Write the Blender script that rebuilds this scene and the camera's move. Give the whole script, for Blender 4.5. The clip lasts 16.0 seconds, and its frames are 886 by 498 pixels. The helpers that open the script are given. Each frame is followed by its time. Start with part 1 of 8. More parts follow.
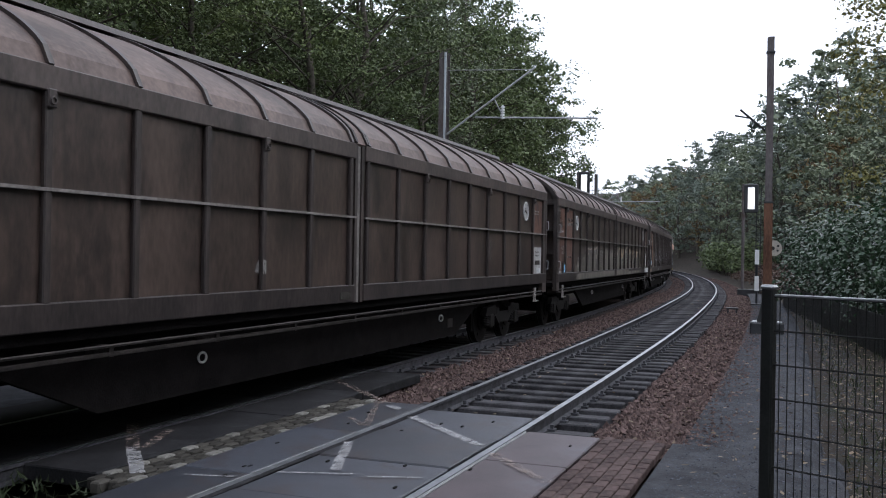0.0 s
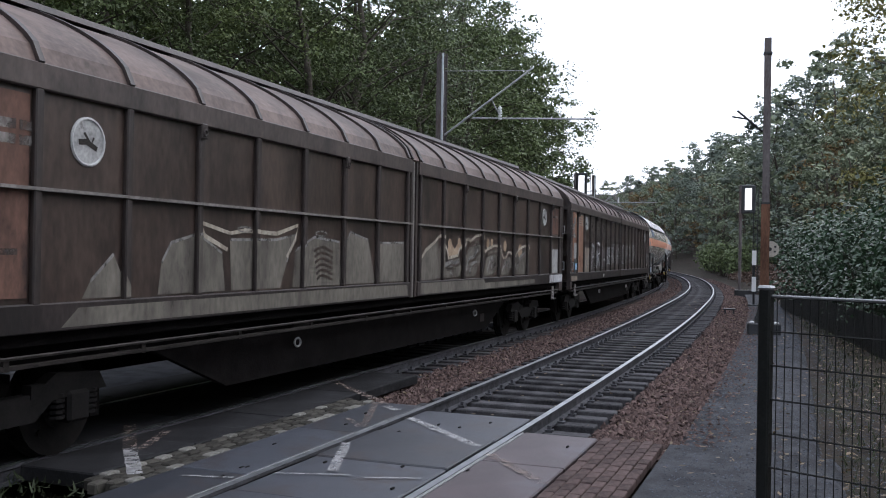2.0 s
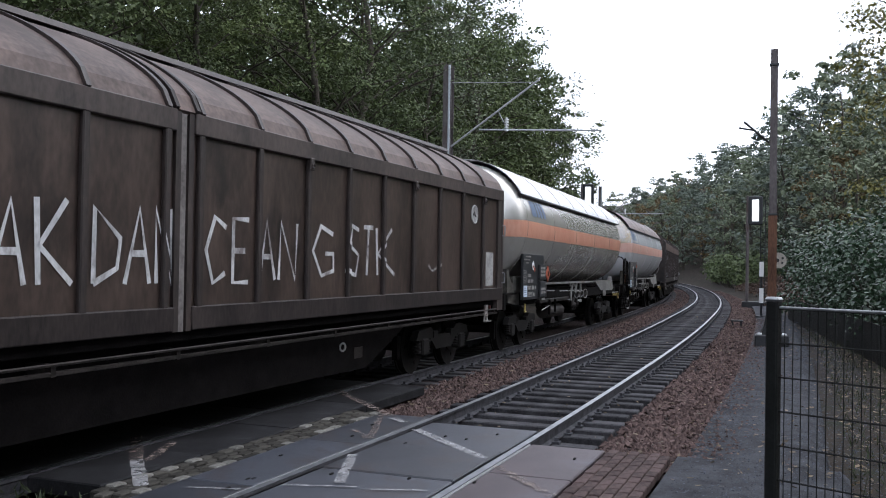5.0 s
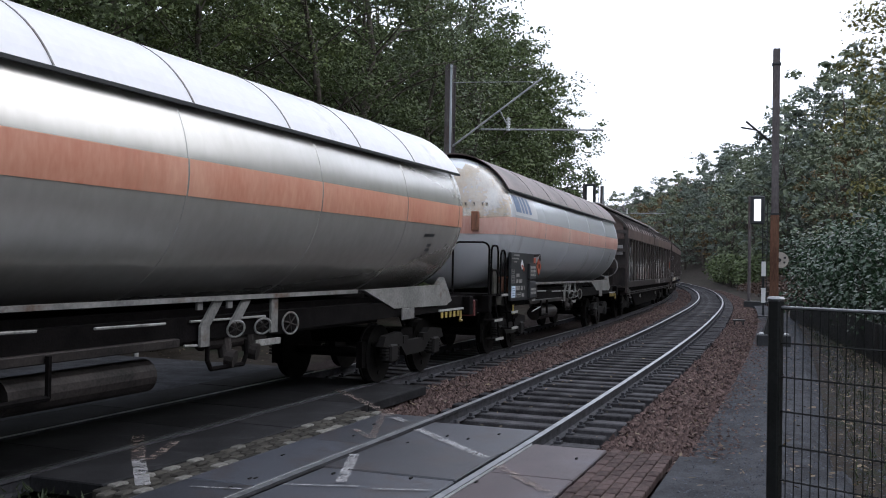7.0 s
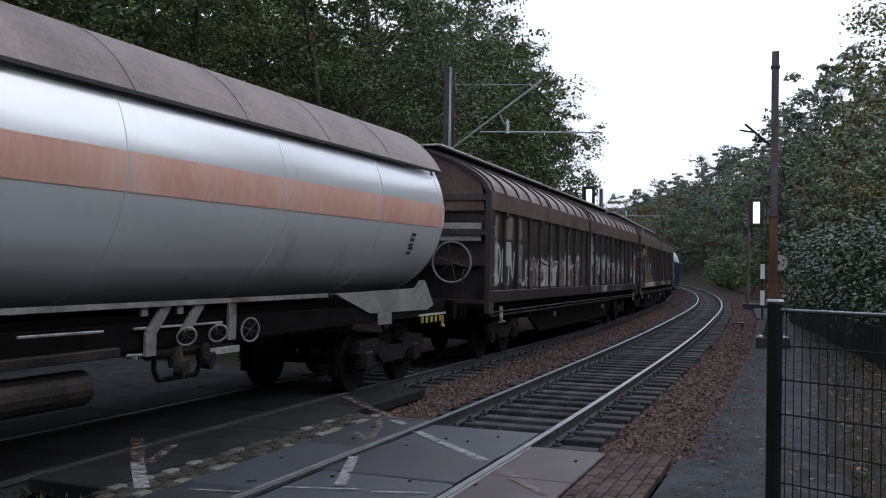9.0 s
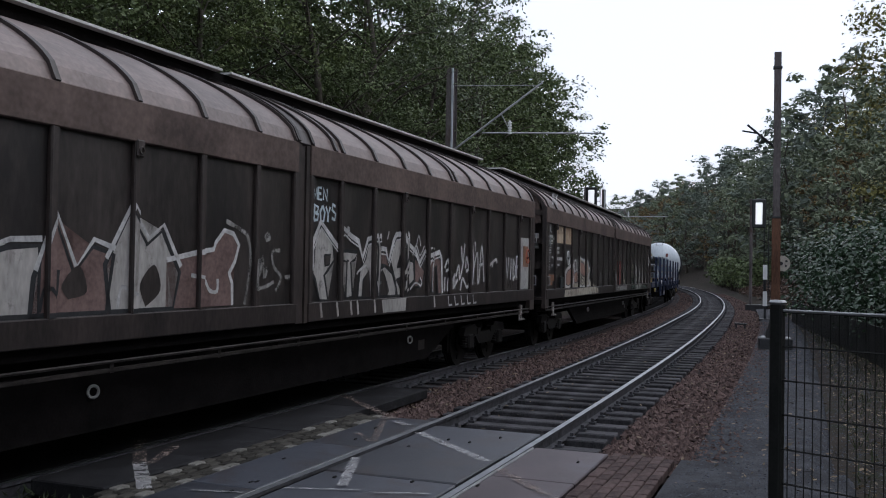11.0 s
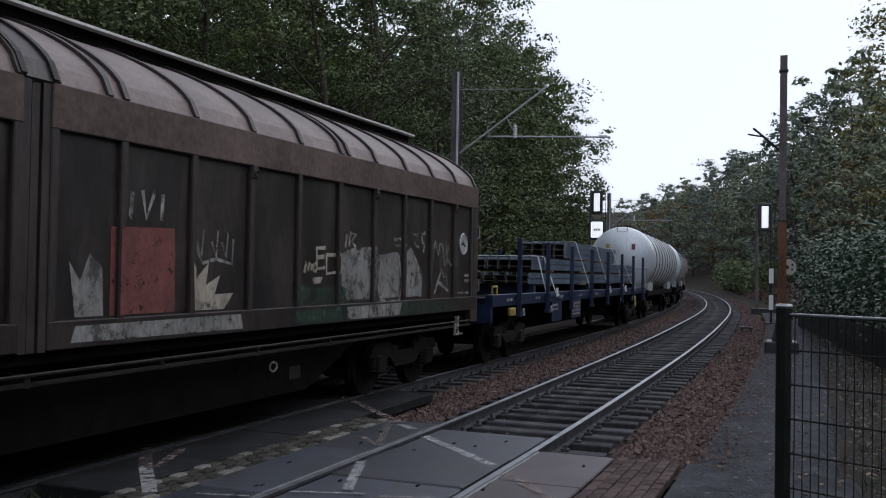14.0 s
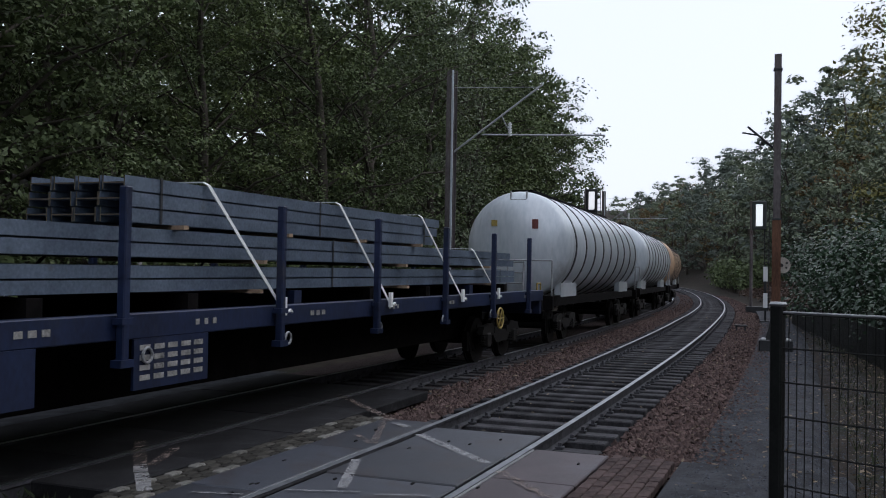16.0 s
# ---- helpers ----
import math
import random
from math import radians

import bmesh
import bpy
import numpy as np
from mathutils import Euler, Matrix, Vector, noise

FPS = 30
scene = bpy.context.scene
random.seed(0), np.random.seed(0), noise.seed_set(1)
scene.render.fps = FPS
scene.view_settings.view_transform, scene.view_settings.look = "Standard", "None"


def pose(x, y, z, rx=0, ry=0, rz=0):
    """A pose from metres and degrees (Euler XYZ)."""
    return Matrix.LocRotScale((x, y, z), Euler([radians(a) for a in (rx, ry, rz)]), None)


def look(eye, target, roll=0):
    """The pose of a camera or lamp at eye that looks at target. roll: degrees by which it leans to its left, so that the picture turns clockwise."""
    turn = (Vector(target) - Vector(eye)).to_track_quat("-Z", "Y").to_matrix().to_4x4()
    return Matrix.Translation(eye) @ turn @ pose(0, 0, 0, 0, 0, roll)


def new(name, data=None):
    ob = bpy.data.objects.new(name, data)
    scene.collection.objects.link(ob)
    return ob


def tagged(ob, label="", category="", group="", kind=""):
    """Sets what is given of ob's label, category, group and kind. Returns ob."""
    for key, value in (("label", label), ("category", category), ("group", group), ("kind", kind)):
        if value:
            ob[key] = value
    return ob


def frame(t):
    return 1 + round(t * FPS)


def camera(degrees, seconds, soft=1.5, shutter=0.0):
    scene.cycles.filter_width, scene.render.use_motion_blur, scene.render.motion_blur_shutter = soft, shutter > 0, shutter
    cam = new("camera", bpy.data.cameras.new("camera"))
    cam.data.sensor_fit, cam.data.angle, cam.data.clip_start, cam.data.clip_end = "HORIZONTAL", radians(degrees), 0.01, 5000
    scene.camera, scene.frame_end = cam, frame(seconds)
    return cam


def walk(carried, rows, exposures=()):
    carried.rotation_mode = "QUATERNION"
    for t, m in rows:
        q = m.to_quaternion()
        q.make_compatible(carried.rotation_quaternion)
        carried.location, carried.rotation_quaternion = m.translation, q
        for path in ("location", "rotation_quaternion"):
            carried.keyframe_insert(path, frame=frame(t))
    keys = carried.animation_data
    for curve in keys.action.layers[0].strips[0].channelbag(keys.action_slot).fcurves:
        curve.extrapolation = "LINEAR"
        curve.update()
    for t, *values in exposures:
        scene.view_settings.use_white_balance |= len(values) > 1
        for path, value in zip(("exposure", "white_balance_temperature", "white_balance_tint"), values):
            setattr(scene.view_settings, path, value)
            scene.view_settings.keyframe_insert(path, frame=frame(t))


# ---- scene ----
# ---- camera: hand-held on the spot beside the crossing ----
SECONDS = 16.0
EYE = (0.0, 0.0, 1.938)
FOCAL = 1680.0
cam = camera(2 * math.degrees(math.atan(784.0 / FOCAL)), SECONDS, soft=1.05)
# seconds, drift of the picture to the right and down
DRIFT = ((0, -13.8, -29.9), (0.5, -15.3, -26.8), (1, -16.8, -25.2), (1.5, -17.6, -24.5), (2, -18.3, -28.4), (2.5, -18.3, -26.8),
         (3, -18.3, -20.7), (3.5, -10.7, -11.4), (4, -9.2, -8.5), (5.2, -5.5, -8.5), (6.5, -2.3, -8.4), (7, -3.1, -9.2), (7.5, -7.7, -7.7),
         (8, -6.1, -7.7), (8.5, -4.6, -6.9), (9, -4.6, -4.6), (10.2, -1.5, -3.8), (11.5, 1.5, -3.0), (12, 7.6, -3.0), (12.5, 6.1, -1.5),
         (13, 10.7, -3.0), (13.5, 9.2, 0.8), (14, 9.2, 3.1), (14.5, 6.9, 6.2), (15, 4.6, 4.6), (15.5, 5.4, -1.5), (16, 0.0, 0.0))
ROLL = 0.944
PITCH = 0.01888


def view(dx, dy):
    yaw, pitch = -dx / FOCAL, PITCH + dy / FOCAL
    way = Vector((math.sin(yaw) * math.cos(pitch), math.cos(yaw) * math.cos(pitch), math.sin(pitch)))
    return look(EYE, Vector(EYE) + way * 10, ROLL)


walk(cam, [(t, view(dx, dy)) for t, dx, dy in DRIFT],
     exposures=[(t, stops, k, 11) for t, stops, k in ((0, -0.22, 6080), (3, -0.08, 6080), (4, -0.08, 6080), (7, -0.32, 6080), (8.5, -0.63, 6070), (12, -0.86, 6060), (16, -0.95, 6060))])

# ---- daylight: white overcast evening sky ----
world = bpy.data.worlds.new("overcast_sky")
scene.world = world
world.use_nodes = True
wn, wl = world.node_tree.nodes, world.node_tree.links
sky = wn.new("ShaderNodeTexSky")
sky.sky_type = 'NISHITA'
sky.sun_disc = False
sky.sun_elevation, sky.sun_rotation = radians(46), radians(75)
sky.air_density, sky.dust_density = 1.0, 4.0
mixer = wn.new("ShaderNodeMix")
mixer.data_type = 'RGBA'
mixer.inputs[0].default_value = 0.75
mixer.inputs[7].default_value = (13.8, 14.1, 15.2, 1)
wl.new(sky.outputs[0], mixer.inputs[6])
wl.new(mixer.outputs[2], wn["Background"].inputs[0])
wn["Background"].inputs[1].default_value = 0.165
sun = new("sun", bpy.data.lights.new("sun", 'SUN'))
sun.data.energy, sun.data.angle, sun.data.color = 1.0, radians(70), (1.0, 0.97, 0.92)
sun.matrix_world = look((40.2, 30.8, 43.2), (0, 20, 0))

# ---- materials ----
def node(tree, kind, **values):
    n = tree.nodes.new(kind)
    for key, value in values.items():
        n.inputs[key].default_value = value
    return n


def surface(name, dark, light, scale=6.0, fine=60.0, rough=0.8, metal=0.0, bump=0.3, stain=None, stain_scale=1.2, stain_at=0.55, streak=1.0, random=0.0, island=0.0):
    """A worn surface: broad and fine noise between two colours, stains of a third, fine relief."""
    mat = bpy.data.materials.new(name)
    mat.use_nodes = True
    t = mat.node_tree
    b = t.nodes["Principled BSDF"]
    co = node(t, "ShaderNodeTexCoord")
    mp = node(t, "ShaderNodeMapping")
    mp.inputs["Scale"].default_value = (1, 1, 1 / streak)
    t.links.new(co.outputs["Object"], mp.inputs[0])
    n1 = node(t, "ShaderNodeTexNoise", Scale=scale, Detail=5.0, Roughness=0.65)
    n2 = node(t, "ShaderNodeTexNoise", Scale=fine, Detail=3.0)
    t.links.new(mp.outputs[0], n1.inputs[0])
    t.links.new(mp.outputs[0], n2.inputs[0])
    add = node(t, "ShaderNodeMath")
    add.operation = 'MULTIPLY_ADD'
    add.inputs[1].default_value = 0.55
    t.links.new(n2.outputs[0], add.inputs[0])
    t.links.new(n1.outputs[0], add.inputs[2])
    value = add.outputs[0]
    if random or island:
        src = node(t, "ShaderNodeObjectInfo").outputs["Random"] if random else node(t, "ShaderNodeNewGeometry").outputs["Random Per Island"]
        ra = node(t, "ShaderNodeMath")
        ra.operation = 'MULTIPLY_ADD'
        ra.inputs[1].default_value = random or island
        t.links.new(src, ra.inputs[0])
        t.links.new(value, ra.inputs[2])
        value = ra.outputs[0]
    spread = node(t, "ShaderNodeMapRange")
    spread.inputs["From Min"].default_value, spread.inputs["From Max"].default_value = 0.515, 1.035 + (random or island)
    t.links.new(value, spread.inputs["Value"])
    ramp = node(t, "ShaderNodeValToRGB")
    bright = [min(0.9, 1.86 * b - a) for a, b in zip(dark, light)]
    ramp.color_ramp.elements[0].color, ramp.color_ramp.elements[1].color = (*dark, 1), (*bright, 1)
    t.links.new(spread.outputs[0], ramp.inputs[0])
    colour = ramp.outputs[0]
    if stain:
        n3 = node(t, "ShaderNodeTexNoise", Scale=stain_scale, Detail=6.0, Roughness=0.7)
        t.links.new(mp.outputs[0], n3.inputs[0])
        r3 = node(t, "ShaderNodeValToRGB")
        r3.color_ramp.elements[0].position, r3.color_ramp.elements[1].position = stain_at, stain_at + 0.13
        t.links.new(n3.outputs[0], r3.inputs[0])
        mx = node(t, "ShaderNodeMix")
        mx.data_type = 'RGBA'
        t.links.new(r3.outputs[0], mx.inputs[0])
        t.links.new(colour, mx.inputs[6])
        mx.inputs[7].default_value = (*stain, 1)
        colour = mx.outputs[2]
    t.links.new(colour, b.inputs["Base Color"])
    b.inputs["Roughness"].default_value, b.inputs["Metallic"].default_value = rough, metal
    b.inputs["Specular IOR Level"].default_value = 0.08 if rough >= 0.75 else (0.25 if rough > 0.5 else 0.5)
    if bump:
        bp = node(t, "ShaderNodeBump", Strength=bump, Distance=0.02)
        t.links.new(value, bp.inputs["Height"])
        t.links.new(bp.outputs[0], b.inputs["Normal"])
    return mat


def wear_through(mat, cut, scale=7.0, soft=0.14):
    """Paint rubbed off in places, so that the ground under it shows."""
    t = mat.node_tree
    co = node(t, "ShaderNodeTexCoord")
    n = node(t, "ShaderNodeTexNoise", Scale=scale, Detail=8.0, Roughness=0.72)
    t.links.new(co.outputs["Object"], n.inputs[0])
    r = node(t, "ShaderNodeValToRGB")
    r.color_ramp.elements[0].position, r.color_ramp.elements[1].position = cut, cut + soft
    t.links.new(n.outputs[0], r.inputs[0])
    t.links.new(r.outputs[0], t.nodes["Principled BSDF"].inputs["Alpha"])
    return mat


def lit_board(name, strength):
    mat = bpy.data.materials.new(name)
    mat.use_nodes = True
    b = mat.node_tree.nodes["Principled BSDF"]
    b.inputs["Emission Color"].default_value, b.inputs["Emission Strength"].default_value = (1, 1, 1, 1), strength
    return mat


M = {
    "lit": lit_board("lit_signal_face", 1.3),
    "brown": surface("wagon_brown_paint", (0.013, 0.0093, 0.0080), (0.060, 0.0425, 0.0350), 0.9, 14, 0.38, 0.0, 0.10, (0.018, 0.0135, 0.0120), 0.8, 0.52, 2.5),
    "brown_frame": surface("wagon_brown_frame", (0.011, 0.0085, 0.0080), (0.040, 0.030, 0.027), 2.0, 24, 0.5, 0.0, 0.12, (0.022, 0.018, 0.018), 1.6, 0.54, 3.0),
    # Roof brown is lighter than the similar wall paint: overhead light in the colour.
    "roof": surface("wagon_roof_paint_lit", (0.080, 0.059, 0.054), (0.165, 0.125, 0.114), 1.2, 20, 0.5, 0.0, 0.05, (0.10, 0.076, 0.070), 0.8, 0.53, 1.0),
    "paint_film": surface("thin_worn_paint_film", (0.065, 0.059, 0.050), (0.155, 0.142, 0.120), 1.6, 16, 0.6, 0.0, 0.0, (0.05, 0.043, 0.04), 2.0, 0.56, 2.5),
    "rust_dim": surface("brown_primer_panel", (0.045, 0.028, 0.024), (0.125, 0.070, 0.054), 1.6, 20, 0.6, 0.0, 0.06, (0.04, 0.03, 0.028), 1.4, 0.54, 2.0),
    "plate_grey": surface("dirty_pale_plate", (0.22, 0.22, 0.215), (0.38, 0.38, 0.37), 3, 25, 0.6, 0.0, 0.0, (0.17, 0.155, 0.14), 2.5, 0.57),
    "sign_beige": surface("weathered_beige_sign", (0.34, 0.31, 0.265), (0.50, 0.46, 0.40), 5, 30, 0.6, 0.0, 0.0, (0.28, 0.24, 0.20), 4.0, 0.57),
    "mark_blue": surface("faded_blue_mark", (0.06, 0.10, 0.19), (0.12, 0.18, 0.29), 3, 25, 0.5),
    "shield_white": surface("dull_white_shield", (0.64, 0.64, 0.66), (0.74, 0.74, 0.76), 0.8, 10, 0.36, 0.0, 0.02, (0.44, 0.43, 0.44), 0.8, 0.56, 2.0),
    # The bluish stain colour paints sky sheen onto this brown slab.
    "slab_brown": surface("brown_slab_sky_sheen", (0.020, 0.0125, 0.0140), (0.046, 0.030, 0.034), 1.6, 80, 0.50, 0.0, 0.3, (0.060, 0.058, 0.074), 0.7, 0.55),
    "gravel": surface("grey_path_gravel", (0.015, 0.0165, 0.0195), (0.078, 0.085, 0.101), 14, 70, 0.9, 0.0, 0.2, island=0.7),
    # This roof brown is also lightened for overhead light, less strongly.
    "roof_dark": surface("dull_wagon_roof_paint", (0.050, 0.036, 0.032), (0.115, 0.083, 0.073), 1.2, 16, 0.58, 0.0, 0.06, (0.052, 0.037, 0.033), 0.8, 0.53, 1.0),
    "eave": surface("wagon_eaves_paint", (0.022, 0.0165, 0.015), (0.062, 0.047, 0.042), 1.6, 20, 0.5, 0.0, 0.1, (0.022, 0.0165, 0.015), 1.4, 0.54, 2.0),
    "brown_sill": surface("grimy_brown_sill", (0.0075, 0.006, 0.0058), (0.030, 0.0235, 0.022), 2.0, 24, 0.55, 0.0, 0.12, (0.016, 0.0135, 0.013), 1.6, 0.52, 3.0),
    "cobble_bright": surface("worn_bright_setts", (0.045, 0.044, 0.040), (0.175, 0.17, 0.155), 6, 60, 0.8, 0.0, 0.3, (0.04, 0.038, 0.03), 7.0, 0.55, random=0.3),
    "brown_dark": surface("dark_wagon_brown_paint", (0.009, 0.0076, 0.0075), (0.040, 0.0335, 0.0315), 1.3, 18, 0.36, 0.0, 0.12, (0.015, 0.0135, 0.014), 0.9, 0.50, 3.0),
    "orange_faded": surface("faded_pink_band", (0.58, 0.29, 0.23), (0.70, 0.42, 0.345), 1.2, 18, 0.4, 0.0, 0.02, (0.60, 0.40, 0.32), 0.8, 0.56, 3.0),
    "red_dull": surface("dull_red_paint", (0.09, 0.022, 0.022), (0.17, 0.05, 0.045), 4, 30, 0.5, 0.0, 0.1),
    # Underframe and wheels taken nearly to black: shade under the wagons painted in.
    "under": surface("underframe_dirt_shaded", (0.0018, 0.0016, 0.0016), (0.0065, 0.0055, 0.0055), 4, 40, 0.9, 0.0, 0.3),
    "wheel": surface("shaded_wheel_steel", (0.003, 0.0028, 0.0027), (0.011, 0.0098, 0.0092), 8, 60, 0.65, 0.4, 0.1),
    "tank_grey": surface("tank_grey_paint", (0.54, 0.525, 0.48), (0.65, 0.635, 0.59), 0.7, 8, 0.27, 0.62, 0.015, (0.54, 0.52, 0.46), 0.7, 0.58, 2.0),
    "tank_white": surface("tank_white_paint", (0.70, 0.73, 0.76), (0.78, 0.81, 0.84), 0.7, 8, 0.20, 0.35, 0.02, (0.55, 0.56, 0.56), 0.7, 0.6, 3.0),
    "tank_silver": surface("tank_silver_cladding", (0.48, 0.54, 0.58), (0.64, 0.69, 0.73), 0.9, 12, 0.28, 0.25, 0.02, (0.36, 0.37, 0.37), 0.7, 0.6, 3.0),
    "tank_orange": surface("tank_tan_cladding", (0.36, 0.22, 0.13), (0.52, 0.36, 0.24), 0.9, 12, 0.4, 0.0, 0.02),
    "orange": surface("orange_band", (0.56, 0.225, 0.145), (0.68, 0.33, 0.225), 1.2, 18, 0.4, 0.0, 0.02, (0.55, 0.27, 0.18), 0.8, 0.58, 3.0),
    "blue": surface("blue_frame_paint", (0.0042, 0.0078, 0.025), (0.0105, 0.019, 0.056), 2.0, 25, 0.45, 0.0, 0.06, (0.03, 0.032, 0.045), 1.4, 0.6, 2.0),
    "beam": surface("rolled_steel_beam", (0.050, 0.070, 0.105), (0.115, 0.150, 0.205), 1.5, 30, 0.5, 0.25, 0.05, (0.10, 0.085, 0.075), 2.0, 0.62),
    "beam_end": surface("beam_end_rust", (0.055, 0.048, 0.036), (0.13, 0.11, 0.08), 8, 60, 0.8, 0.1, 0.1),
    "white": surface("white_marking", (0.60, 0.61, 0.62), (0.78, 0.79, 0.80), 3, 30, 0.6, 0.0, 0.02, (0.45, 0.44, 0.43), 2.0, 0.62),
    "black": surface("black_paint", (0.009, 0.010, 0.012), (0.021, 0.023, 0.026), 5, 40, 0.5, 0.0, 0.03),
    "rust_patch": surface("bare_primer", (0.17, 0.088, 0.057), (0.29, 0.165, 0.112), 1.5, 12, 0.7, 0.0, 0.05, (0.13, 0.085, 0.068), 1.2, 0.56, 3.0),
    "asphalt": surface("asphalt", (0.020, 0.021, 0.0235), (0.050, 0.052, 0.058), 3, 160, 0.85, 0.0, 0.5, (0.028, 0.029, 0.032), 0.7, 0.52),
    "slab": surface("crossing_slab", (0.007, 0.0075, 0.0092), (0.038, 0.042, 0.053), 2.2, 80, 0.46, 0.0, 0.30, (0.034, 0.027, 0.027), 1.3, 0.52, random=0.5),
    # Darker slabs by the far track: the train's shade put into their colour.
    "slab_shaded": surface("train_shaded_slab", (0.006, 0.006, 0.0065), (0.024, 0.024, 0.026), 2.0, 70, 0.75, 0.0, 0.25, (0.066, 0.067, 0.071), 1.0, 0.6, random=0.2),
    "rubber": surface("rubber_flangeway", (0.008, 0.008, 0.008), (0.02, 0.02, 0.02), 5, 60, 0.8),
    "rail": surface("rail_web_rust", (0.030, 0.030, 0.033), (0.072, 0.072, 0.080), 6, 60, 0.8, 0.2, 0.2),
    "rail_top": surface("rail_running_band", (0.15, 0.16, 0.175), (0.29, 0.30, 0.32), 4, 50, 0.42, 0.9, 0.02),
    "sleeper": surface("weathered_sleeper", (0.006, 0.006, 0.0068), (0.058, 0.057, 0.061), 4, 50, 0.9, 0.0, 0.5, random=0.3),
    "ballast": surface("ballast_bed", (0.007, 0.006, 0.006), (0.034, 0.026, 0.025), 14, 70, 0.95, 0.0, 1.0),
    "stone": surface("ballast_stone", (0.014, 0.0110, 0.0112), (0.105, 0.074, 0.068), 14, 70, 0.9, 0.0, 0.3, island=0.5),
    "brick": surface("clay_paver", (0.022, 0.017, 0.017), (0.082, 0.060, 0.057), 8, 60, 0.85, 0.0, 0.3, random=0.35),
    "cobble": surface("worn_setts", (0.009, 0.0088, 0.008), (0.052, 0.049, 0.043), 8, 60, 0.85, 0.0, 0.3, random=0.6),
    "soil": surface("forest_floor", (0.011, 0.010, 0.008), (0.036, 0.030, 0.025), 2.0, 30, 0.95, 0.0, 0.6, (0.016, 0.022, 0.013), 0.5, 0.53),
    "fence": surface("dark_green_fence_coating", (0.0045, 0.0050, 0.0048), (0.0105, 0.0115, 0.0110), 6, 50, 0.55),
    "rusty": surface("rusty_column", (0.065, 0.036, 0.026), (0.17, 0.092, 0.062), 3, 40, 0.85, 0.1, 0.3, (0.15, 0.135, 0.14), 0.9, 0.52, 5.0),
    "pole_grey": surface("weathered_grey_column", (0.062, 0.055, 0.056), (0.14, 0.125, 0.125), 3, 40, 0.8, 0.1, 0.2, (0.085, 0.05, 0.038), 1.4, 0.54, 4.0),
    "galv": surface("galvanised_steel", (0.20, 0.21, 0.22), (0.36, 0.37, 0.38), 3, 40, 0.55, 0.6, 0.1),
    "red": surface("red_reflective", (0.24, 0.040, 0.020), (0.38, 0.080, 0.038), 4, 40, 0.5),
    "yellow": surface("yellow_paint", (0.20, 0.14, 0.03), (0.36, 0.27, 0.07), 4, 40, 0.5),
    "bark": surface("bark", (0.022, 0.019, 0.015), (0.075, 0.066, 0.055), 3, 25, 0.95, 0.0, 0.8),
    "birch": surface("pale_bark", (0.10, 0.10, 0.09), (0.30, 0.30, 0.28), 3, 25, 0.9, 0.0, 0.5),
    "wood": surface("softwood_batten", (0.22, 0.15, 0.10), (0.36, 0.26, 0.18), 6, 60, 0.8),
    "paint_spray": surface("pale_spray_paint", (0.38, 0.39, 0.40), (0.58, 0.59, 0.60), 3, 30, 0.6, 0.0, 0.0, (0.22, 0.20, 0.20), 2.2, 0.5, 2.0),
    "paint_pink": surface("faded_pink_spray_paint", (0.20, 0.105, 0.082), (0.32, 0.19, 0.15), 3, 30, 0.6, 0.0, 0.0, (0.14, 0.09, 0.08), 2.0, 0.52, 2.0),
    "paint_green": surface("faded_green_spray_paint", (0.02, 0.05, 0.036), (0.045, 0.09, 0.066), 3, 30, 0.6, 0.0, 0.0, (0.05, 0.05, 0.04), 2.0, 0.5, 2.0),
    "glow_white": surface("white_reflector_board", (0.80, 0.81, 0.82), (0.9, 0.9, 0.9), 3, 30, 0.5, 0.0, 0.0),
}


def foliage(name, dark, light, rough=0.6, island=0.6):
    """Leaves that also pass light."""
    mat = surface(name, dark, light, 0.35, 5, rough, 0.0, 0.0, island=island)
    tree = mat.node_tree
    b = tree.nodes["Principled BSDF"]
    thin = node(tree, "ShaderNodeBsdfTranslucent")
    both = node(tree, "ShaderNodeMixShader", Fac=0.16)
    tree.links.new(b.inputs["Base Color"].links[0].from_socket, thin.inputs[0])
    tree.links.new(b.outputs[0], both.inputs[1])
    tree.links.new(thin.outputs[0], both.inputs[2])
    tree.links.new(both.outputs[0], tree.nodes["Material Output"].inputs[0])
    return mat


M["leaf"] = foliage("oak_leaves", (0.015, 0.023, 0.009), (0.118, 0.150, 0.056))
M["leaf_dark"] = foliage("beech_leaves", (0.011, 0.019, 0.009), (0.094, 0.124, 0.052))
M["leaf_pale"] = foliage("willow_leaves", (0.030, 0.044, 0.028), (0.150, 0.180, 0.115), 0.6, 0.45)
M["leaf_autumn"] = foliage("turning_leaves", (0.034, 0.027, 0.012), (0.150, 0.108, 0.046))
M["leaf_turning"] = foliage("yellow_green_leaves", (0.040, 0.040, 0.013), (0.190, 0.180, 0.062), 0.6, 0.45)
# Far foliage is paler and bluer: distance haze mixed into the leaf colour.
M["leaf_hazed"] = foliage("far_leaves_haze_tint", (0.062, 0.080, 0.068), (0.140, 0.170, 0.138), 0.7, 0.30)
M["leaf_shrub"] = foliage("laurel_leaves", (0.003, 0.009, 0.005), (0.034, 0.068, 0.034), 0.36)
M["litter"] = foliage("fallen_leaves", (0.018, 0.015, 0.010), (0.15, 0.115, 0.075), 0.6, 0.8)
M["bracken"] = foliage("dead_bracken", (0.020, 0.013, 0.010), (0.085, 0.055, 0.042))
M["grass"] = foliage("grass_blades", (0.008, 0.012, 0.006), (0.042, 0.055, 0.028))


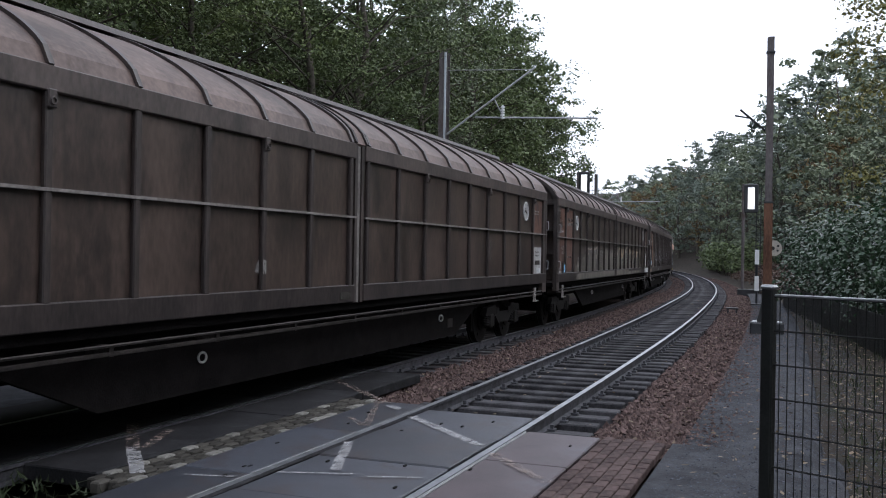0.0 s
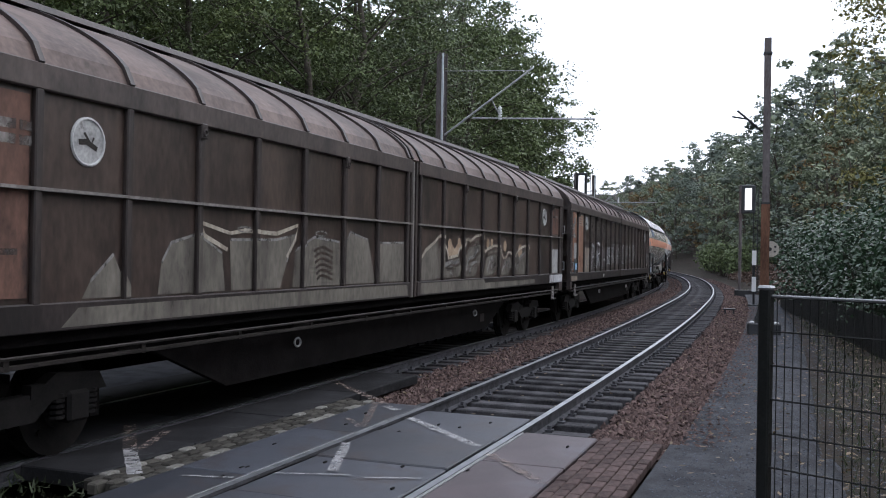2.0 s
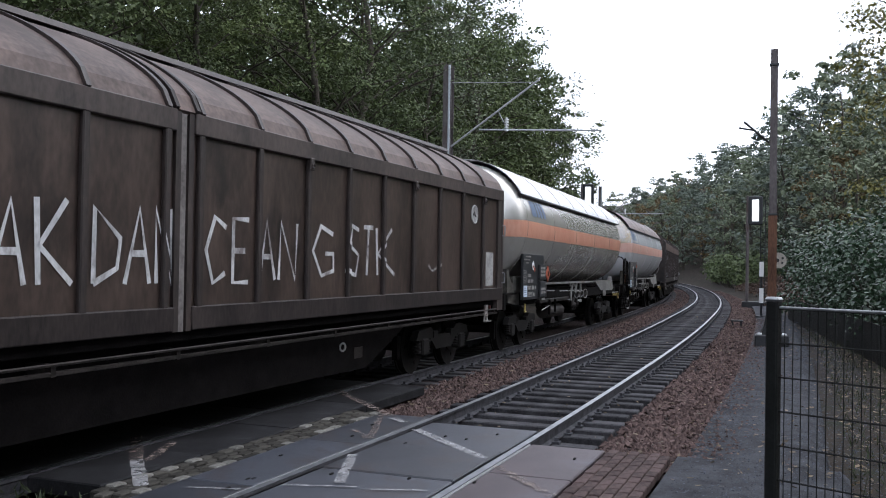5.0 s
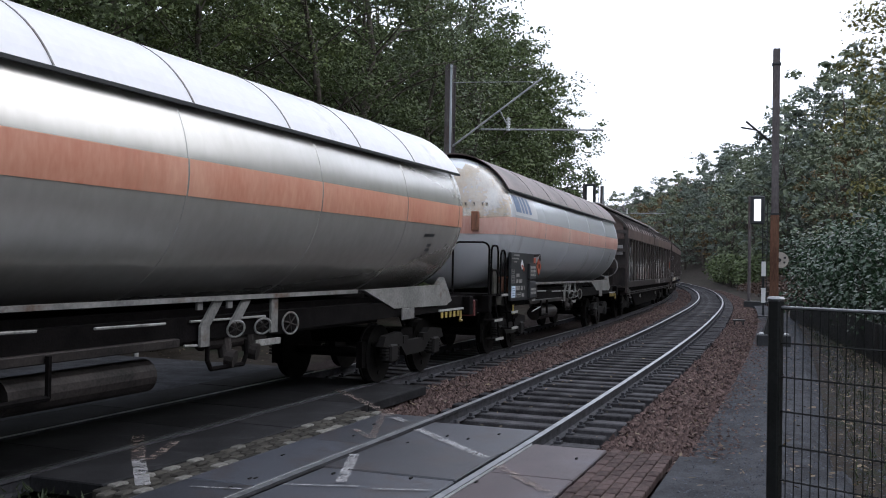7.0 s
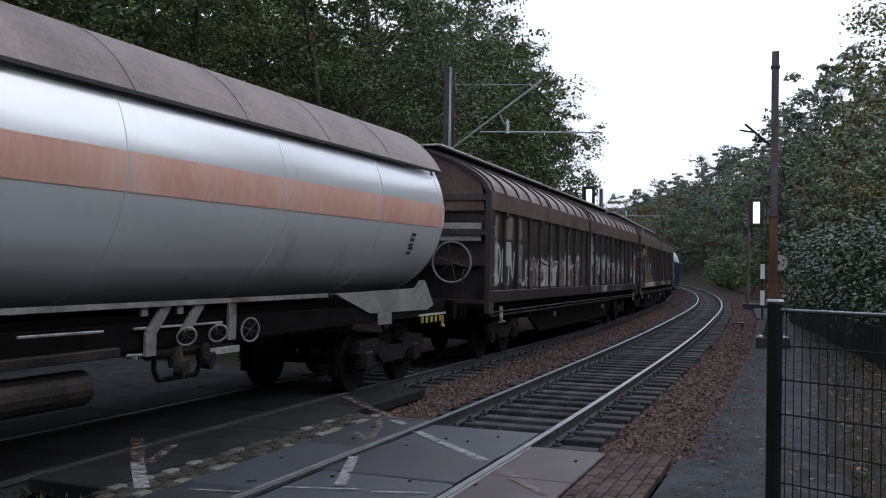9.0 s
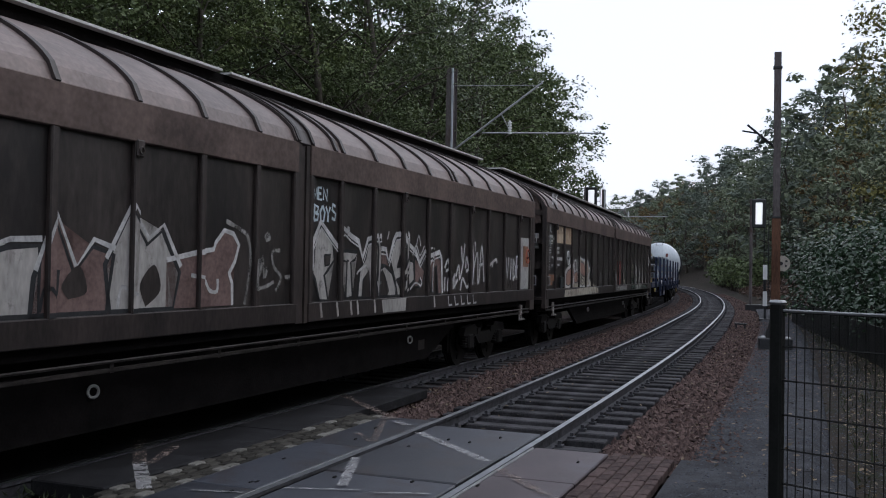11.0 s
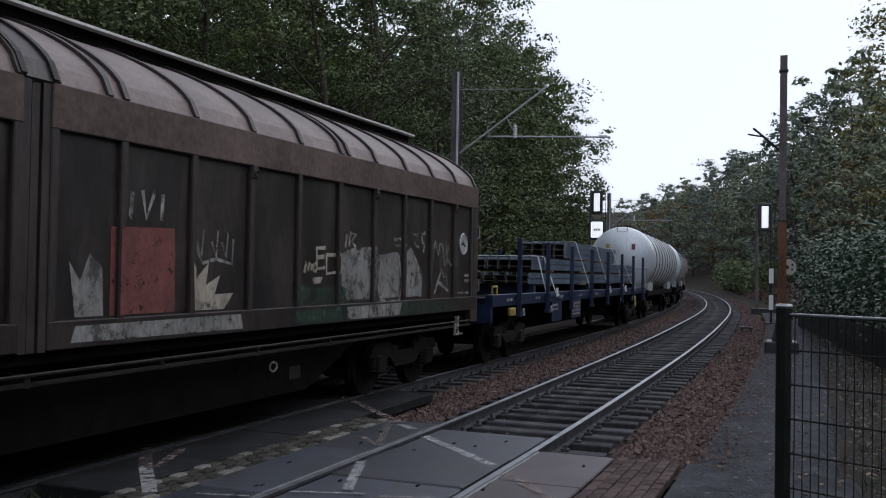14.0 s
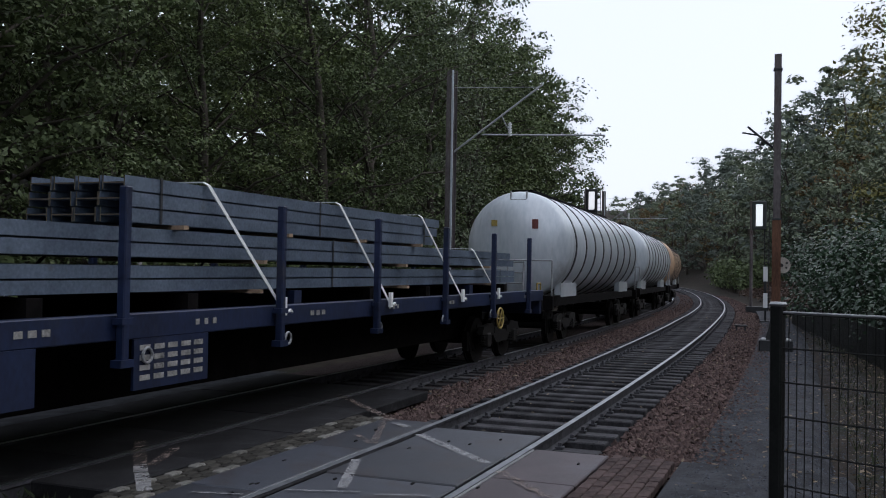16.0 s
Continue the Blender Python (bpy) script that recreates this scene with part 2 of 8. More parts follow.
# ---- mesh tools ----
def finish(name, bm, mat, smooth=False):
    me = bpy.data.meshes.new(name)
    bm.to_mesh(me)
    bm.free()
    for m in (mat if isinstance(mat, (list, tuple)) else (mat,)):
        me.materials.append(m)
    if smooth:
        me.polygons.foreach_set("use_smooth", [True] * len(me.polygons))
    return me


def part(name, bm, mat, parent=None, label="", smooth=False, at=None):
    ob = new(name, finish(name, bm, mat, smooth) if isinstance(bm, bmesh.types.BMesh) else bm)
    ob.parent = parent
    if at is not None:
        ob.matrix_basis = at
    if label:
        tagged(ob, label)
    return ob


def thing(name, label, category, group="", kind="", at=None):
    ob = new(name)
    if at is not None:
        ob.matrix_basis = at
    return tagged(ob, label, category, group, kind)


def box(bm, x0, x1, y0, y1, z0, z1, m=None, bevel=0.0):
    vs = [bm.verts.new((x, y, z)) for x in (x0, x1) for y in (y0, y1) for z in (z0, z1)]
    for f in ((0, 1, 3, 2), (4, 6, 7, 5), (0, 4, 5, 1), (2, 3, 7, 6), (0, 2, 6, 4), (1, 5, 7, 3)):
        bm.faces.new([vs[i] for i in f])
    if bevel:
        es = list({e for v in vs for e in v.link_edges})
        got = bmesh.ops.bevel(bm, geom=es, offset=bevel, segments=1, affect='EDGES', profile=0.5)
        vs = got["verts"] + [v for v in vs if v.is_valid]
    if m is not None:
        for v in set(vs):
            v.co = m @ v.co
    return bm


def boxed(*a, **k):
    return box(bmesh.new(), *a, **k)


def rod(bm, a, b, r, n=8, r2=None, cap=True):
    """A round bar from a to b."""
    a, b = Vector(a), Vector(b)
    d = (b - a).normalized()
    u = d.orthogonal().normalized()
    w = d.cross(u)
    rings = []
    for p, rr in ((a, r), (b, r if r2 is None else r2)):
        rings.append([bm.verts.new(p + (u * math.cos(2 * math.pi * i / n) + w * math.sin(2 * math.pi * i / n)) * rr) for i in range(n)])
    for i in range(n):
        j = (i + 1) % n
        bm.faces.new((rings[0][i], rings[0][j], rings[1][j], rings[1][i]))
    if cap:
        bm.faces.new(rings[0][::-1])
        bm.faces.new(rings[1])
    return bm


def pipe(bm, points, r, n=6):
    for a, b in zip(points, points[1:]):
        rod(bm, a, b, r, n)
    return bm


def ring(bm, centre, axis, radius, r, n=20, k=6):
    """A torus, for hand wheels."""
    axis = Vector(axis).normalized()
    u = axis.orthogonal().normalized()
    w = axis.cross(u)
    c = Vector(centre)
    grid = []
    for i in range(n):
        a = 2 * math.pi * i / n
        d = u * math.cos(a) + w * math.sin(a)
        grid.append([bm.verts.new(c + d * (radius + r * math.cos(2 * math.pi * j / k)) + axis * (r * math.sin(2 * math.pi * j / k))) for j in range(k)])
    for i in range(n):
        for j in range(k):
            bm.faces.new((grid[i][j], grid[(i + 1) % n][j], grid[(i + 1) % n][(j + 1) % k], grid[i][(j + 1) % k]))
    return bm


def extrude(bm, profile, x0, x1, closed=True, caps=True):
    """A profile of (y, z) points run along x."""
    a = [bm.verts.new((x0, y, z)) for y, z in profile]
    b = [bm.verts.new((x1, y, z)) for y, z in profile]
    n = len(profile)
    for i in range(n if closed else n - 1):
        j = (i + 1) % n
        bm.faces.new((a[i], b[i], b[j], a[j]))
    if caps and closed:
        bm.faces.new(a[::-1])
        bm.faces.new(b)
    bmesh.ops.recalc_face_normals(bm, faces=bm.faces)
    return bm


def lathe(bm, stations, n=40, y=0.0, z=0.0, start=0.0, stop=2 * math.pi):
    """A surface of revolution round an axis along x: stations of (x, radius)."""
    full = abs(stop - start - 2 * math.pi) < 1e-6
    m = n if full else n + 1
    rows = []
    for x, r in stations:
        rows.append([bm.verts.new((x, y + r * math.sin(start + (stop - start) * i / n), z + r * math.cos(start + (stop - start) * i / n))) for i in range(m)])
    for ra, rb in zip(rows, rows[1:]):
        for i in range(n):
            j = (i + 1) % m
            bm.faces.new((ra[i], ra[j], rb[j], rb[i]))
    return bm


# ---- the line of the two tracks ----
SP = 3.615
_S = np.arange(-160, 420, 0.5)
_k = np.interp(_S, (-10, 10, 30, 60, 120), (-0.0015, -0.00193, -0.00145, -0.0021, -0.00188))
_i0 = int(np.searchsorted(_S, 0))
_a = np.cumsum(_k) * 0.5
_a = 0.37404 + _a - _a[_i0]
_x, _y = np.cumsum(np.sin(_a) * 0.5), np.cumsum(np.cos(_a) * 0.5)
_x, _y = _x - _x[_i0] + 0.046, _y - _y[_i0] + 10.0
_z = np.interp(_S, (8, 30, 60, 120), (0, -0.058, -0.287, -0.358))
_zf = _z + np.interp(_S, (5, 25, 60), (0, -0.08, -0.005))


def heading(s):
    return float(np.interp(s, _S, _a))


def on_line(s, lat=0.0, z=0.0, far=False):
    """The place at arc length s, lat metres to the right of the near track's middle, z above the rails."""
    a = np.interp(s, _S, _a)
    zz = np.interp(s, _S, _zf if far else _z)
    return Vector((np.interp(s, _S, _x) + math.cos(a) * lat, np.interp(s, _S, _y) - math.sin(a) * lat, zz + z))


def line_pose(s, lat=0.0, z=0.0, turn=0.0):
    """A pose on the line: local x runs along the track, y to its left."""
    p = on_line(s, lat, z)
    return Matrix.Translation(p) @ Matrix.Rotation(math.pi / 2 - heading(s) + turn, 4, 'Z')


def lateral(x, y):
    """Arrays of s and lat for points of the plan."""
    x, y = np.asarray(x, float), np.asarray(y, float)
    i = np.array([np.argmin((_x - a) ** 2 + (_y - b) ** 2) for a, b in zip(x.ravel(), y.ravel())]).reshape(x.shape)
    dx, dy = x - _x[i], y - _y[i]
    return _S[i] + dx * np.sin(_a[i]) + dy * np.cos(_a[i]), dx * np.cos(_a[i]) - dy * np.sin(_a[i])

# ---- ground, one sheet to the horizon ----
def relief(s, lat):
    base = np.interp(s, _S, _z) - 0.34
    left = np.clip(-lat - 9.5, 0, 60)
    right = np.clip(lat - np.interp(s, (40, 80), (16, 8)), 0, 90)
    crossing = np.clip(1 - np.abs(s + 3.0) / 9.0, 0, 1) ** 0.5
    base = base + crossing * 0.28 * (np.clip(np.abs(lat + 1.9) - 5.0, 0, 1))
    up = np.where(lat < 0, 0.24 * left + 0.002 * left ** 2, (0.20 + 0.22 * np.clip((s - 45) / 40, 0, 1)) * right + 0.001 * right ** 2)
    swell = np.sin(s * 0.21 + lat * 0.13) * 0.10 + np.sin(s * 0.07 - lat * 0.31) * 0.16
    far = np.clip((np.abs(lat + 2) - 9) / 6, 0, 1)
    return base + np.minimum(up, 34.0) * np.clip((s + 70) / 60, 0, 1) + swell * far


def make_ground():
    side = np.concatenate([[-1500, -700, -350, -200, -120, -80, -60], np.arange(-48, 48, 2.0), [50, 60, 75, 95, 120, 160, 220, 350, 700, 1500]])
    deep = np.concatenate([[-1500, -600, -250, -120, -60, -35, -20], np.arange(-12, 60, 2.0), [62, 66, 72, 80, 90, 105, 125, 150, 180, 220, 280, 360, 500, 800, 1500, 3000]])
    gx, gy = np.meshgrid(side, deep)
    s, lat = lateral(gx, gy)
    gz = relief(s, lat)
    n, m = len(side), len(deep)
    faces = [(j * n + i, j * n + i + 1, (j + 1) * n + i + 1, (j + 1) * n + i) for j in range(m - 1) for i in range(n - 1)]
    me = bpy.data.meshes.new("ground")
    me.from_pydata(np.stack([gx, gy, gz], -1).reshape(-1, 3).tolist(), [], faces)
    me.materials.append(M["soil"])
    me.polygons.foreach_set("use_smooth", [True] * len(me.polygons))
    tagged(new("ground", me), "leaf-strewn brown soil of a wooded railway valley", "ground", kind="structure")


def ground_z(x, y):
    s, lat = lateral([x], [y])
    return float(relief(s, lat)[0])


make_ground()


def strip(bm, s0, s1, lats, zs, step=1.0, far=False, skew=0.0):
    """A sheet along the line: at each station a row of (lat, z) points."""
    n = max(1, int(round((s1 - s0) / step)))
    rows = []
    for i in range(n + 1):
        s = s0 + (s1 - s0) * i / n
        rows.append([bm.verts.new(on_line(s - skew * la * (1 - i / n if skew < 0 else 1), la, z, far)) for la, z in zip(lats, zs)])
    for a, b in zip(rows, rows[1:]):
        for i in range(len(lats) - 1):
            bm.faces.new((a[i], a[i + 1], b[i + 1], b[i]))
    return bm


def make_ballast():
    tagged(new("ballast_bed", finish("ballast_bed", strip(bmesh.new(), 0.4, 260, (-8.2, -6.4, -5.4, -2.2, -1.45, -1.25, 1.25, 1.45, 2.25, 2.75), (-0.55, -0.32, -0.21, -0.21, -0.21, -0.31, -0.31, -0.21, -0.23, -0.40), 2.0), M["ballast"])),
                 "brown ballast bed under two railway tracks", "ballast", kind="structure")
    tagged(new("ballast_bed", finish("ballast_bed", strip(bmesh.new(), -160, -5.0, (-8.2, -6.4, -5.4, 1.5, 2.25, 2.75), (-0.55, -0.32, -0.21, -0.21, -0.23, -0.40), 2.0), M["ballast"])),
           "brown ballast bed beyond the level crossing", "ballast", kind="structure")


make_ballast()

RAIL = ((-0.036, 0.0), (0.036, 0.0), (0.036, -0.03), (0.012, -0.045), (0.012, -0.13), (0.065, -0.15), (0.065, -0.165), (-0.065, -0.165), (-0.065, -0.15), (-0.012, -0.13), (-0.012, -0.045), (-0.036, -0.03))


def rail_mesh(lat, far, s0=-160, s1=300):
    bm = bmesh.new()
    rows = []
    s = s0
    while s <= s1:
        rows.append([bm.verts.new(on_line(s, lat + y, z, far)) for y, z in RAIL])
        s += 1.0 if -20 < s < 130 else 4.0
    n = len(RAIL)
    for a, b in zip(rows, rows[1:]):
        for i in range(n):
            j = (i + 1) % n
            f = bm.faces.new((a[i], b[i], b[j], a[j]))
            f.material_index = 1 if i in (0,) else 0
    return finish("rail", bm, (M["rail"], M["rail_top"]))


def make_track(name, mid, far, label):
    track = thing(name, label, "railway track", "parallel railway tracks", "structure")
    for side in (-0.7535, 0.7535):
        part("rail", rail_mesh(mid + side, far), None, track)
    rnd = random.Random(3 if far else 4)
    sleeper = finish("sleeper", boxed(-0.125, 0.125, -1.3, 1.3, -0.33, -0.165, bevel=0.015), M["sleeper"])
    s = 0.95 if not far else 4.9
    while s < 150:
        m = line_pose(s, mid, float(np.interp(s, _S, _zf - _z)) if far else 0.0, rnd.uniform(-0.012, 0.012))
        part("sleeper", sleeper, None, track, at=m @ Matrix.Translation((0, rnd.uniform(-0.03, 0.03), rnd.uniform(-0.008, 0.008))))
        s += 0.6
    s = -6.0
    while s > -25:
        part("sleeper", sleeper, None, track, at=line_pose(s, mid))
        s -= 0.6
    clips = bmesh.new()
    s = 0.95 if not far else 4.9
    while s < 70:
        for side in (-0.7535, 0.7535):
            for o in (-0.10, 0.10):
                m = line_pose(s, mid + side + o, float(np.interp(s, _S, _zf - _z)) if far else 0.0)
                box(clips, -0.055, 0.055, -0.045, 0.045, -0.165, -0.135, m)
                box(clips, -0.02, 0.02, -0.02, 0.02, -0.135, -0.09, m)
        s += 0.6
    tagged(part("rail_fastenings", clips, M["rail"], track), "rusty rail clips and bolts", kind="stuff")
    return track


make_track("near_track", 0.0, False, "empty railway track on dark wooden sleepers, shiny rails")
make_track("far_track", -SP, True, "railway track under the passing freight train")


def make_stones():
    rnd = np.random.default_rng(5)
    bands = ((1.30, 2.65, 0.75, 40, 9000), (-2.45, -1.35, 2.6, 40, 6500), (-1.3, 1.3, 1.6, 40, 3500), (-2.8, -1.3, 40, 90, 2000), (1.3, 2.7, 40, 90, 2500))
    verts, faces = [], []
    for l0, l1, s0, s1, n in bands:
        for i in range(n):
            s = s0 + (s1 - s0) * rnd.random() ** 1.6
            la = l0 + (l1 - l0) * rnd.random()
            p = on_line(s, la, (-0.30 if abs(la) < 1.28 else -0.20) - max(0.0, la - 2.2) * 0.30)
            if abs(la) < 1.3 and (abs(abs(la) - 0.75) < 0.1 or (s - 0.95 + 0.17) % 0.6 < 0.34):
                continue
            if 1.28 < la < 1.34:
                continue
            r = rnd.uniform(0.022, 0.058)
            b = len(verts)
            q = rnd.normal(size=(6, 3)) * 0.26
            for k, d in enumerate(((1, 0, 0), (-1, 0, 0), (0, 1, 0), (0, -1, 0), (0, 0, .8), (0, 0, -.8))):
                verts.append((p[0] + r * (d[0] + q[k][0]), p[1] + r * (d[1] + q[k][1]), p[2] + r * (d[2] + q[k][2])))
            faces += [(b + i, b + j, b + k) for i, j, k in ((0, 2, 4), (2, 1, 4), (1, 3, 4), (3, 0, 4), (2, 0, 5), (1, 2, 5), (3, 1, 5), (0, 3, 5))]
    me = bpy.data.meshes.new("ballast_stones")
    me.from_pydata(verts, [], faces)
    me.materials.append(M["stone"])
    tagged(new("ballast_stones", me), "loose reddish brown ballast stones between the rails", "ballast", kind="stuff")


make_stones()


def make_gravel():
    """Fine gravel on the footpath and ballast stones strayed onto its edge."""
    rnd = np.random.default_rng(15)
    for name, mat, label, bands in (("path_gravel", "gravel", "fine grey gravel on the footpath", ((2.45, 4.6, -2.5, 12, 9000, 0.005, 0.014, -0.01), (2.5, 4.4, 12, 34, 3500, 0.010, 0.022, -0.01))),
                                    ("stray_stones", "stone", "ballast stones strayed onto the path", ((2.40, 2.95, 0.66, 30, 1100, 0.014, 0.034, -0.02), (2.40, 3.5, 0.66, 30, 350, 0.010, 0.024, -0.01)))):
        verts, faces = [], []
        for l0, l1, s0, s1, n, r0, r1, z in bands:
            for i in range(n):
                s = s0 + (s1 - s0) * rnd.random() ** 1.3
                la = l0 + (l1 - l0) * rnd.random() ** (1.0 if mat == "gravel" else 1.8)
                if mat == "gravel" and s < 0.6 and la < 2.42:
                    continue
                p = on_line(s, la, z)
                r = rnd.uniform(r0, r1)
                b = len(verts)
                q = rnd.normal(size=(5, 2)) * 0.25
                for k, d in enumerate(((1, 0, 0), (0, 1, 0), (-1, 0, 0), (0, -1, 0), (0, 0, 0.7))):
                    verts.append((p[0] + r * (d[0] + q[k][0]), p[1] + r * (d[1] + q[k][1]), p[2] + r * d[2]))
                faces += [(b, b + 1, b + 4), (b + 1, b + 2, b + 4), (b + 2, b + 3, b + 4), (b + 3, b, b + 4)]
        me = bpy.data.meshes.new(name)
        me.from_pydata(verts, [], faces)
        me.materials.append(M[mat])
        tagged(new(name, me), label, "gravel", kind="stuff")


make_gravel()


# ---- level crossing ----
def slab(road, s0, s1, l0, l1, z=0.0, name="slab", mat="slab", thick=0.14):
    m = line_pose((s0 + s1) / 2, (l0 + l1) / 2, z)
    a, b = (s1 - s0) / 2, (l1 - l0) / 2
    return part(name, boxed(-a + 0.006, a - 0.006, -b + 0.005, b - 0.005, -thick, 0, bevel=0.012), M[mat], road, at=m)


def make_crossing():
    road = thing("level_crossing", "level crossing of grey concrete slabs with worn white lines", "level crossing", kind="structure")
    rnd = random.Random(8)
    for l0, l1, ends in ((-0.665, 0.665, (1.42, 0.02, -1.38, -2.78, -4.2)), (0.815, 1.62, (0.62, -0.9, -2.4, -4.2)),
                         (-1.52, -0.815, (1.75, -0.2, -2.3, -4.2)), (-2.80, -1.98, (4.45, 2.35, 0.3, -1.4, -2.85)),
                         (-4.28, -2.96, (4.6, 3.0, 1.4, -0.2, -1.8, -3.9)), (-5.2, -4.46, (5.4, 3.0, 0.6, -1.8, -3.9))):
        for a, b in zip(ends, ends[1:]):
            slab(road, b, a, l0, l1, rnd.uniform(-0.012, 0.0), mat="slab_brown" if l0 > 0.8 else "slab" if l0 > -1.9 else "slab_shaded")
    for la in (-0.71, 0.71, -2.91, -4.33):
        part("flangeway", strip(bmesh.new(), -4.2, 1.4 if la > -2 else 4.4, (la - 0.035, la + 0.035), (-0.06, -0.06), 0.5), M["rubber"], road)
    for la in (-0.803, 0.803):
        slab(road, -4.2, 0.6, la - 0.012, la + 0.012, -0.002, "rail_seal", "galv", 0.1)
    # worn setts between the slabs of the two tracks
    sett = finish("sett", boxed(-0.085, 0.085, -0.05, 0.05, -0.1, 0, bevel=0.014), M["cobble"])
    bright = finish("sett", boxed(-0.085, 0.085, -0.05, 0.05, -0.1, 0.004, bevel=0.012), M["cobble_bright"])
    for i in range(27):
        for j in range(4):
            s = -3.0 + i * 0.182 + (0.09 if j % 2 else 0)
            part("sett", bright if rnd.random() < (0.40 if j in (0, 3) else 0.05) else sett, None, road, at=line_pose(s, -1.58 - j * 0.112, rnd.uniform(-0.02, -0.004), rnd.uniform(-0.06, 0.06)))
    # clay pavers beside the near track
    paver = finish("paver", boxed(-0.10, 0.10, -0.05, 0.05, -0.08, 0, bevel=0.008), M["brick"])
    for i in range(22):
        for j in range(6):
            s = 0.60 - i * 0.207 - (0.1 if j % 2 else 0)
            part("paver", paver, None, road, at=line_pose(s, 1.70 + j * 0.108, rnd.uniform(-0.012, 0), rnd.uniform(-0.02, 0.02)))
    # worn white paint
    for a, b, w, mat in (((0.83, -0.63), (-0.36, 0.60), 0.12, "road_paint"), ((-0.66, 0.83), (-1.56, 1.61), 0.11, "old_paint"), ((-0.77, -0.64), (-1.92, -0.20), 0.10, "road_paint"),
                         ((-0.89, -3.20), (-1.9, -2.38), 0.13, "old_paint"), ((-1.9, -2.38), (-2.72, -1.66), 0.13, "road_paint"), ((-1.93, -2.24), (-1.02, -2.62), 0.10, "old_paint"),
                         ((3.39, -3.0), (1.55, -1.25), 0.13, "old_paint"), ((1.45, -1.2), (1.22, -0.95), 0.12, "road_paint"), ((0.51, -1.27), (0.08, -0.89), 0.08, "old_paint"), ((1.81, -1.50), (0.10, -0.87), 0.09, "old_paint"),
                         ((-2.59, -1.28), (-2.47, -0.84), 0.035, "road_paint"), ((-2.18, -0.62), (-1.97, 0.0), 0.035, "road_paint"), ((-2.0, 0.15), (-1.83, 0.60), 0.035, "road_paint"),
                         ((1.4, -7.6), (-1.4, -6.6), 0.12, "road_paint"), ((2.4, -7.2), (0.6, -7.6), 0.08, "old_paint")):
        p, q = on_line(a[0], a[1], 0.003), on_line(b[0], b[1], 0.003)
        d = (q - p)
        side = Vector((-d.y, d.x, 0)).normalized() * w / 2
        bm = bmesh.new()
        n = max(4, int(d.length / 0.14))
        top = [(bm.verts.new(p + d * i / n + side * rnd.uniform(0.9, 1.08)), bm.verts.new(p + d * i / n - side * rnd.uniform(0.9, 1.08))) for i in range(n + 1)]
        for (u, v), (x, y) in zip(top, top[1:]):
            bm.faces.new((v, y, x, u))
        part("painted_line", bm, M[mat], road, "worn white road paint")
    for i in range(16):
        s, la = rnd.uniform(-2.6, 1.2), rnd.choice((rnd.uniform(-0.6, 0.6), rnd.uniform(-1.45, -0.85), rnd.uniform(0.85, 1.55)))
        part("lifting_eye", boxed(-0.028, 0.028, -0.009, 0.009, -0.02, 0.0035), M["rubber"], road, at=line_pose(s, la, 0.0))
    return road


M["old_paint"] = wear_through(surface("old_pinkish_paint", (0.11, 0.085, 0.075), (0.24, 0.195, 0.175), 6, 50, 0.7), 0.44, 9.0, 0.2)
M["road_paint"] = surface("worn_road_paint", (0.10, 0.10, 0.105), (0.44, 0.44, 0.45), 9, 50, 0.7, 0.0, 0.1, (0.07, 0.07, 0.075), 6.0, 0.50)
wear_through(M["road_paint"], 0.36, 6.0, 0.26)
make_crossing()


def make_roads():
    # road on both sides of the crossing and the path along the near track
    bm = strip(bmesh.new(), -4.6, 5.8, (-26, -14, -9, -7, -5.22), (0.3, 0.06, 0.0, -0.01, -0.012), 1.0)
    tagged(new("road", finish("road", bm, M["asphalt"])), "grey asphalt road beyond the railway tracks", "road", kind="structure")
    bm = strip(bmesh.new(), -12, 0.62, (2.36, 3.0, 3.9, 4.1), (-0.008, -0.01, -0.02, -0.2), 1.0)
    strip(bm, 0.62, 46, (2.42, 2.9, 3.6, 4.0), (-0.05, -0.01, -0.01, -0.25), 1.0)
    strip(bm, -12, -4.2, (-5.2, 2.36), (-0.012, -0.012), 1.0)
    tagged(new("path", finish("path", bm, M["asphalt"])), "dark asphalt footpath beside the railway track", "path", kind="structure")
    bm = strip(bmesh.new(), -14, 60, (3.8, 5, 7, 10, 14), (-0.10, -0.04, -0.02, -0.06, -0.3), 1.0)
    tagged(new("verge", finish("verge", bm, M["soil"])), "dark verge with grass and fallen leaves", "verge", kind="structure")


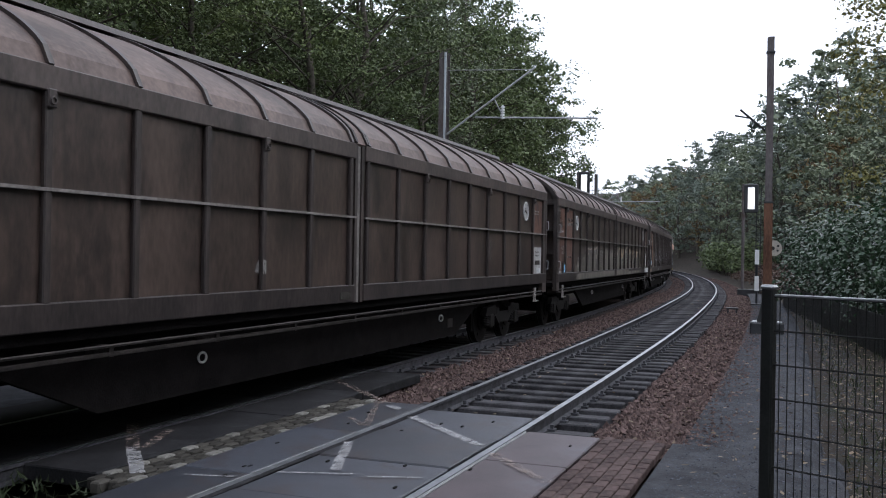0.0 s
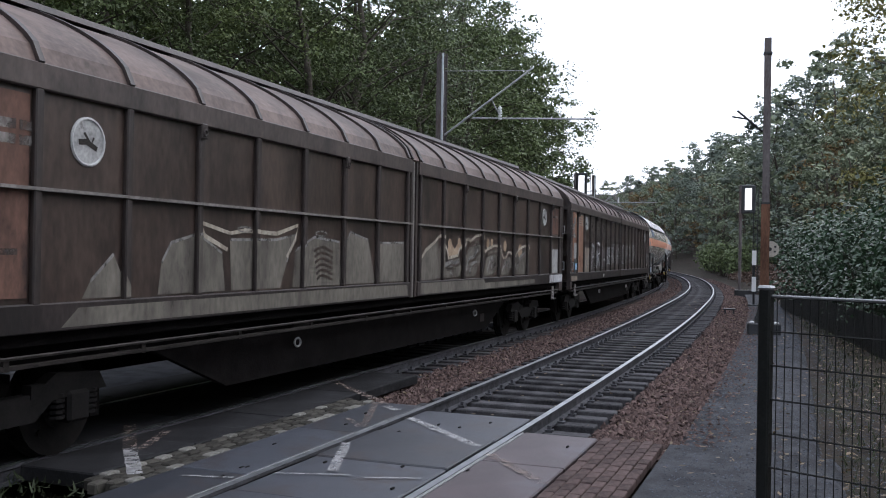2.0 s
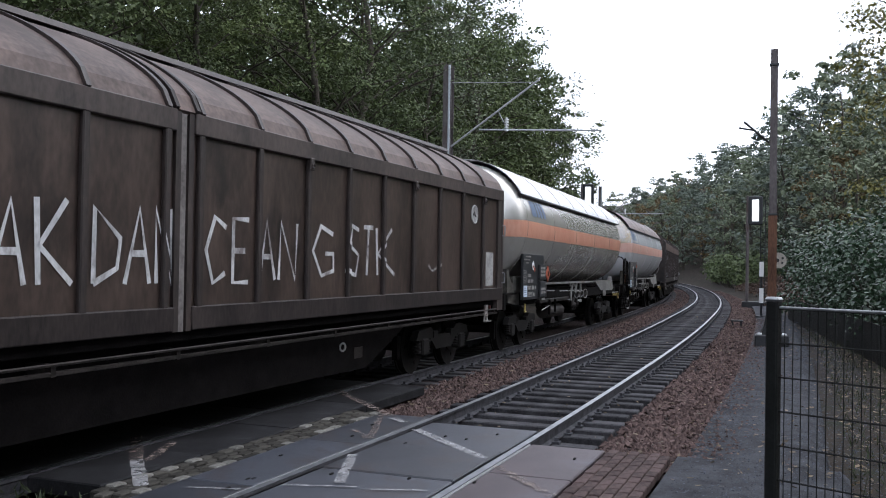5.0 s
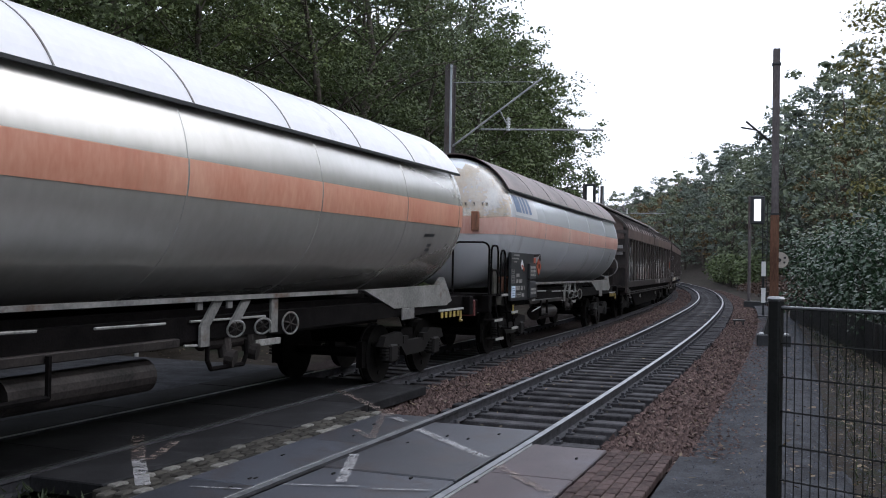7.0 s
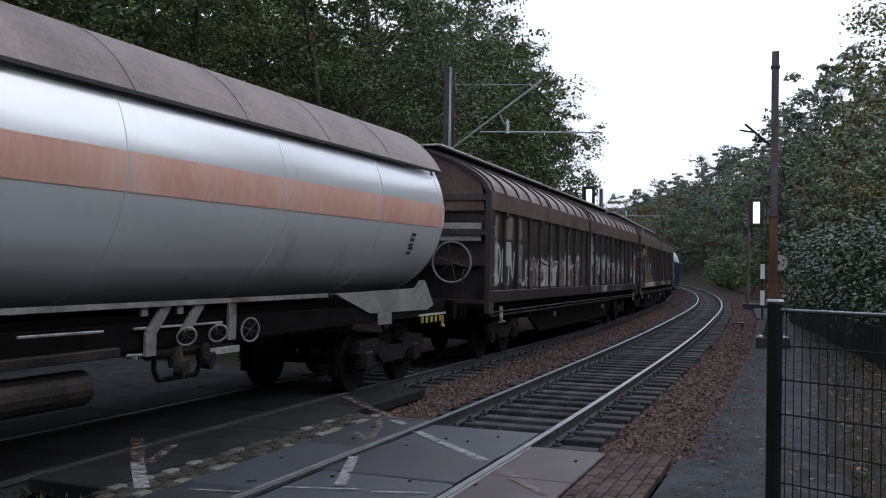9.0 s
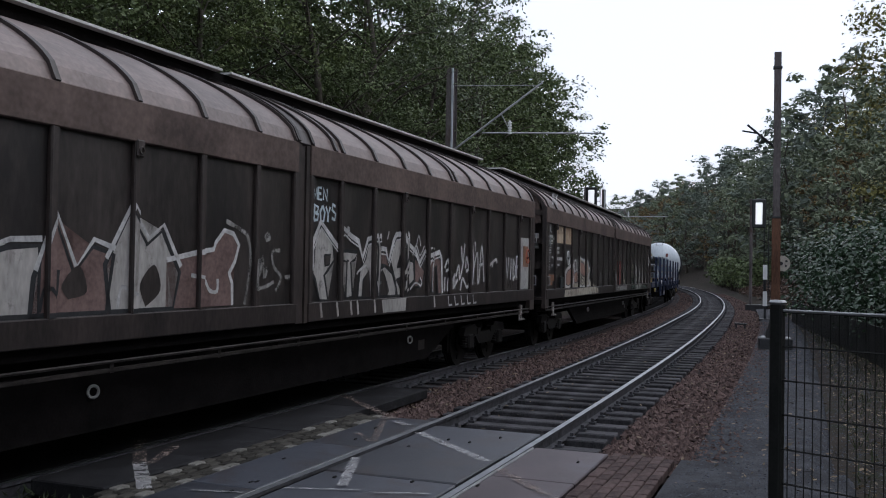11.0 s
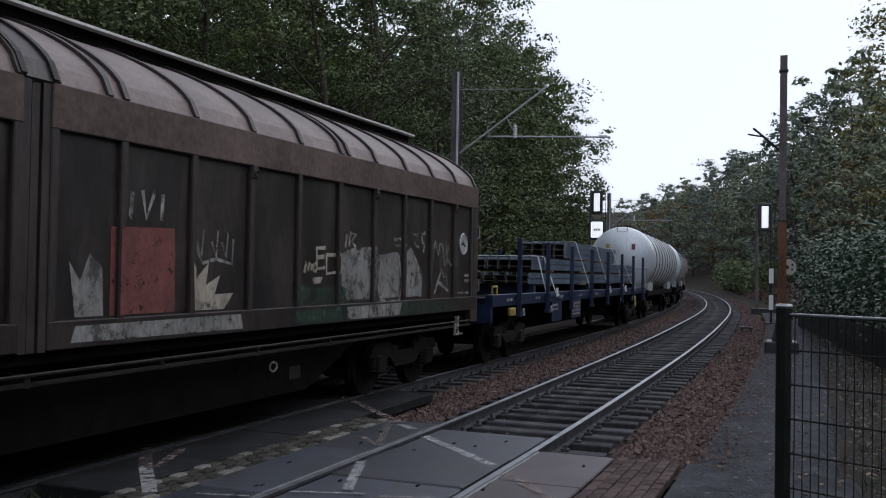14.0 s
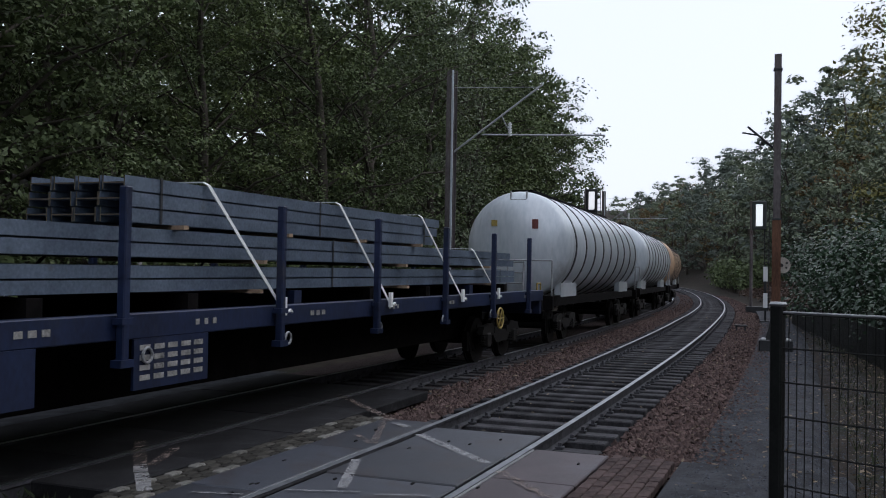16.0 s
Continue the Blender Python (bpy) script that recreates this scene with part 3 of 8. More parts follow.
def make_litter():
    """Fallen leaves and grass blades on the verge, the path and the ballast."""
    rnd = np.random.default_rng(17)
    vs, fs = [], []

    def leaf(p, size, up):
        u = rnd.normal(size=3)
        u[2] *= up
        u /= np.linalg.norm(u)
        w = np.cross(u, (0, 0, 1)) * 0.5 + rnd.normal(size=3) * 0.15
        b = len(vs)
        for q in (p - u * size, p + w * size, p + u * size, p - w * size):
            vs.append((float(q[0]), float(q[1]), max(float(q[2]), float(p[2]) - 0.01)))
        fs.append((b, b + 1, b + 2, b + 3))

    for l0, l1, s0, s1, n, z in ((3.95, 9.5, -4, 34, 9000, -0.02), (2.45, 3.9, -3, 34, 420, 0.0), (1.4, 2.9, 1, 45, 900, -0.16), (-2.4, -1.4, 3, 40, 500, -0.16), (-1.2, 1.2, 2, 40, 260, -0.15), (-20, -7.5, -12, 30, 5000, 0.12)):
        for i in range(n):
            s, la = s0 + (s1 - s0) * rnd.random() ** 1.3, l0 + (l1 - l0) * rnd.random()
            p = np.array(on_line(s, la, z))
            if la < -7:
                p[2] = ground_z(p[0], p[1]) + 0.03
            leaf(p, rnd.uniform(0.02, 0.05), 0.25)
    me = bpy.data.meshes.new("fallen_leaves")
    me.from_pydata(vs, [], fs)
    me.materials.append(M["litter"])
    tagged(new("fallen_leaves", me), "brown and yellow fallen leaves on the verges", "leaves", kind="stuff")
    vs, fs = [], []
    for i in range(16000):
        s, la = -4 + 44 * rnd.random() ** 1.3, 4.0 + 5.5 * rnd.random()
        p = np.array(on_line(s, la, -0.05))
        h, a = rnd.uniform(0.04, 0.16), rnd.uniform(0, 6.28)
        d = np.array((math.cos(a), math.sin(a), 0)) * 0.008
        tip = p + np.array((rnd.normal() * 0.04, rnd.normal() * 0.04, h))
        b = len(vs)
        vs.extend([tuple(map(float, p - d)), tuple(map(float, p + d)), tuple(map(float, tip))])
        fs.append((b, b + 1, b + 2))
    for i in range(450):
        p = np.array(on_line(-2.9 - 1.2 * rnd.random(), -4.4 + 2.8 * rnd.random(), -0.10))
        h, a = rnd.uniform(0.02, 0.09), rnd.uniform(0, 6.28)
        d = np.array((math.cos(a), math.sin(a), 0)) * 0.015
        tip = p + np.array((rnd.normal() * 0.06, rnd.normal() * 0.06, h))
        b = len(vs)
        vs.extend([tuple(map(float, p - d)), tuple(map(float, p + d)), tuple(map(float, tip))])
        fs.append((b, b + 1, b + 2))
    me = bpy.data.meshes.new("grass")
    me.from_pydata(vs, [], fs)
    me.materials.append(M["grass"])
    tagged(new("grass", me), "short thin grass on the verge", "grass", kind="stuff")


make_litter()
make_roads()

M["mark_white"] = surface("clean_white_field", (0.74, 0.76, 0.78), (0.84, 0.85, 0.86), 1.5, 20, 0.25, 0.1, 0.0)
M["ridge"] = surface("pale_ridge_strip", (0.42, 0.42, 0.40), (0.62, 0.62, 0.60), 3, 30, 0.5)
M["tread"] = surface("worn_step_edge", (0.12, 0.12, 0.115), (0.30, 0.295, 0.28), 6, 40, 0.6)
M["rust_wash"] = wear_through(surface("rusty_wash", (0.56, 0.38, 0.20), (0.68, 0.54, 0.36), 1.6, 20, 0.4, 0.0, 0.0), 0.30, 1.1, 0.6)
M["rust_dark"] = surface("rust_stained_panel", (0.085, 0.042, 0.030), (0.25, 0.118, 0.075), 1.6, 25, 0.65, 0.0, 0.08, (0.055, 0.040, 0.036), 1.8, 0.5, 4.0)
M["saddle"] = surface("grimy_grey_saddle", (0.095, 0.095, 0.092), (0.21, 0.207, 0.198), 2, 25, 0.6, 0.0, 0.05, (0.10, 0.065, 0.045), 1.5, 0.55)
M["saddle_dark"] = surface("grimy_dark_cradle", (0.035, 0.034, 0.030), (0.10, 0.096, 0.084), 2, 25, 0.6, 0.0, 0.04, (0.04, 0.030, 0.024), 1.5, 0.55)
M["post_pale"] = surface("rubbed_post_and_lit_rib", (0.09, 0.08, 0.076), (0.21, 0.195, 0.185), 2, 25, 0.5, 0.2, 0.05)
# Bogie grime deepened towards black, the shade below the wagon in its colour.
M["under_grimy_shaded"] = surface("grimy_shaded_bogie", (0.0022, 0.0020, 0.0020), (0.0090, 0.0078, 0.0075), 3, 40, 0.7, 0.1, 0.1)
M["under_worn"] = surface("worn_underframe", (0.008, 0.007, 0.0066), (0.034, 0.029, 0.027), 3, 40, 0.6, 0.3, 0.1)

# ---- the freight train ----
def profile_roof(n=7, half=1.40, z0=3.40, z1=4.26):
    pts = []
    for i in range(n + 1):
        u = i / n
        y = half * (1 - u)
        a = math.acos(min(1, y / half))
        pts.append((-y, z0 + (z1 - z0) * (0.42 * math.sin(a) + 0.58 * u ** 0.8)))
    return pts + [(-y, z) for y, z in pts[-2::-1]]


def make_bogie(parent, x):
    """A two-axle bogie; its wheel sets turn."""
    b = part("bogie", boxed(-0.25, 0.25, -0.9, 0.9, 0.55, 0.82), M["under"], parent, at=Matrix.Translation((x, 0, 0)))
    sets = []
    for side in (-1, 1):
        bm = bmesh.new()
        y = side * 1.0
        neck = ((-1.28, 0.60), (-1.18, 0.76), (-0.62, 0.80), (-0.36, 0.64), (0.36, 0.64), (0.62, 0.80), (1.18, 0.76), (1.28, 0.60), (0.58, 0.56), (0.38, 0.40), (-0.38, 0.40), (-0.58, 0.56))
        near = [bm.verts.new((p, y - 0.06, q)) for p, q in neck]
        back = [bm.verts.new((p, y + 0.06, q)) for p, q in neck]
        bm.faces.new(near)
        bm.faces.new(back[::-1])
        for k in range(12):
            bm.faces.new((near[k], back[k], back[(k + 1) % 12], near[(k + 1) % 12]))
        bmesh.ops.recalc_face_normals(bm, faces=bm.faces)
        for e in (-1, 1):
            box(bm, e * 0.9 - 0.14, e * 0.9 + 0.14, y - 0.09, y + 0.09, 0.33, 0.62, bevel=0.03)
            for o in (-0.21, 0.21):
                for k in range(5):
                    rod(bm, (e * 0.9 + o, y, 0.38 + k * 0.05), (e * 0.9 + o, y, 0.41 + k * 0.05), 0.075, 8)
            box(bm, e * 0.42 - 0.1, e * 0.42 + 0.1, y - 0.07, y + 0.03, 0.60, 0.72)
        part("side_frame", bm, M["under_grimy_shaded"], b)
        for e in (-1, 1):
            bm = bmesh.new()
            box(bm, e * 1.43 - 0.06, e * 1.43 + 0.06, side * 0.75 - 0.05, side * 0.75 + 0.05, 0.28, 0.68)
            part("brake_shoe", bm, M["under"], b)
    for e in (-1, 1):
        bm = bmesh.new()
        rod(bm, (0, -1.05, 0), (0, 1.05, 0), 0.08, 10)
        for y in (-0.75, 0.75):
            d = 1 if y > 0 else -1
            for y0, y1, r in ((y - d * 0.08, y - d * 0.05, 0.49), (y - d * 0.05, y + d * 0.06, 0.46), (y + d * 0.061, y + d * 0.09, 0.2)):
                rod(bm, (0, y0, 0), (0, y1, 0), r, 24)
            for k in range(3):
                a = k * 2.1
                rod(bm, (0.3 * math.cos(a), y + d * 0.06, 0.3 * math.sin(a)), (0.3 * math.cos(a), y + d * 0.075, 0.3 * math.sin(a)), 0.04, 8)
        sets.append(part("wheelset", bm, M["wheel"], b, "steel wheel set", at=Matrix.Translation((e * 0.9, 0, 0.46))))
    WHEELS.extend(sets)
    return b


WHEELS = []


def make_buffers(parent, half, inner, red=False):
    for e in (-1, 1):
        for y in (-0.875, 0.875):
            bm = bmesh.new()
            rod(bm, (e * inner, y, 1.06), (e * (half - 0.18), y, 1.06), 0.12, 12)
            rod(bm, (e * (half - 0.18), y, 1.06), (e * (half - 0.05), y, 1.06), 0.08, 10)
            box(bm, min(e * (half - 0.05), e * half), max(e * (half - 0.05), e * half), y - 0.26, y + 0.26, 0.90, 1.22, bevel=0.02)
            part("buffer", bm, M["red_dull" if red and e < 0 and y < 0 else "under"], parent)
        bm = bmesh.new()
        box(bm, min(e * inner, e * (half + 0.02)), max(e * inner, e * (half + 0.02)), -0.05, 0.05, 0.98, 1.10)
        pipe(bm, [(e * inner, 0.3, 0.95), (e * (half - 0.2), 0.32, 0.55), (e * (half + 0.02), 0.3, 0.62)], 0.03)
        part("coupling", bm, M["under"], parent)


def make_van(name, label, mid_rib, tall_ridge=False, skin="brown", half=10.52):
    """A bogie van with sliding walls and a domed roof. Local x runs to the rear; the platform side is -y."""
    v = thing(name, label, "freight wagon", "wagons of the freight train")
    ends = (-half, half)
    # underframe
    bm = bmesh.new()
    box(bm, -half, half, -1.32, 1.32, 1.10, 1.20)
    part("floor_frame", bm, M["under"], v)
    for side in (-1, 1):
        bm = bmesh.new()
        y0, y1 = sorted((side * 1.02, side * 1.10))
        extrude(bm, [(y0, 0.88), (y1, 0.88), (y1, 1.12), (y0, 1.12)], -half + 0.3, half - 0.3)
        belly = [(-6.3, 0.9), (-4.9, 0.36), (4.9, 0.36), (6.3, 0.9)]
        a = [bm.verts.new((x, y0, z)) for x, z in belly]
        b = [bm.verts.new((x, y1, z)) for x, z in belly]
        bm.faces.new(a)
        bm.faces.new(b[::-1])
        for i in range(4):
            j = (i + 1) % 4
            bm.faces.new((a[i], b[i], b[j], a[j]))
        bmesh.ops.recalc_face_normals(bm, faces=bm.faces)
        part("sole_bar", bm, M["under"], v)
        bm = bmesh.new()
        box(bm, -half + 0.2, half - 0.2, min(side * 1.33, side * 1.37), max(side * 1.33, side * 1.37), 0.925, 0.965, bevel=0.006)
        rod(bm, (-half + 0.2, side * 1.385, 1.025), (half - 0.2, side * 1.385, 1.025), 0.016, 6)
        for k in range(13):
            x = -half + 0.4 + k * (2 * half - 0.8) / 12
            box(bm, x - 0.03, x + 0.03, min(side * 1.1, side * 1.37), max(side * 1.1, side * 1.37), 0.92, 1.03)
        part("running_rail", bm, M["under_worn"], v)
        for x in (-half + 0.95, half - 0.95):
            bm = bmesh.new()
            box(bm, x - 0.10, x + 0.10, side * 1.38 - 0.012, side * 1.38 + 0.012, 0.90, 1.12)
            box(bm, x - 0.10, x - 0.05, side * 1.38 - 0.012, side * 1.38 + 0.012, 0.82, 0.90)
            box(bm, x + 0.05, x + 0.10, side * 1.38 - 0.012, side * 1.38 + 0.012, 0.82, 0.90)
            box(bm, x - 0.16, x + 0.16, side * 1.40 - 0.04, side * 1.40 + 0.02, 0.80, 0.83)
            part("lever_plate", bm, M["paint_faint"], v, "dirty white brake lever plate")
    # walls: two sliding walls a side
    bays = 9
    for side in (-1, 1):
        for x0, x1 in ((-half + 0.05, -0.15), (0.15, half - 0.05)):
            top = 3.04 if tall_ridge else 3.20
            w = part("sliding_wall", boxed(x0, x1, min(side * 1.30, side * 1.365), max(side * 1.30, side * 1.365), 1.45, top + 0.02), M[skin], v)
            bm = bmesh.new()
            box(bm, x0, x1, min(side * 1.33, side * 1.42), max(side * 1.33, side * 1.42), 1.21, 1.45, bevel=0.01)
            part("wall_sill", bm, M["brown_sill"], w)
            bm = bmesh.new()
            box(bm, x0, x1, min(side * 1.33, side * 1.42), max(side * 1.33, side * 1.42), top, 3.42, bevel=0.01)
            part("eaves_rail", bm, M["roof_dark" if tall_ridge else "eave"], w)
            rib = finish("rib", boxed(-0.045, 0.045, min(side * 1.36, side * 1.418), max(side * 1.36, side * 1.418), 1.44, top + 0.01, bevel=0.012), M["brown_frame"])
            marks = [math.copysign(0.276 + 1.128 * k, x0) for k in range(bays + 1)]
            if tall_ridge:
                marks = [math.copysign(1.034 * k, x0) for k in range(1, 10)] + [math.copysign(0.195, x0), math.copysign(10.24, x0)]
            for x in marks:
                part("rib", rib, None, w, at=Matrix.Translation((x, 0, 0)))
            if mid_rib:
                bm = bmesh.new()
                box(bm, x0, x1, min(side * 1.36, side * 1.432), max(side * 1.36, side * 1.432), 2.375, 2.403)
                # The pale colour stands in for light caught along the rib's top edge.
                part("cross_rib", bm, M["post_pale"], w)
            # half of the roof moves with its wall
            prof = [(y, z) for y, z in profile_roof(18) if y * side >= -1e-6]
            if side > 0:
                prof = prof[::-1]
            bm = bmesh.new()
            inner = [(y * 0.97, z - 0.03) for y, z in prof]
            extrude(bm, prof + inner[::-1], x0, x1)
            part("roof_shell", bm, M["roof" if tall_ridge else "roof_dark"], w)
            arch = bmesh.new()
            pr = [(y * 1.02, z + 0.028) for y, z in prof]
            extrude(arch, pr + prof[::-1], -0.032, 0.032)
            arch = finish("roof_rib", arch, M["brown_frame"])
            for x in marks[2:9:3]:
                lug = boxed(x - 0.055, x + 0.055, min(side * 1.42, side * 1.45), max(side * 1.42, side * 1.45), top - 0.14, top + 0.02, bevel=0.012)
                ring(lug, (x, side * 1.455, top - 0.08), (0, 1, 0), 0.03, 0.010, 12)
                part("lifting_lug", lug, M["brown_frame"], w)
            over = [x for x in marks if abs(x) < 10.3] + ([math.copysign(5.37, x0)] + ([0.82] if x0 > 0 else []) if tall_ridge else [])
            for x in over:
                part("roof_rib", arch, None, w, at=Matrix.Translation((x, 0, 0)))
    for side in (-1, 1):
        for x in (-0.105, 0.0, 0.105):
            part("centre_post", boxed(x - 0.042, x + 0.042, min(side * 1.34, side * (1.40 if x else 1.385)), max(side * 1.34, side * (1.40 if x else 1.385)), 1.20, 3.42), M["brown_frame"] if x or tall_ridge else M["post_pale"], v)
    band = profile_roof(18)
    part("centre_arch", extrude(bmesh.new(), [(y * 1.012, z + 0.018) for y, z in band] + [(y * 0.97, z - 0.03) for y, z in band[::-1]], -0.152, 0.152), M["brown_frame"] if tall_ridge else M["roof_dark"], v)
    for x in (-0.17, 0.17):
        part("roof_rib", extrude(bmesh.new(), [(y * 1.026, z + 0.04) for y, z in band] + [(y, z) for y, z in band[::-1]], x - 0.03, x + 0.03), M["brown_sill"], v)
    bm = bmesh.new()
    if not tall_ridge:
        extrude(bm, [(-0.2, 4.24), (0.2, 4.24), (0.17, 4.31), (-0.17, 4.31)], -half + 0.05, half - 0.05)
        part("ridge_rail", bm, M["brown_frame"], v)
    else:
        # Solid rail coloured black in place of the shaded gap under the strip.
        extrude(bm, [(-0.14, 4.18), (0.14, 4.18), (0.14, 4.365), (-0.14, 4.365)], -half + 0.35, half - 0.35)
        part("ridge_rail", bm, M["under"], v)
        for x0, x1 in ((-half + 0.3, -0.1), (0.1, half - 0.3)):
            part("ridge_strip", boxed(x0, x1, -0.25, 0.25, 4.365, 4.395), M["ridge"], v, "pale metal ridge strip")
    # ends
    for e in ends:
        d = 1 if e > 0 else -1
        x0, x1 = sorted((e - d * 0.32, e - d * 0.28))
        bm = bmesh.new()
        extrude(bm, [(-1.30, 1.2), *[(y * 0.93, z - 0.04) for y, z in profile_roof(9)], (1.30, 1.2)], x0, x1)
        w = part("end_wall", bm, M[skin], v)
        bm = bmesh.new()
        for y in (-1.36, 1.36):
            box(bm, min(e - d * 0.34, e), max(e - d * 0.34, e), y - 0.05, y + 0.05, 1.0, 3.42)
        for z in (1.2, 2.0, 2.6, 3.28):
            box(bm, min(e - d * 0.30, e - d * 0.02), max(e - d * 0.30, e - d * 0.02), -1.31, 1.31, z - 0.06, z + 0.06)
        part("end_frame", bm, M["brown_frame"], w)
        bm = bmesh.new()
        pr = profile_roof(9)
        extrude(bm, pr + [(y * 0.95, z - 0.05) for y, z in pr[::-1]], min(e - d * 0.34, e + d * 0.0), max(e - d * 0.34, e))
        part("roof_rim", bm, M["brown_frame"], w)
        bm = bmesh.new()
        if d > 0:
            pipe(bm, [(e - 0.02, -1.33, 1.37), (e + 0.17, -1.33, 1.37), (e + 0.17, -1.33, 2.40), (e - 0.02, -1.33, 2.40)], 0.018)
            part("grab_rail", bm, M["yellow"], v, "yellow tubular grab rail")
        else:
            pipe(bm, [(e - 0.02, -0.9, 1.35), (e - 0.12, -0.9, 1.35), (e - 0.12, -0.9, 1.85), (e - 0.02, -0.9, 1.85)], 0.018)
            part("grab_rail", bm, M["brown_frame"], v)
        if tall_ridge:
            part("gable_plate", extrude(bmesh.new(), [(-1.27, 3.02), *[(y * 0.96, z - 0.03) for y, z in profile_roof(9)[1:-1]], (1.27, 3.02)], min(e - d * 0.10, e - d * 0.06), max(e - d * 0.10, e - d * 0.06)), M["roof_dark"], w, "plain brown gable plate")
            part("gable_brace", boxed(min(e - d * 0.06, e - d * 0.01), max(e - d * 0.06, e - d * 0.01), -0.03, 0.03, 3.04, 4.1), M["brown_frame"], w)
        for z in (1.55, 2.5):
            bm = bmesh.new()
            pipe(bm, [(e - d * 0.12, -1.43, z), (e - d * 0.12, -1.48, z), (e - d * 0.12, -1.48, z + 0.20), (e - d * 0.12, -1.43, z + 0.20)], 0.011)
            part("wall_handle", bm, M["galv"], v, "steel wall handle")
    for x, z in ((-3.3, 0.73), (4.05, 0.72)):
        part("lashing_ring", ring(bmesh.new(), (x, -1.125, z), (0.3, 1, 0), 0.055, 0.014, 14), M["plate_grey"], v, "pale lashing ring")
    part("stencil_plate", boxed(4.45, 4.72, -1.108, -1.10, 0.52, 0.68), M["under_worn"], v)
    for x in (-half + 2.35, half - 2.35):
        make_bogie(v, x)
    make_buffers(v, half + 0.60, half - 0.32)
    return v


def dome(x0, x1, r, n=8, depth=0.62):
    """Stations of a tank with dished ends."""
    st = []
    for i in range(n + 1):
        a = math.pi / 2 * i / n
        st.append((x0 - depth * math.cos(a), max(0.001, r * math.sin(a))))
    for i in range(n + 1):
        a = math.pi / 2 * (n - i) / n
        st.append((x1 + depth * math.cos(a), max(0.001, r * math.sin(a))))
    return st


def make_gas_tank(label, skin, shade, band_mat="orange"):
    """A pressure tank wagon with an orange band and a sun shield."""
    v = thing("tank_wagon", label, "tank wagon", "wagons of the freight train")
    h, r, zc = 6.75, 1.42, 2.80
    n = 64
    bm = lathe(bmesh.new(), dome(-h, h, r), n, 0, zc)
    bmesh.ops.recalc_face_normals(bm, faces=bm.faces)
    tank = part("tank", bm, M[skin], v, smooth=True)
    band = bmesh.new()
    rows = []
    for z in (-0.245, -0.17, -0.095, -0.02, 0.055, 0.13):
        q = math.sqrt(r * r - z * z) + 0.006
        ringpts = []
        for sgn in (-1, 1):
            for i in range(25):
                a = math.pi * i / 24
                ringpts.append((sgn * (h + 0.62 * (q / r) * math.sin(a)), sgn * q * math.cos(a), zc + z))
        rows.append([band.verts.new(p) for p in ringpts])
    for a, b in zip(rows, rows[1:]):
        for i in range(50):
            j = (i + 1) % 50
            band.faces.new((a[i], a[j], b[j], b[i]))
    bmesh.ops.recalc_face_normals(band, faces=band.faces)
    part("painted_band", band, M[band_mat], tank, "faded orange band round the tank", smooth=True)
    for k in range(6):
        x = (-6.65, -3.92, -1.16, 1.63, 4.36, 6.62)[k]
        part("weld_seam", lathe(bmesh.new(), [(x - 0.02, r), (x - 0.012, r + 0.008), (x + 0.012, r + 0.008), (x + 0.02, r)], n, 0, zc), M[skin], tank)
    shield = lathe(bmesh.new(), [(-h - 0.12, r + 0.07), (h + 0.12, r + 0.07), (h + 0.12, r + 0.085), (-h - 0.12, r + 0.085), (-h - 0.12, r + 0.07)], 24, 0, zc, -1.07, 1.07)
    part("sun_shield", shield, M[shade], v, "sheet-metal sun shield over the tank")
    for k in range(1, 7):
        x = -h + 2 * h * k / 7
        part("shield_seam", lathe(bmesh.new(), [(x - 0.012, r + 0.086), (x - 0.012, r + 0.092), (x + 0.012, r + 0.092), (x + 0.012, r + 0.086)], 24, 0, zc, -1.07, 1.07), M["saddle"], v)
    bm = bmesh.new()
    for y in (-1, 1):
        a = 1.07
        box(bm, -h - 0.13, h + 0.13, y * (r + 0.08) * math.sin(a) - 0.02, y * (r + 0.08) * math.sin(a) + 0.02, zc + (r + 0.06) * math.cos(a) - 0.03, zc + (r + 0.06) * math.cos(a) + 0.008)
    part("shield_edge", bm, M["black"], v)
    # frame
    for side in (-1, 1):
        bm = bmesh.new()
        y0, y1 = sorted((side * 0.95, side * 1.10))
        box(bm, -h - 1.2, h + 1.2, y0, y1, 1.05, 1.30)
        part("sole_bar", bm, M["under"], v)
        for e in (-1, 1):
            bm = bmesh.new()
            a = [(3.5, 1.50), (h - 0.25, 1.53), (h - 0.02, 1.66), (h + 0.38, 1.24), (h + 0.1, 1.16), (4.6, 1.19)] if e > 0 else [(-6.2, 1.50), (-6.85, 1.54), (-7.02, 1.66), (-7.10, 1.80), (-7.30, 1.84), (-7.24, 1.60), (-7.16, 1.10), (-6.2, 1.02)]
            p = [bm.verts.new((x, y0 + side * 0.02, z)) for x, z in a]
            q = [bm.verts.new((x, y1 + side * 0.06, z)) for x, z in a]
            bm.faces.new(p)
            bm.faces.new(q[::-1])
            for i in range(len(a)):
                bm.faces.new((p[i], q[i], q[(i + 1) % len(a)], p[(i + 1) % len(a)]))
            bmesh.ops.recalc_face_normals(bm, faces=bm.faces)
            part("saddle", bm, M["saddle" if e > 0 else "saddle_dark"], v)
    for e in (-1, 1):
        part("headstock", boxed(min(e * (h + 1.0), e * (h + 1.2)), max(e * (h + 1.0), e * (h + 1.2)), -1.25, 1.25, 0.95, 1.30, bevel=0.02), M["under"], v)
        make_bogie(v, e * (h - 1.15))
    make_buffers(v, h + 1.78, h + 1.2, True)
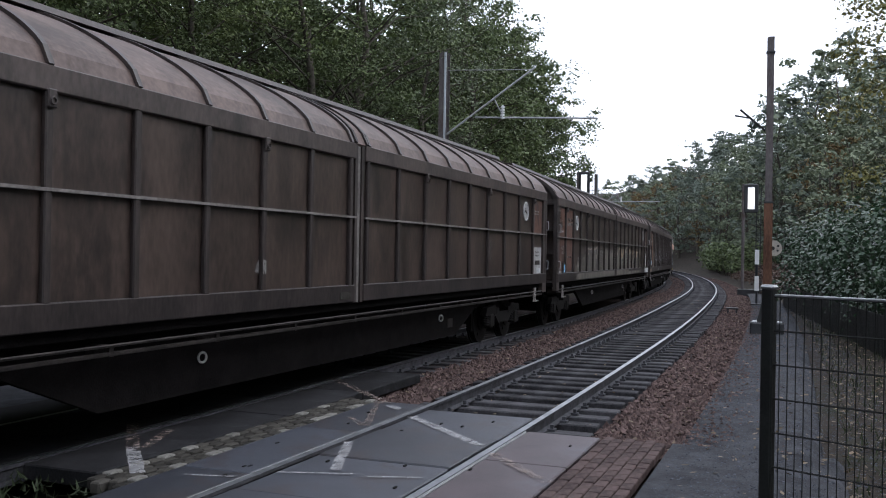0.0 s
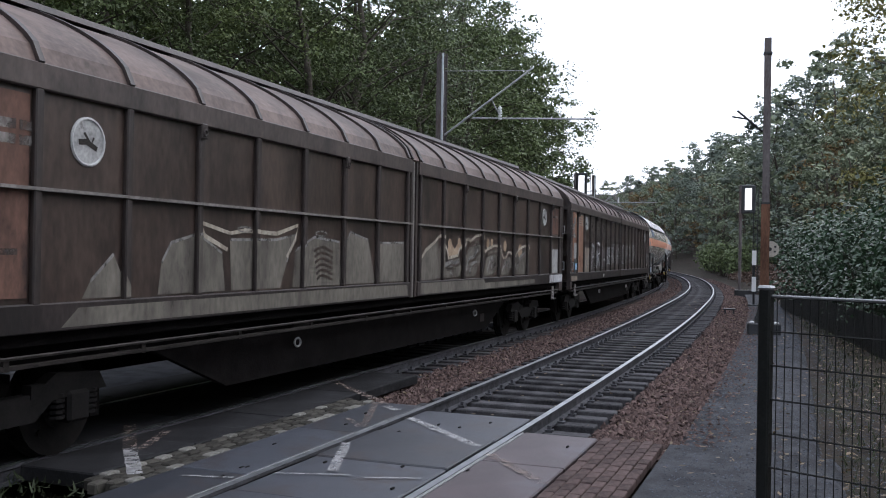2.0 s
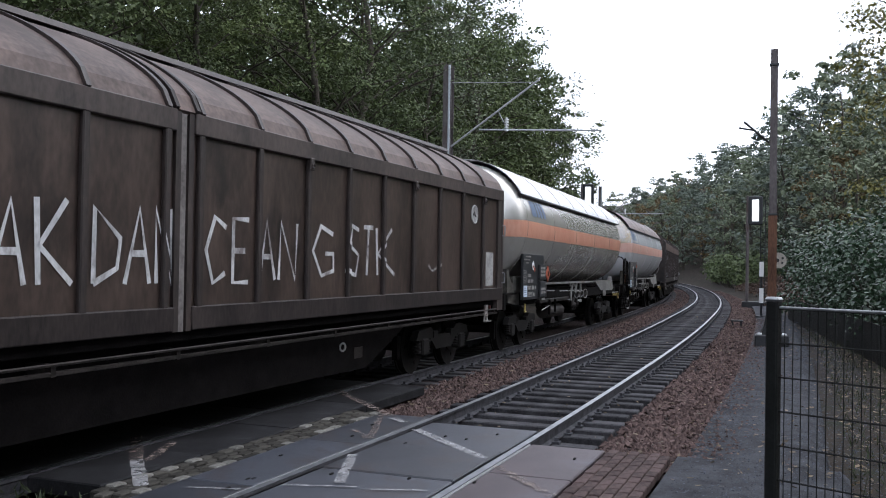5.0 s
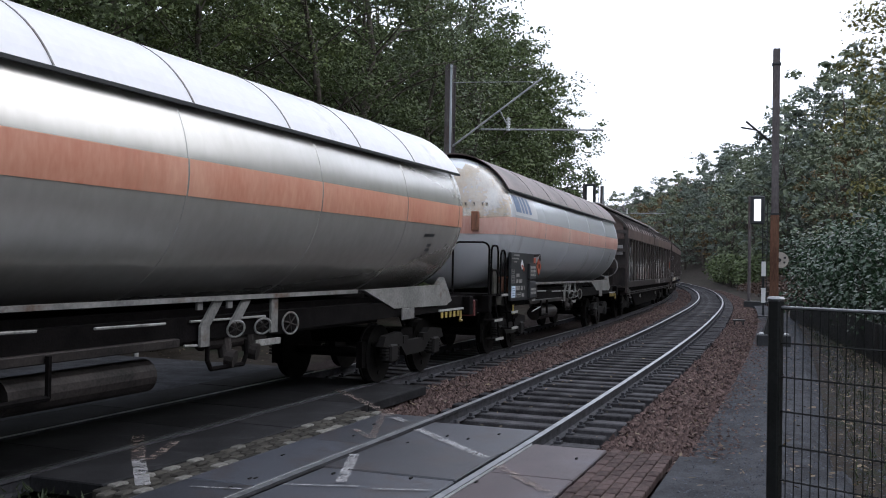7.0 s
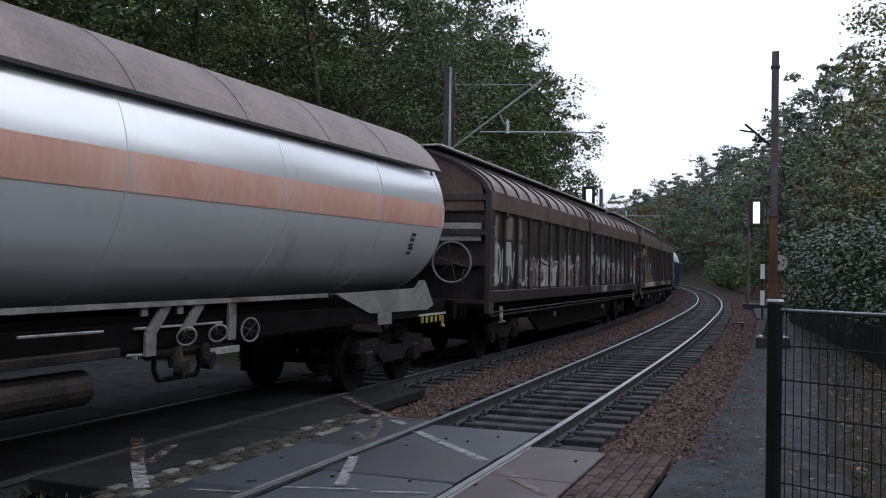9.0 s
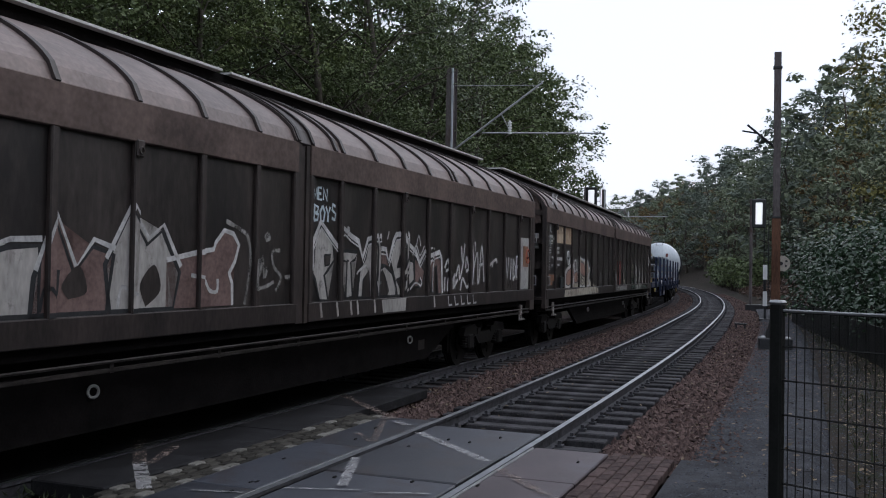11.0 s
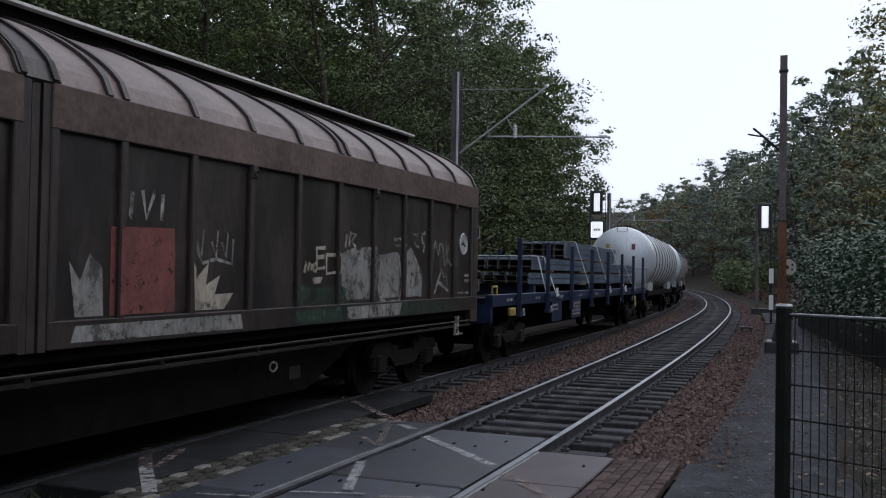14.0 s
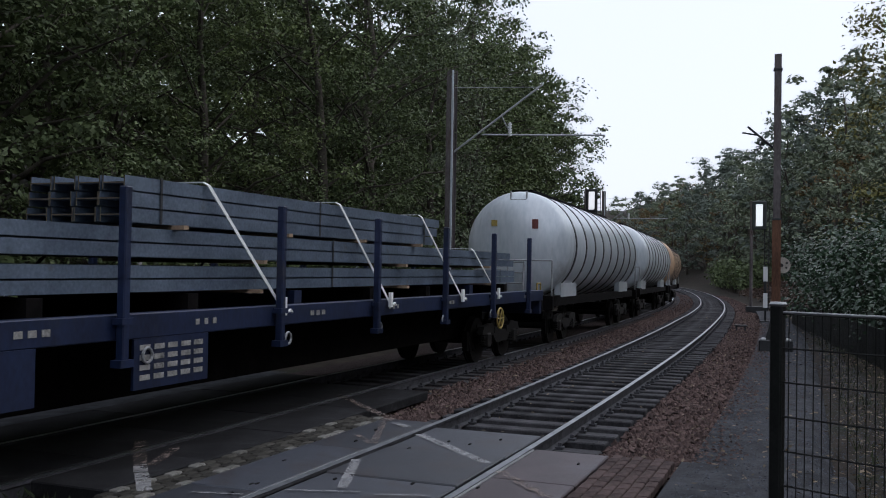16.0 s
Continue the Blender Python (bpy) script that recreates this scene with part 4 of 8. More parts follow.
    # walkway with rails at the front end
    def bow(a, b, low, top, r=0.14):
        """A bent tube: up at a, round over to b and down."""
        a, b = Vector((*a, 0)), Vector((*b, 0))
        d = (b - a).normalized()
        up = Vector((0, 0, 1))
        pts = [a + up * low]
        for i in range(6):
            q = math.pi / 2 * i / 5
            pts.append(a + d * r * (1 - math.cos(q)) + up * (top - r + r * math.sin(q)))
        for i in range(6):
            q = math.pi / 2 * i / 5
            pts.append(b - d * r * (1 - math.sin(q)) + up * (top - r + r * math.cos(q)))
        pts.append(b + up * low)
        return pipe(bmesh.new(), pts, 0.021, 7)

    if skin == "tank_white":
        for a, b, low, top in (((-h - 1.15, -1.22), (-h - 1.15, -0.45), 1.3, 2.36), ((-h - 1.15, 0.45), (-h - 1.15, 1.22), 1.3, 2.36), ((-h - 1.10, -1.25), (-h - 0.62, -1.25), 1.3, 2.30), ((-h - 1.10, -1.25), (-h - 0.62, -1.25), 1.3, 1.80)):
            part("hand_rail", bow((a[0], a[1]), (b[0], b[1]), low, top), M["under"], v)
        part("hand_rail", bow((-h - 0.42, -1.25), (-h - 0.08, -1.25), 1.3, 2.22, 0.15), M["under"], v)
    part("walkway", boxed(-h - 1.15, -h - 0.1, -1.25, 1.25, 1.28, 1.32), M["under"], v)
    # pale-edged foot steps and a lamp box at the front end
    for x, z, w in () if skin == "tank_grey" else ((-h - 1.2, 0.80, 0.55), (-h - 1.1, 0.42, 0.55), (-h + 0.05, 0.92, 0.5), (-h + 0.1, 0.58, 0.5), (-h - 0.75, 1.30, 0.5)):
        step = part("foot_step", boxed(x, x + w, -1.36, -1.12, z - 0.02, z + 0.01), M["under"], v)
        part("step_edge", boxed(x, x + w, -1.375, -1.36, z - 0.03, z + 0.02), M["tread"], step, "worn bright step edge")
        for q in (x + 0.02, x + w - 0.02):
            part("step_bracket", rod(bmesh.new(), (q, -1.28, z), (q, -1.18, 1.28), 0.018, 5), M["under"], step)
    if skin == "tank_white":
        part("lamp_box", boxed(-h - 0.66, -h - 0.58, -0.82, -0.66, 2.62, 3.02, bevel=0.01), M["rust_dark"], v, "brown lamp bracket box")
    if skin == "tank_white":
        wash = lathe(bmesh.new(), [(x - 0.012, q + 0.004) for x, q in dome(-h, h, r) if x < -h + 0.02], n, 0, zc)
        bmesh.ops.delete(wash, geom=[f for f in wash.faces if not (-1.35 < f.calc_center_median().y < 0.6 and 2.93 < f.calc_center_median().z < 4.0)], context='FACES')
        part("rust_wash", wash, M["rust_wash"], tank, "pale rusty stain on the tank end", smooth=True)
    part("rust_saddle" if skin == "tank_white" else "front_saddle", boxed(-h + 0.05, -h + 0.95, -1.16, -1.0, 1.32, 1.68, bevel=0.05), M["rust_dark" if skin == "tank_white" else "saddle_dark"], v)
    # plates and valves
    bm = boxed(-h + 0.07, -h + 2.02, -1.34, -1.28, 1.15, 2.19, bevel=0.008)
    board = part("data_board", bm, M["black"], v, "black data board with white lettering plates")
    rnd = random.Random(2)
    for x, z, w, hh in ((-6.62, 2.115, 0.62, 0.035), (-6.62, 2.045, 0.55, 0.03), (-6.62, 1.975, 0.42, 0.03), (-6.25, 1.665, 0.28, 0.07), (-6.25, 1.535, 0.50, 0.075), (-6.25, 1.375, 0.74, 0.09)):
        n = max(2, int(w / 0.075))
        for q in range(n):
            if rnd.random() < 0.88:
                part("lettering", boxed(x + w * q / n, x + w * (q + 0.72) / n, -1.346, -1.34, z, z + hh), M["tread"], board)
    for x0, x1, z0, z1 in ((-6.64, -6.42, 1.735, 1.82), (-6.64, -6.42, 1.53, 1.70), (-6.22, -5.83, 1.22, 1.32)):
        bm = bmesh.new()
        for a, b, c, e in ((x0, x1, z1 - 0.012, z1), (x0, x1, z0, z0 + 0.012), (x0, x0 + 0.012, z0 + 0.012, z1 - 0.012), (x1 - 0.012, x1, z0 + 0.012, z1 - 0.012)):
            box(bm, a, b, -1.345, -1.34, c, e)
        part("plate_frame", bm, M["tread"], board, "thin white frame")
        for q in range(max(1, int((z1 - z0) / 0.08))):
            part("lettering", boxed(x0 + 0.035, x1 - 0.04 - 0.03 * q, -1.345, -1.34, z1 - 0.055 - 0.075 * q, z1 - 0.03 - 0.075 * q), M["tread"], board)
    part("lettering", boxed(-5.76, -5.60, -1.345, -1.34, 1.22, 1.30), M["tread"], board)
    for x, z, w, hh in ((-5.30, 1.60, 0.56, 0.36), (-5.26, 1.19, 0.52, 0.38)):
        part("plate_box", boxed(x, x + w, -1.40, -1.34, z, z + hh, bevel=0.008), M["black"], board)
        bm = bmesh.new()
        for q in range(5):
            for o in range(2 if z < 1.5 else 3):
                box(bm, x + 0.07 + q * 0.09, x + 0.14 + q * 0.09, -1.405, -1.40, z + 0.08 + o * 0.085, z + 0.135 + o * 0.085)
        part("data_plate", bm, M["tread"], board)
    part("route_card", boxed(-6.64, -6.36, -1.356, -1.34, 1.22, 1.47), M["plate_pale"], board, "pale blue route card")
    bm = bmesh.new()
    for q in range(4):
        box(bm, -6.61, -6.42 - 0.03 * (q % 2), -1.359, -1.356, 1.26 + q * 0.05, 1.275 + q * 0.05)
    part("lettering", bm, M["mark_blue"], board)
    for x, z, q, mat, hue in ((-5.81, 1.93, 0.078, "white", "small red and white diamond"), (-5.66, 1.84, 0.042, "red", "small red diamond")):
        d = part("warning_diamond", boxed(-q, q, -0.006, 0.006, -q, q), M[mat], board, hue, at=Matrix.Translation((x, -1.35, z)) @ Matrix.Rotation(radians(45), 4, 'Y'))
        if mat == "white":
            part("diamond_half", boxed(-q * 0.95, q * 0.95, -0.009, -0.006, -q * 0.95, 0), M["red"], d, at=Matrix.Rotation(radians(-45), 4, 'Y') @ Matrix.Scale(0.72, 4))
    part("card_box", boxed(-h + 2.06, -h + 2.40, -1.34, -1.22, 1.17, 1.48, bevel=0.01), M["under_worn"], v, "grey card box")
    # hazard plates on a dark scorched patch
    dz = 0.0 if skin == "tank_grey" else 0.16
    if skin != "tank_grey":
        patch = bmesh.new()
        patch.faces.new([patch.verts.new((x, -math.sqrt(max(0.1, (r + 0.008) ** 2 - (z - zc) ** 2)), z)) for x, z in ((-4.70, 2.18), (-3.90, 2.20), (-3.55, 2.05), (-3.95, 1.80), (-4.68, 1.88))])
        part("hazard_backing", patch, M["under_worn"], tank, "dark soot-stained patch")
    part("hazard_plate", boxed(-0.21, 0.21, -0.01, 0.01, -0.12, 0.12), M["red"], v, "orange-red hazard panel", at=Matrix.Translation((-4.62, -1.30, 1.81 + dz)) @ Matrix.Rotation(radians(-3), 4, 'Y'))
    part("hazard_bar", boxed(-4.80, -4.46, -1.314, -1.31, 1.79 + dz, 1.82 + dz), M["under"], v)
    part("hazard_plate", boxed(-0.14, 0.14, -0.01, 0.01, -0.14, 0.14), M["red"], v, "orange-red hazard diamond", at=Matrix.Translation((-4.05, -1.29, 1.73 + dz)) @ Matrix.Rotation(radians(45), 4, 'Y'))
    part("hazard_mark", boxed(-4.09, -4.01, -1.305, -1.30, 1.69 + dz, 1.80 + dz), M["under"], v)
    for x0, x1, y, z0, z1 in ((-h + 2.1, h - 3.6, -1.16, 1.47, 1.52), (-h + 2.0, -h + 2.35, -1.28, 1.10, 1.34)):
        part("tank_rail", boxed(x0, x1, y - 0.03, y + 0.03, z0, z1), M["saddle"], v)
    # bottom valves: slanted braces, hand wheels, outlets and a guard loop
    def strut(a, b, w=0.085):
        """A flat plate between two (x, z) points."""
        bm = bmesh.new()
        for y in (-1.16, -1.13):
            for (x, z) in (a, b):
                bm.verts.new((x - w, y, z))
                bm.verts.new((x + w, y, z))
        q = list(bm.verts)
        for f in ((0, 1, 3, 2), (4, 6, 7, 5), (0, 4, 5, 1), (2, 3, 7, 6), (0, 2, 6, 4), (1, 5, 7, 3)):
            bm.faces.new([q[n] for n in f])
        bmesh.ops.recalc_face_normals(bm, faces=bm.faces)
        part("brace", bm, M["saddle"], v, "grey steel brace")

    for a, b, w in (((-0.22, 1.47), (-0.46, 1.20), 0.085), ((-0.46, 1.199), (-0.46, 0.98), 0.08), ((0.34, 1.46), (0.10, 1.20), 0.085), ((0.95, 1.46), (0.95, 1.05), 0.075), ((-0.56, 1.50), (-0.56, 1.38), 0.045), ((0.0, 1.49), (0.0, 1.38), 0.045)):
        strut(a, b, w)
    for a, b in (((-0.68, -1.12, 1.26), (0.80, -1.12, 1.25)), ((-0.77, -1.12, 1.01), (-0.55, -1.12, 1.00))):
        part("pipe_run", rod(bmesh.new(), a, b, 0.014, 6), M["tread"], v, "thin pale pipe")
    for x, z, q, tilt in ((0.0, 1.15, 0.10, (0.7, 1, 0.5)), (0.56, 1.15, 0.10, (0.7, 1, 0.5)), (1.19, 1.15, 0.135, (0.25, 1, 0.0))):
        axis = Vector(tilt).normalized()
        wheel = part("hand_wheel", ring(bmesh.new(), (x, -1.24, z), axis, q, 0.013, 22), M["tread" if x < 1 else "saddle"], v, "small valve hand wheel")
        bm = bmesh.new()
        side = axis.orthogonal().normalized()
        for n in range(3):
            d = Matrix.Rotation(n * math.pi / 3, 3, axis) @ side * q
            rod(bm, Vector((x, -1.24, z)) - d, Vector((x, -1.24, z)) + d, 0.008, 5)
        rod(bm, Vector((x, -1.24, z)), Vector((x, -1.24, z)) + axis * 0.3, 0.025, 8)
        part("spokes", bm, M["under_worn"], wheel)
    bm = bmesh.new()
    for x, z in ((0.09, 0.82), (0.56, 0.86)):
        rod(bm, (x, -1.0, z + 0.24), (x, -1.06, z), 0.085, 12)
        rod(bm, (x, -1.06, z), (x + 0.03, -1.16, z - 0.02), 0.10, 12)
    rod(bm, (-0.3, -0.98, 1.0), (0.9, -0.98, 1.0), 0.09, 12)
    part("valve_body", bm, M["under_worn"], v, "bottom outlet valves")
    part("guard_loop", pipe(bmesh.new(), [(-0.36, -1.12, 1.0), (-0.36, -1.12, 0.82), (-0.29, -1.12, 0.72), (0.34, -1.12, 0.72), (0.40, -1.12, 0.82), (0.40, -1.12, 1.0)], 0.026, 8), M["under"], v)
    part("label_plate", boxed(0.56, 1.12, -1.15, -1.13, 0.90, 0.98, bevel=0.006), M["tread"], v, "pale label plate")
    part("tool_beam", boxed(-4.4, -0.92, -1.18, -1.05, 1.01, 1.10, bevel=0.01), M["under_worn"], v)
    bm = bmesh.new()
    pipe(bm, [(-3.42, -1.2, 1.08), (-3.42, -1.2, 0.72), (-2.75, -1.2, 0.72), (-2.75, -1.2, 1.08)], 0.03)
    part("foot_step", bm, M["under"], v)
    # striped bar, white edge and hook at the rear corner, yellow hook by the board
    part("rear_step_edge", boxed(h - 0.6, h + 0.6, -1.27, -1.25, 1.075, 1.11), M["plate_grey"], v, "worn white step edge")
    for n in range(5):
        part("warning_stripe", boxed(h - 0.5 + n * 0.2, h - 0.4 + n * 0.2, -1.262, -1.25, 0.96, 1.06), M["yellow"], v, "dull yellow warning stripe")
    for x in (h + 0.36, -h + 0.42):
        part("lashing_hook", pipe(bmesh.new(), [(x, -1.30, 1.06), (x, -1.30, 0.93), (x - 0.06, -1.31, 0.88), (x + 0.06, -1.31, 0.88)], 0.02), M["yellow"], v, "yellow lashing hook")
    part("saddle_plate", boxed(4.78, 5.28, -1.17, -1.15, 1.0, 1.185, bevel=0.008), M["saddle"], v)
    part("brake_cylinder", rod(bmesh.new(), (-5.4, -0.55, 0.86), (-4.4, -0.55, 0.86), 0.19, 16), M["under"], v)
    part("air_reservoir", rod(bmesh.new(), (-3.1, -0.95, 0.74), (-1.2, -0.95, 0.74), 0.17, 16), M["under_worn"], v, "dark air reservoir")
    for a, b in (((-4.1, -1.2, 1.32), (-2.9, -1.2, 1.30)), ((-4.25, -1.2, 0.84), (-3.4, -1.2, 0.93)), ((-2.2, -1.2, 1.28), (-1.2, -1.2, 1.27))):
        part("pipe_run", rod(bmesh.new(), a, b, 0.014, 6), M["tread"], v, "thin pale pipe")
    for y in (-0.45, 0.45):
        part("centre_sill", boxed(-h + 1.5, h - 1.5, y - 0.06, y + 0.06, 0.92, 1.34), M["under"], v)
    # owner's mark as plain slanted bars on a pale field
    def on_tank(x, a, o):
        return (x, -(r + o) * math.sin(a), zc + (r + o) * math.cos(a))

    m0 = -6.62 if skin == "tank_white" else -6.20
    if skin == "tank_white":
        field = bmesh.new()
        for i in range(6):
            a0, a1 = 1.10 + 0.34 * i / 6, 1.10 + 0.34 * (i + 1) / 6
            field.faces.new([field.verts.new(on_tank(x, a, 0.004)) for x, a in ((m0 - 0.05, a0), (m0 + 1.95, a0), (m0 + 1.95, a1), (m0 - 0.05, a1))])
        bmesh.ops.remove_doubles(field, verts=field.verts, dist=1e-4)
        part("mark_field", field, M["mark_white"], tank, "clean white field behind the mark")
    for x0, x1, lean in ((0.0, 0.44, 0.06), (0.52, 0.70, 0.08), (0.78, 0.98, 0.10), (1.08, 1.30, 0.12)):
        bm = bmesh.new()
        for i in range(8):
            u0, u1 = i / 8, (i + 1) / 8
            bm.faces.new([bm.verts.new(on_tank(m0 + x + lean * u, 1.13 + 0.26 * u, 0.009)) for x, u in ((x0, u0), (x1, u0), (x1, u1), (x0, u1))])
        bmesh.ops.remove_doubles(bm, verts=bm.verts, dist=1e-4)
        part("owner_mark", bm, M["mark_blue"], tank, "blue block of the owner's mark")
    # small dark writing near the rear end
    for x0, x1, a, n in ((5.20, 5.62, 1.86, 1), (5.45, 5.62, 1.98, 2)) if skin == "tank_grey" else ((5.55, 5.72, 1.84, 3), (5.60, 5.78, 2.00, 2)):
        for i in range(n):
            bm = bmesh.new()
            bm.faces.new([bm.verts.new(on_tank(x, q, 0.006)) for x, q in ((x0, a + 0.06 * i), (x1, a + 0.06 * i), (x1, a + 0.06 * i + 0.035), (x0, a + 0.06 * i + 0.035))])
            part("lettering", bm, M["black"], tank)
    for k in range(9):
        if k in (2, 4):
            continue
        y = -0.95 + k * 0.085
        x = -h - 0.62 * math.sqrt(max(0.0, 1 - (y * y + 0.34 ** 2) / (r * r))) - 0.012
        part("lettering", boxed(x, x + 0.02, y, y + 0.045, zc + 0.34, zc + 0.41), M["under_worn"], tank)
    return v


def make_silver_tank(label, skin, length=12.6, r=1.45):
    """A tank wagon with dark tie bands round its cladding."""
    v = thing("tank_wagon", label, "tank wagon", "wagons of the freight train")
    h, zc = length / 2, 2.62
    tank = part("tank", lathe(bmesh.new(), dome(-h, h, r, 8, 0.42), 56, 0, zc), M[skin], v, smooth=True)
    for k in range(9):
        x = -h + 0.5 + k * (2 * h - 1.0) / 8
        part("tie_band", lathe(bmesh.new(), [(x - 0.07, r), (x - 0.07, r + 0.02), (x + 0.07, r + 0.02), (x + 0.07, r)], 40, 0, zc), M["black"], tank)
    part("roof_walk", boxed(-h + 0.2, h - 0.2, -0.3, 0.3, zc + r + 0.02, zc + r + 0.06), M["under"], v)
    for side in (-1, 1):
        y0, y1 = sorted((side * 0.95, side * 1.10))
        part("sole_bar", boxed(-h - 1.4, h + 1.4, y0, y1, 1.02, 1.27), M["under"], v)
        for e in (-1, 1):
            part("saddle", boxed(min(e * (h - 2.3), e * (h - 0.2)), max(e * (h - 2.3), e * (h - 0.2)), y0 - 0.01, y1 + 0.02, 1.25, 1.62), M["tank_silver"], v)
    for e in (-1, 1):
        part("headstock", boxed(min(e * (h + 1.3), e * (h + 1.45)), max(e * (h + 1.3), e * (h + 1.45)), -1.25, 1.25, 0.95, 1.30), M["under"], v)
        make_bogie(v, e * (h - 1.2))
        bm = bmesh.new()
        for y in (-1.2, -0.6, 0.6, 1.2):
            rod(bm, (e * (h + 1.35), y, 1.3), (e * (h + 1.35), y, 2.2), 0.022, 6)
        pipe(bm, [(e * (h + 1.35), -1.2, 2.2), (e * (h + 1.35), 1.2, 2.2)], 0.022)
        part("platform_rail", bm, M["galv"], v)
    bm = bmesh.new()
    x = -h - 0.50
    for y in (-0.22, 0.22):
        rod(bm, (x + 0.04, y, 1.4), (x + 0.34, y, zc + r), 0.025, 6)
    for k in range(9):
        z = 1.6 + k * 0.28
        rod(bm, (x + 0.05 + k * 0.03, -0.22, z), (x + 0.05 + k * 0.03, 0.22, z), 0.018, 6)
    part("ladder", bm, M["galv"], v, "light end ladder")
    part("hazard_plate", boxed(-h - 0.43, -h - 0.40, -0.60, -0.44, 3.05, 3.30), M["red_dull"], v, "red and black hazard plate")
    part("hazard_plate", boxed(-h - 0.43, -h - 0.40, 0.52, 0.68, 3.12, 3.28), M["yellow"], v, "yellow hazard plate")
    part("platform", boxed(-h - 1.4, -h - 0.3, -1.2, 1.2, 1.27, 1.31), M["under"], v)
    make_buffers(v, h + 2.06, h + 1.45)
    return v


def make_flat(half=10.9):
    v = thing("flat_wagon", "blue stake wagon carrying bundles of steel beams", "flat wagon", "wagons of the freight train")
    for side in (-1, 1):
        y0, y1 = sorted((side * 1.18, side * 1.34))
        beam = part("side_beam", boxed(-half, half, y0, y1, 1.22, 1.46, bevel=0.01), M["blue"], v, "blue side beam with white lettering")
        y0, y1 = sorted((side * 0.35, side * 0.5))
        part("centre_sill", boxed(-half + 2, half - 2, y0, y1, 0.52, 1.12), M["under"], v)
        for k, x in enumerate((-9.15, -6.58, -3.88, -1.12, 1.56, 4.32, 6.95, 9.46)):
            y = side * 1.40
            bm = boxed(x - 0.045, x + 0.045, y - 0.045, y + 0.045, 1.0, 2.64, bevel=0.012)
            box(bm, x - 0.09, x + 0.09, min(side * 1.34, side * 1.46), max(side * 1.34, side * 1.46), 0.98, 1.05)
            box(bm, x - 0.08, x + 0.08, min(side * 1.34, side * 1.46), max(side * 1.34, side * 1.46), 1.37, 1.43)
            part("stake", bm, M["blue"], v)
        for k in range(9):
            x = -half + 1.0 + k * 2.4
            for j in range(3):
                if side < 0:
                    part("lettering", boxed(x + j * 0.15, x + 0.09 + j * 0.15 - 0.03 * (k % 2), -1.348, -1.341, 1.31, 1.37), M["tread"], beam)
        for k in range(8):
            bm = bmesh.new()
            x = -half + 2.2 + k * 2.6
            ring(bm, (x, side * 1.38, 1.06), (0, 1, 0), 0.07, 0.016, 12)
            part("lashing_ring", bm, M["galv"], v)
    for x0, x1 in ((-5.95, -4.88), (-3.67, -2.50)):
        board = part("data_board", boxed(x0, x1, -1.36, -1.33, 0.74, 1.22), M["blue"], v, "blue board with rows of white figures")
        for i in range(5):
            for j in range(4):
                if x0 < -4 and (i > 2 or j > 1):
                    continue
                part("lettering", boxed(x0 + 0.08 + i * 0.21, x0 + 0.08 + i * 0.21 + 0.15, -1.367, -1.36, 1.11 - j * 0.095, 1.16 - j * 0.095), M["tread"], board)
    part("deck", boxed(-half, half, -1.18, 1.18, 1.28, 1.38), M["under"], v)
    for k in range(8):
        x = -6.9 + k * 2.2
        part("bearer", boxed(x - 0.09, x + 0.09, -1.16, 1.16, 1.38, 1.622), M["blue" if k % 3 == 0 else "under"], v)
    for e in (-1, 1):
        part("headstock", boxed(min(e * (half - 0.15), e * half), max(e * (half - 0.15), e * half), -1.3, 1.3, 0.9, 1.40, bevel=0.01), M["blue"], v)
        make_bogie(v, e * (half - 2.3))
        bm = bmesh.new()
        pipe(bm, [(e * (half - 0.1), -1.30, 1.36), (e * (half - 0.1), -1.30, 1.62), (e * (half - 0.4), -1.30, 1.62), (e * (half - 0.4), -1.30, 1.36)], 0.02)
        part("grab_rail", bm, M["yellow"], v, "yellow grab rail")
    part("lifting_plate", boxed(-half + 1.0, -half + 1.42, -1.42, -1.36, 1.02, 1.18, bevel=0.01), M["yellow"], v, "yellow lifting plate")
    bm = bmesh.new()
    ring(bm, (7.35, -1.42, 0.95), (0, 1, 0), 0.20, 0.02, 20)
    for k in range(3):
        a = k * math.pi / 3
        rod(bm, (7.35 - 0.2 * math.cos(a), -1.42, 0.95 - 0.2 * math.sin(a)), (7.35 + 0.2 * math.cos(a), -1.42, 0.95 + 0.2 * math.sin(a)), 0.014, 6)
    part("hand_wheel", bm, M["yellow"], v, "yellow brake hand wheel")
    # white ratchet straps over the load
    for x, run, top, far_edge in ((-6.62, 0.05, 2.31, 1.14), (-6.0, 0.42, 2.31, 1.14), (-2.28, 1.25, 2.81, 0.10), (0.80, 1.25, 2.81, 0.10), (3.75, 1.45, 2.81, 0.10), (6.4, 0.9, 2.31, 1.14)):
        bm = bmesh.new()
        path = [Vector(p) for p in ((x + run, -1.37, 1.42), (x + 0.03, -1.15, top - 0.02), (x, -1.10, top + 0.012), (x, far_edge - 0.03, top + 0.012), (x - 0.05, far_edge + 0.02, top - 0.03), (x - 0.4, 1.37, 1.42))]
        for a, b in zip(path, path[1:]):
            side = Vector((0.032, 0, 0))
            lift = (b - a).cross(side).normalized() * 0.004
            near = [bm.verts.new(p) for p in (a - side - lift, a + side - lift, b + side - lift, b - side - lift)]
            back = [bm.verts.new(p) for p in (a - side + lift, a + side + lift, b + side + lift, b - side + lift)]
            bm.faces.new(near)
            bm.faces.new(back[::-1])
            for q in range(4):
                bm.faces.new((near[q], back[q], back[(q + 1) % 4], near[(q + 1) % 4]))
        foot = path[0]
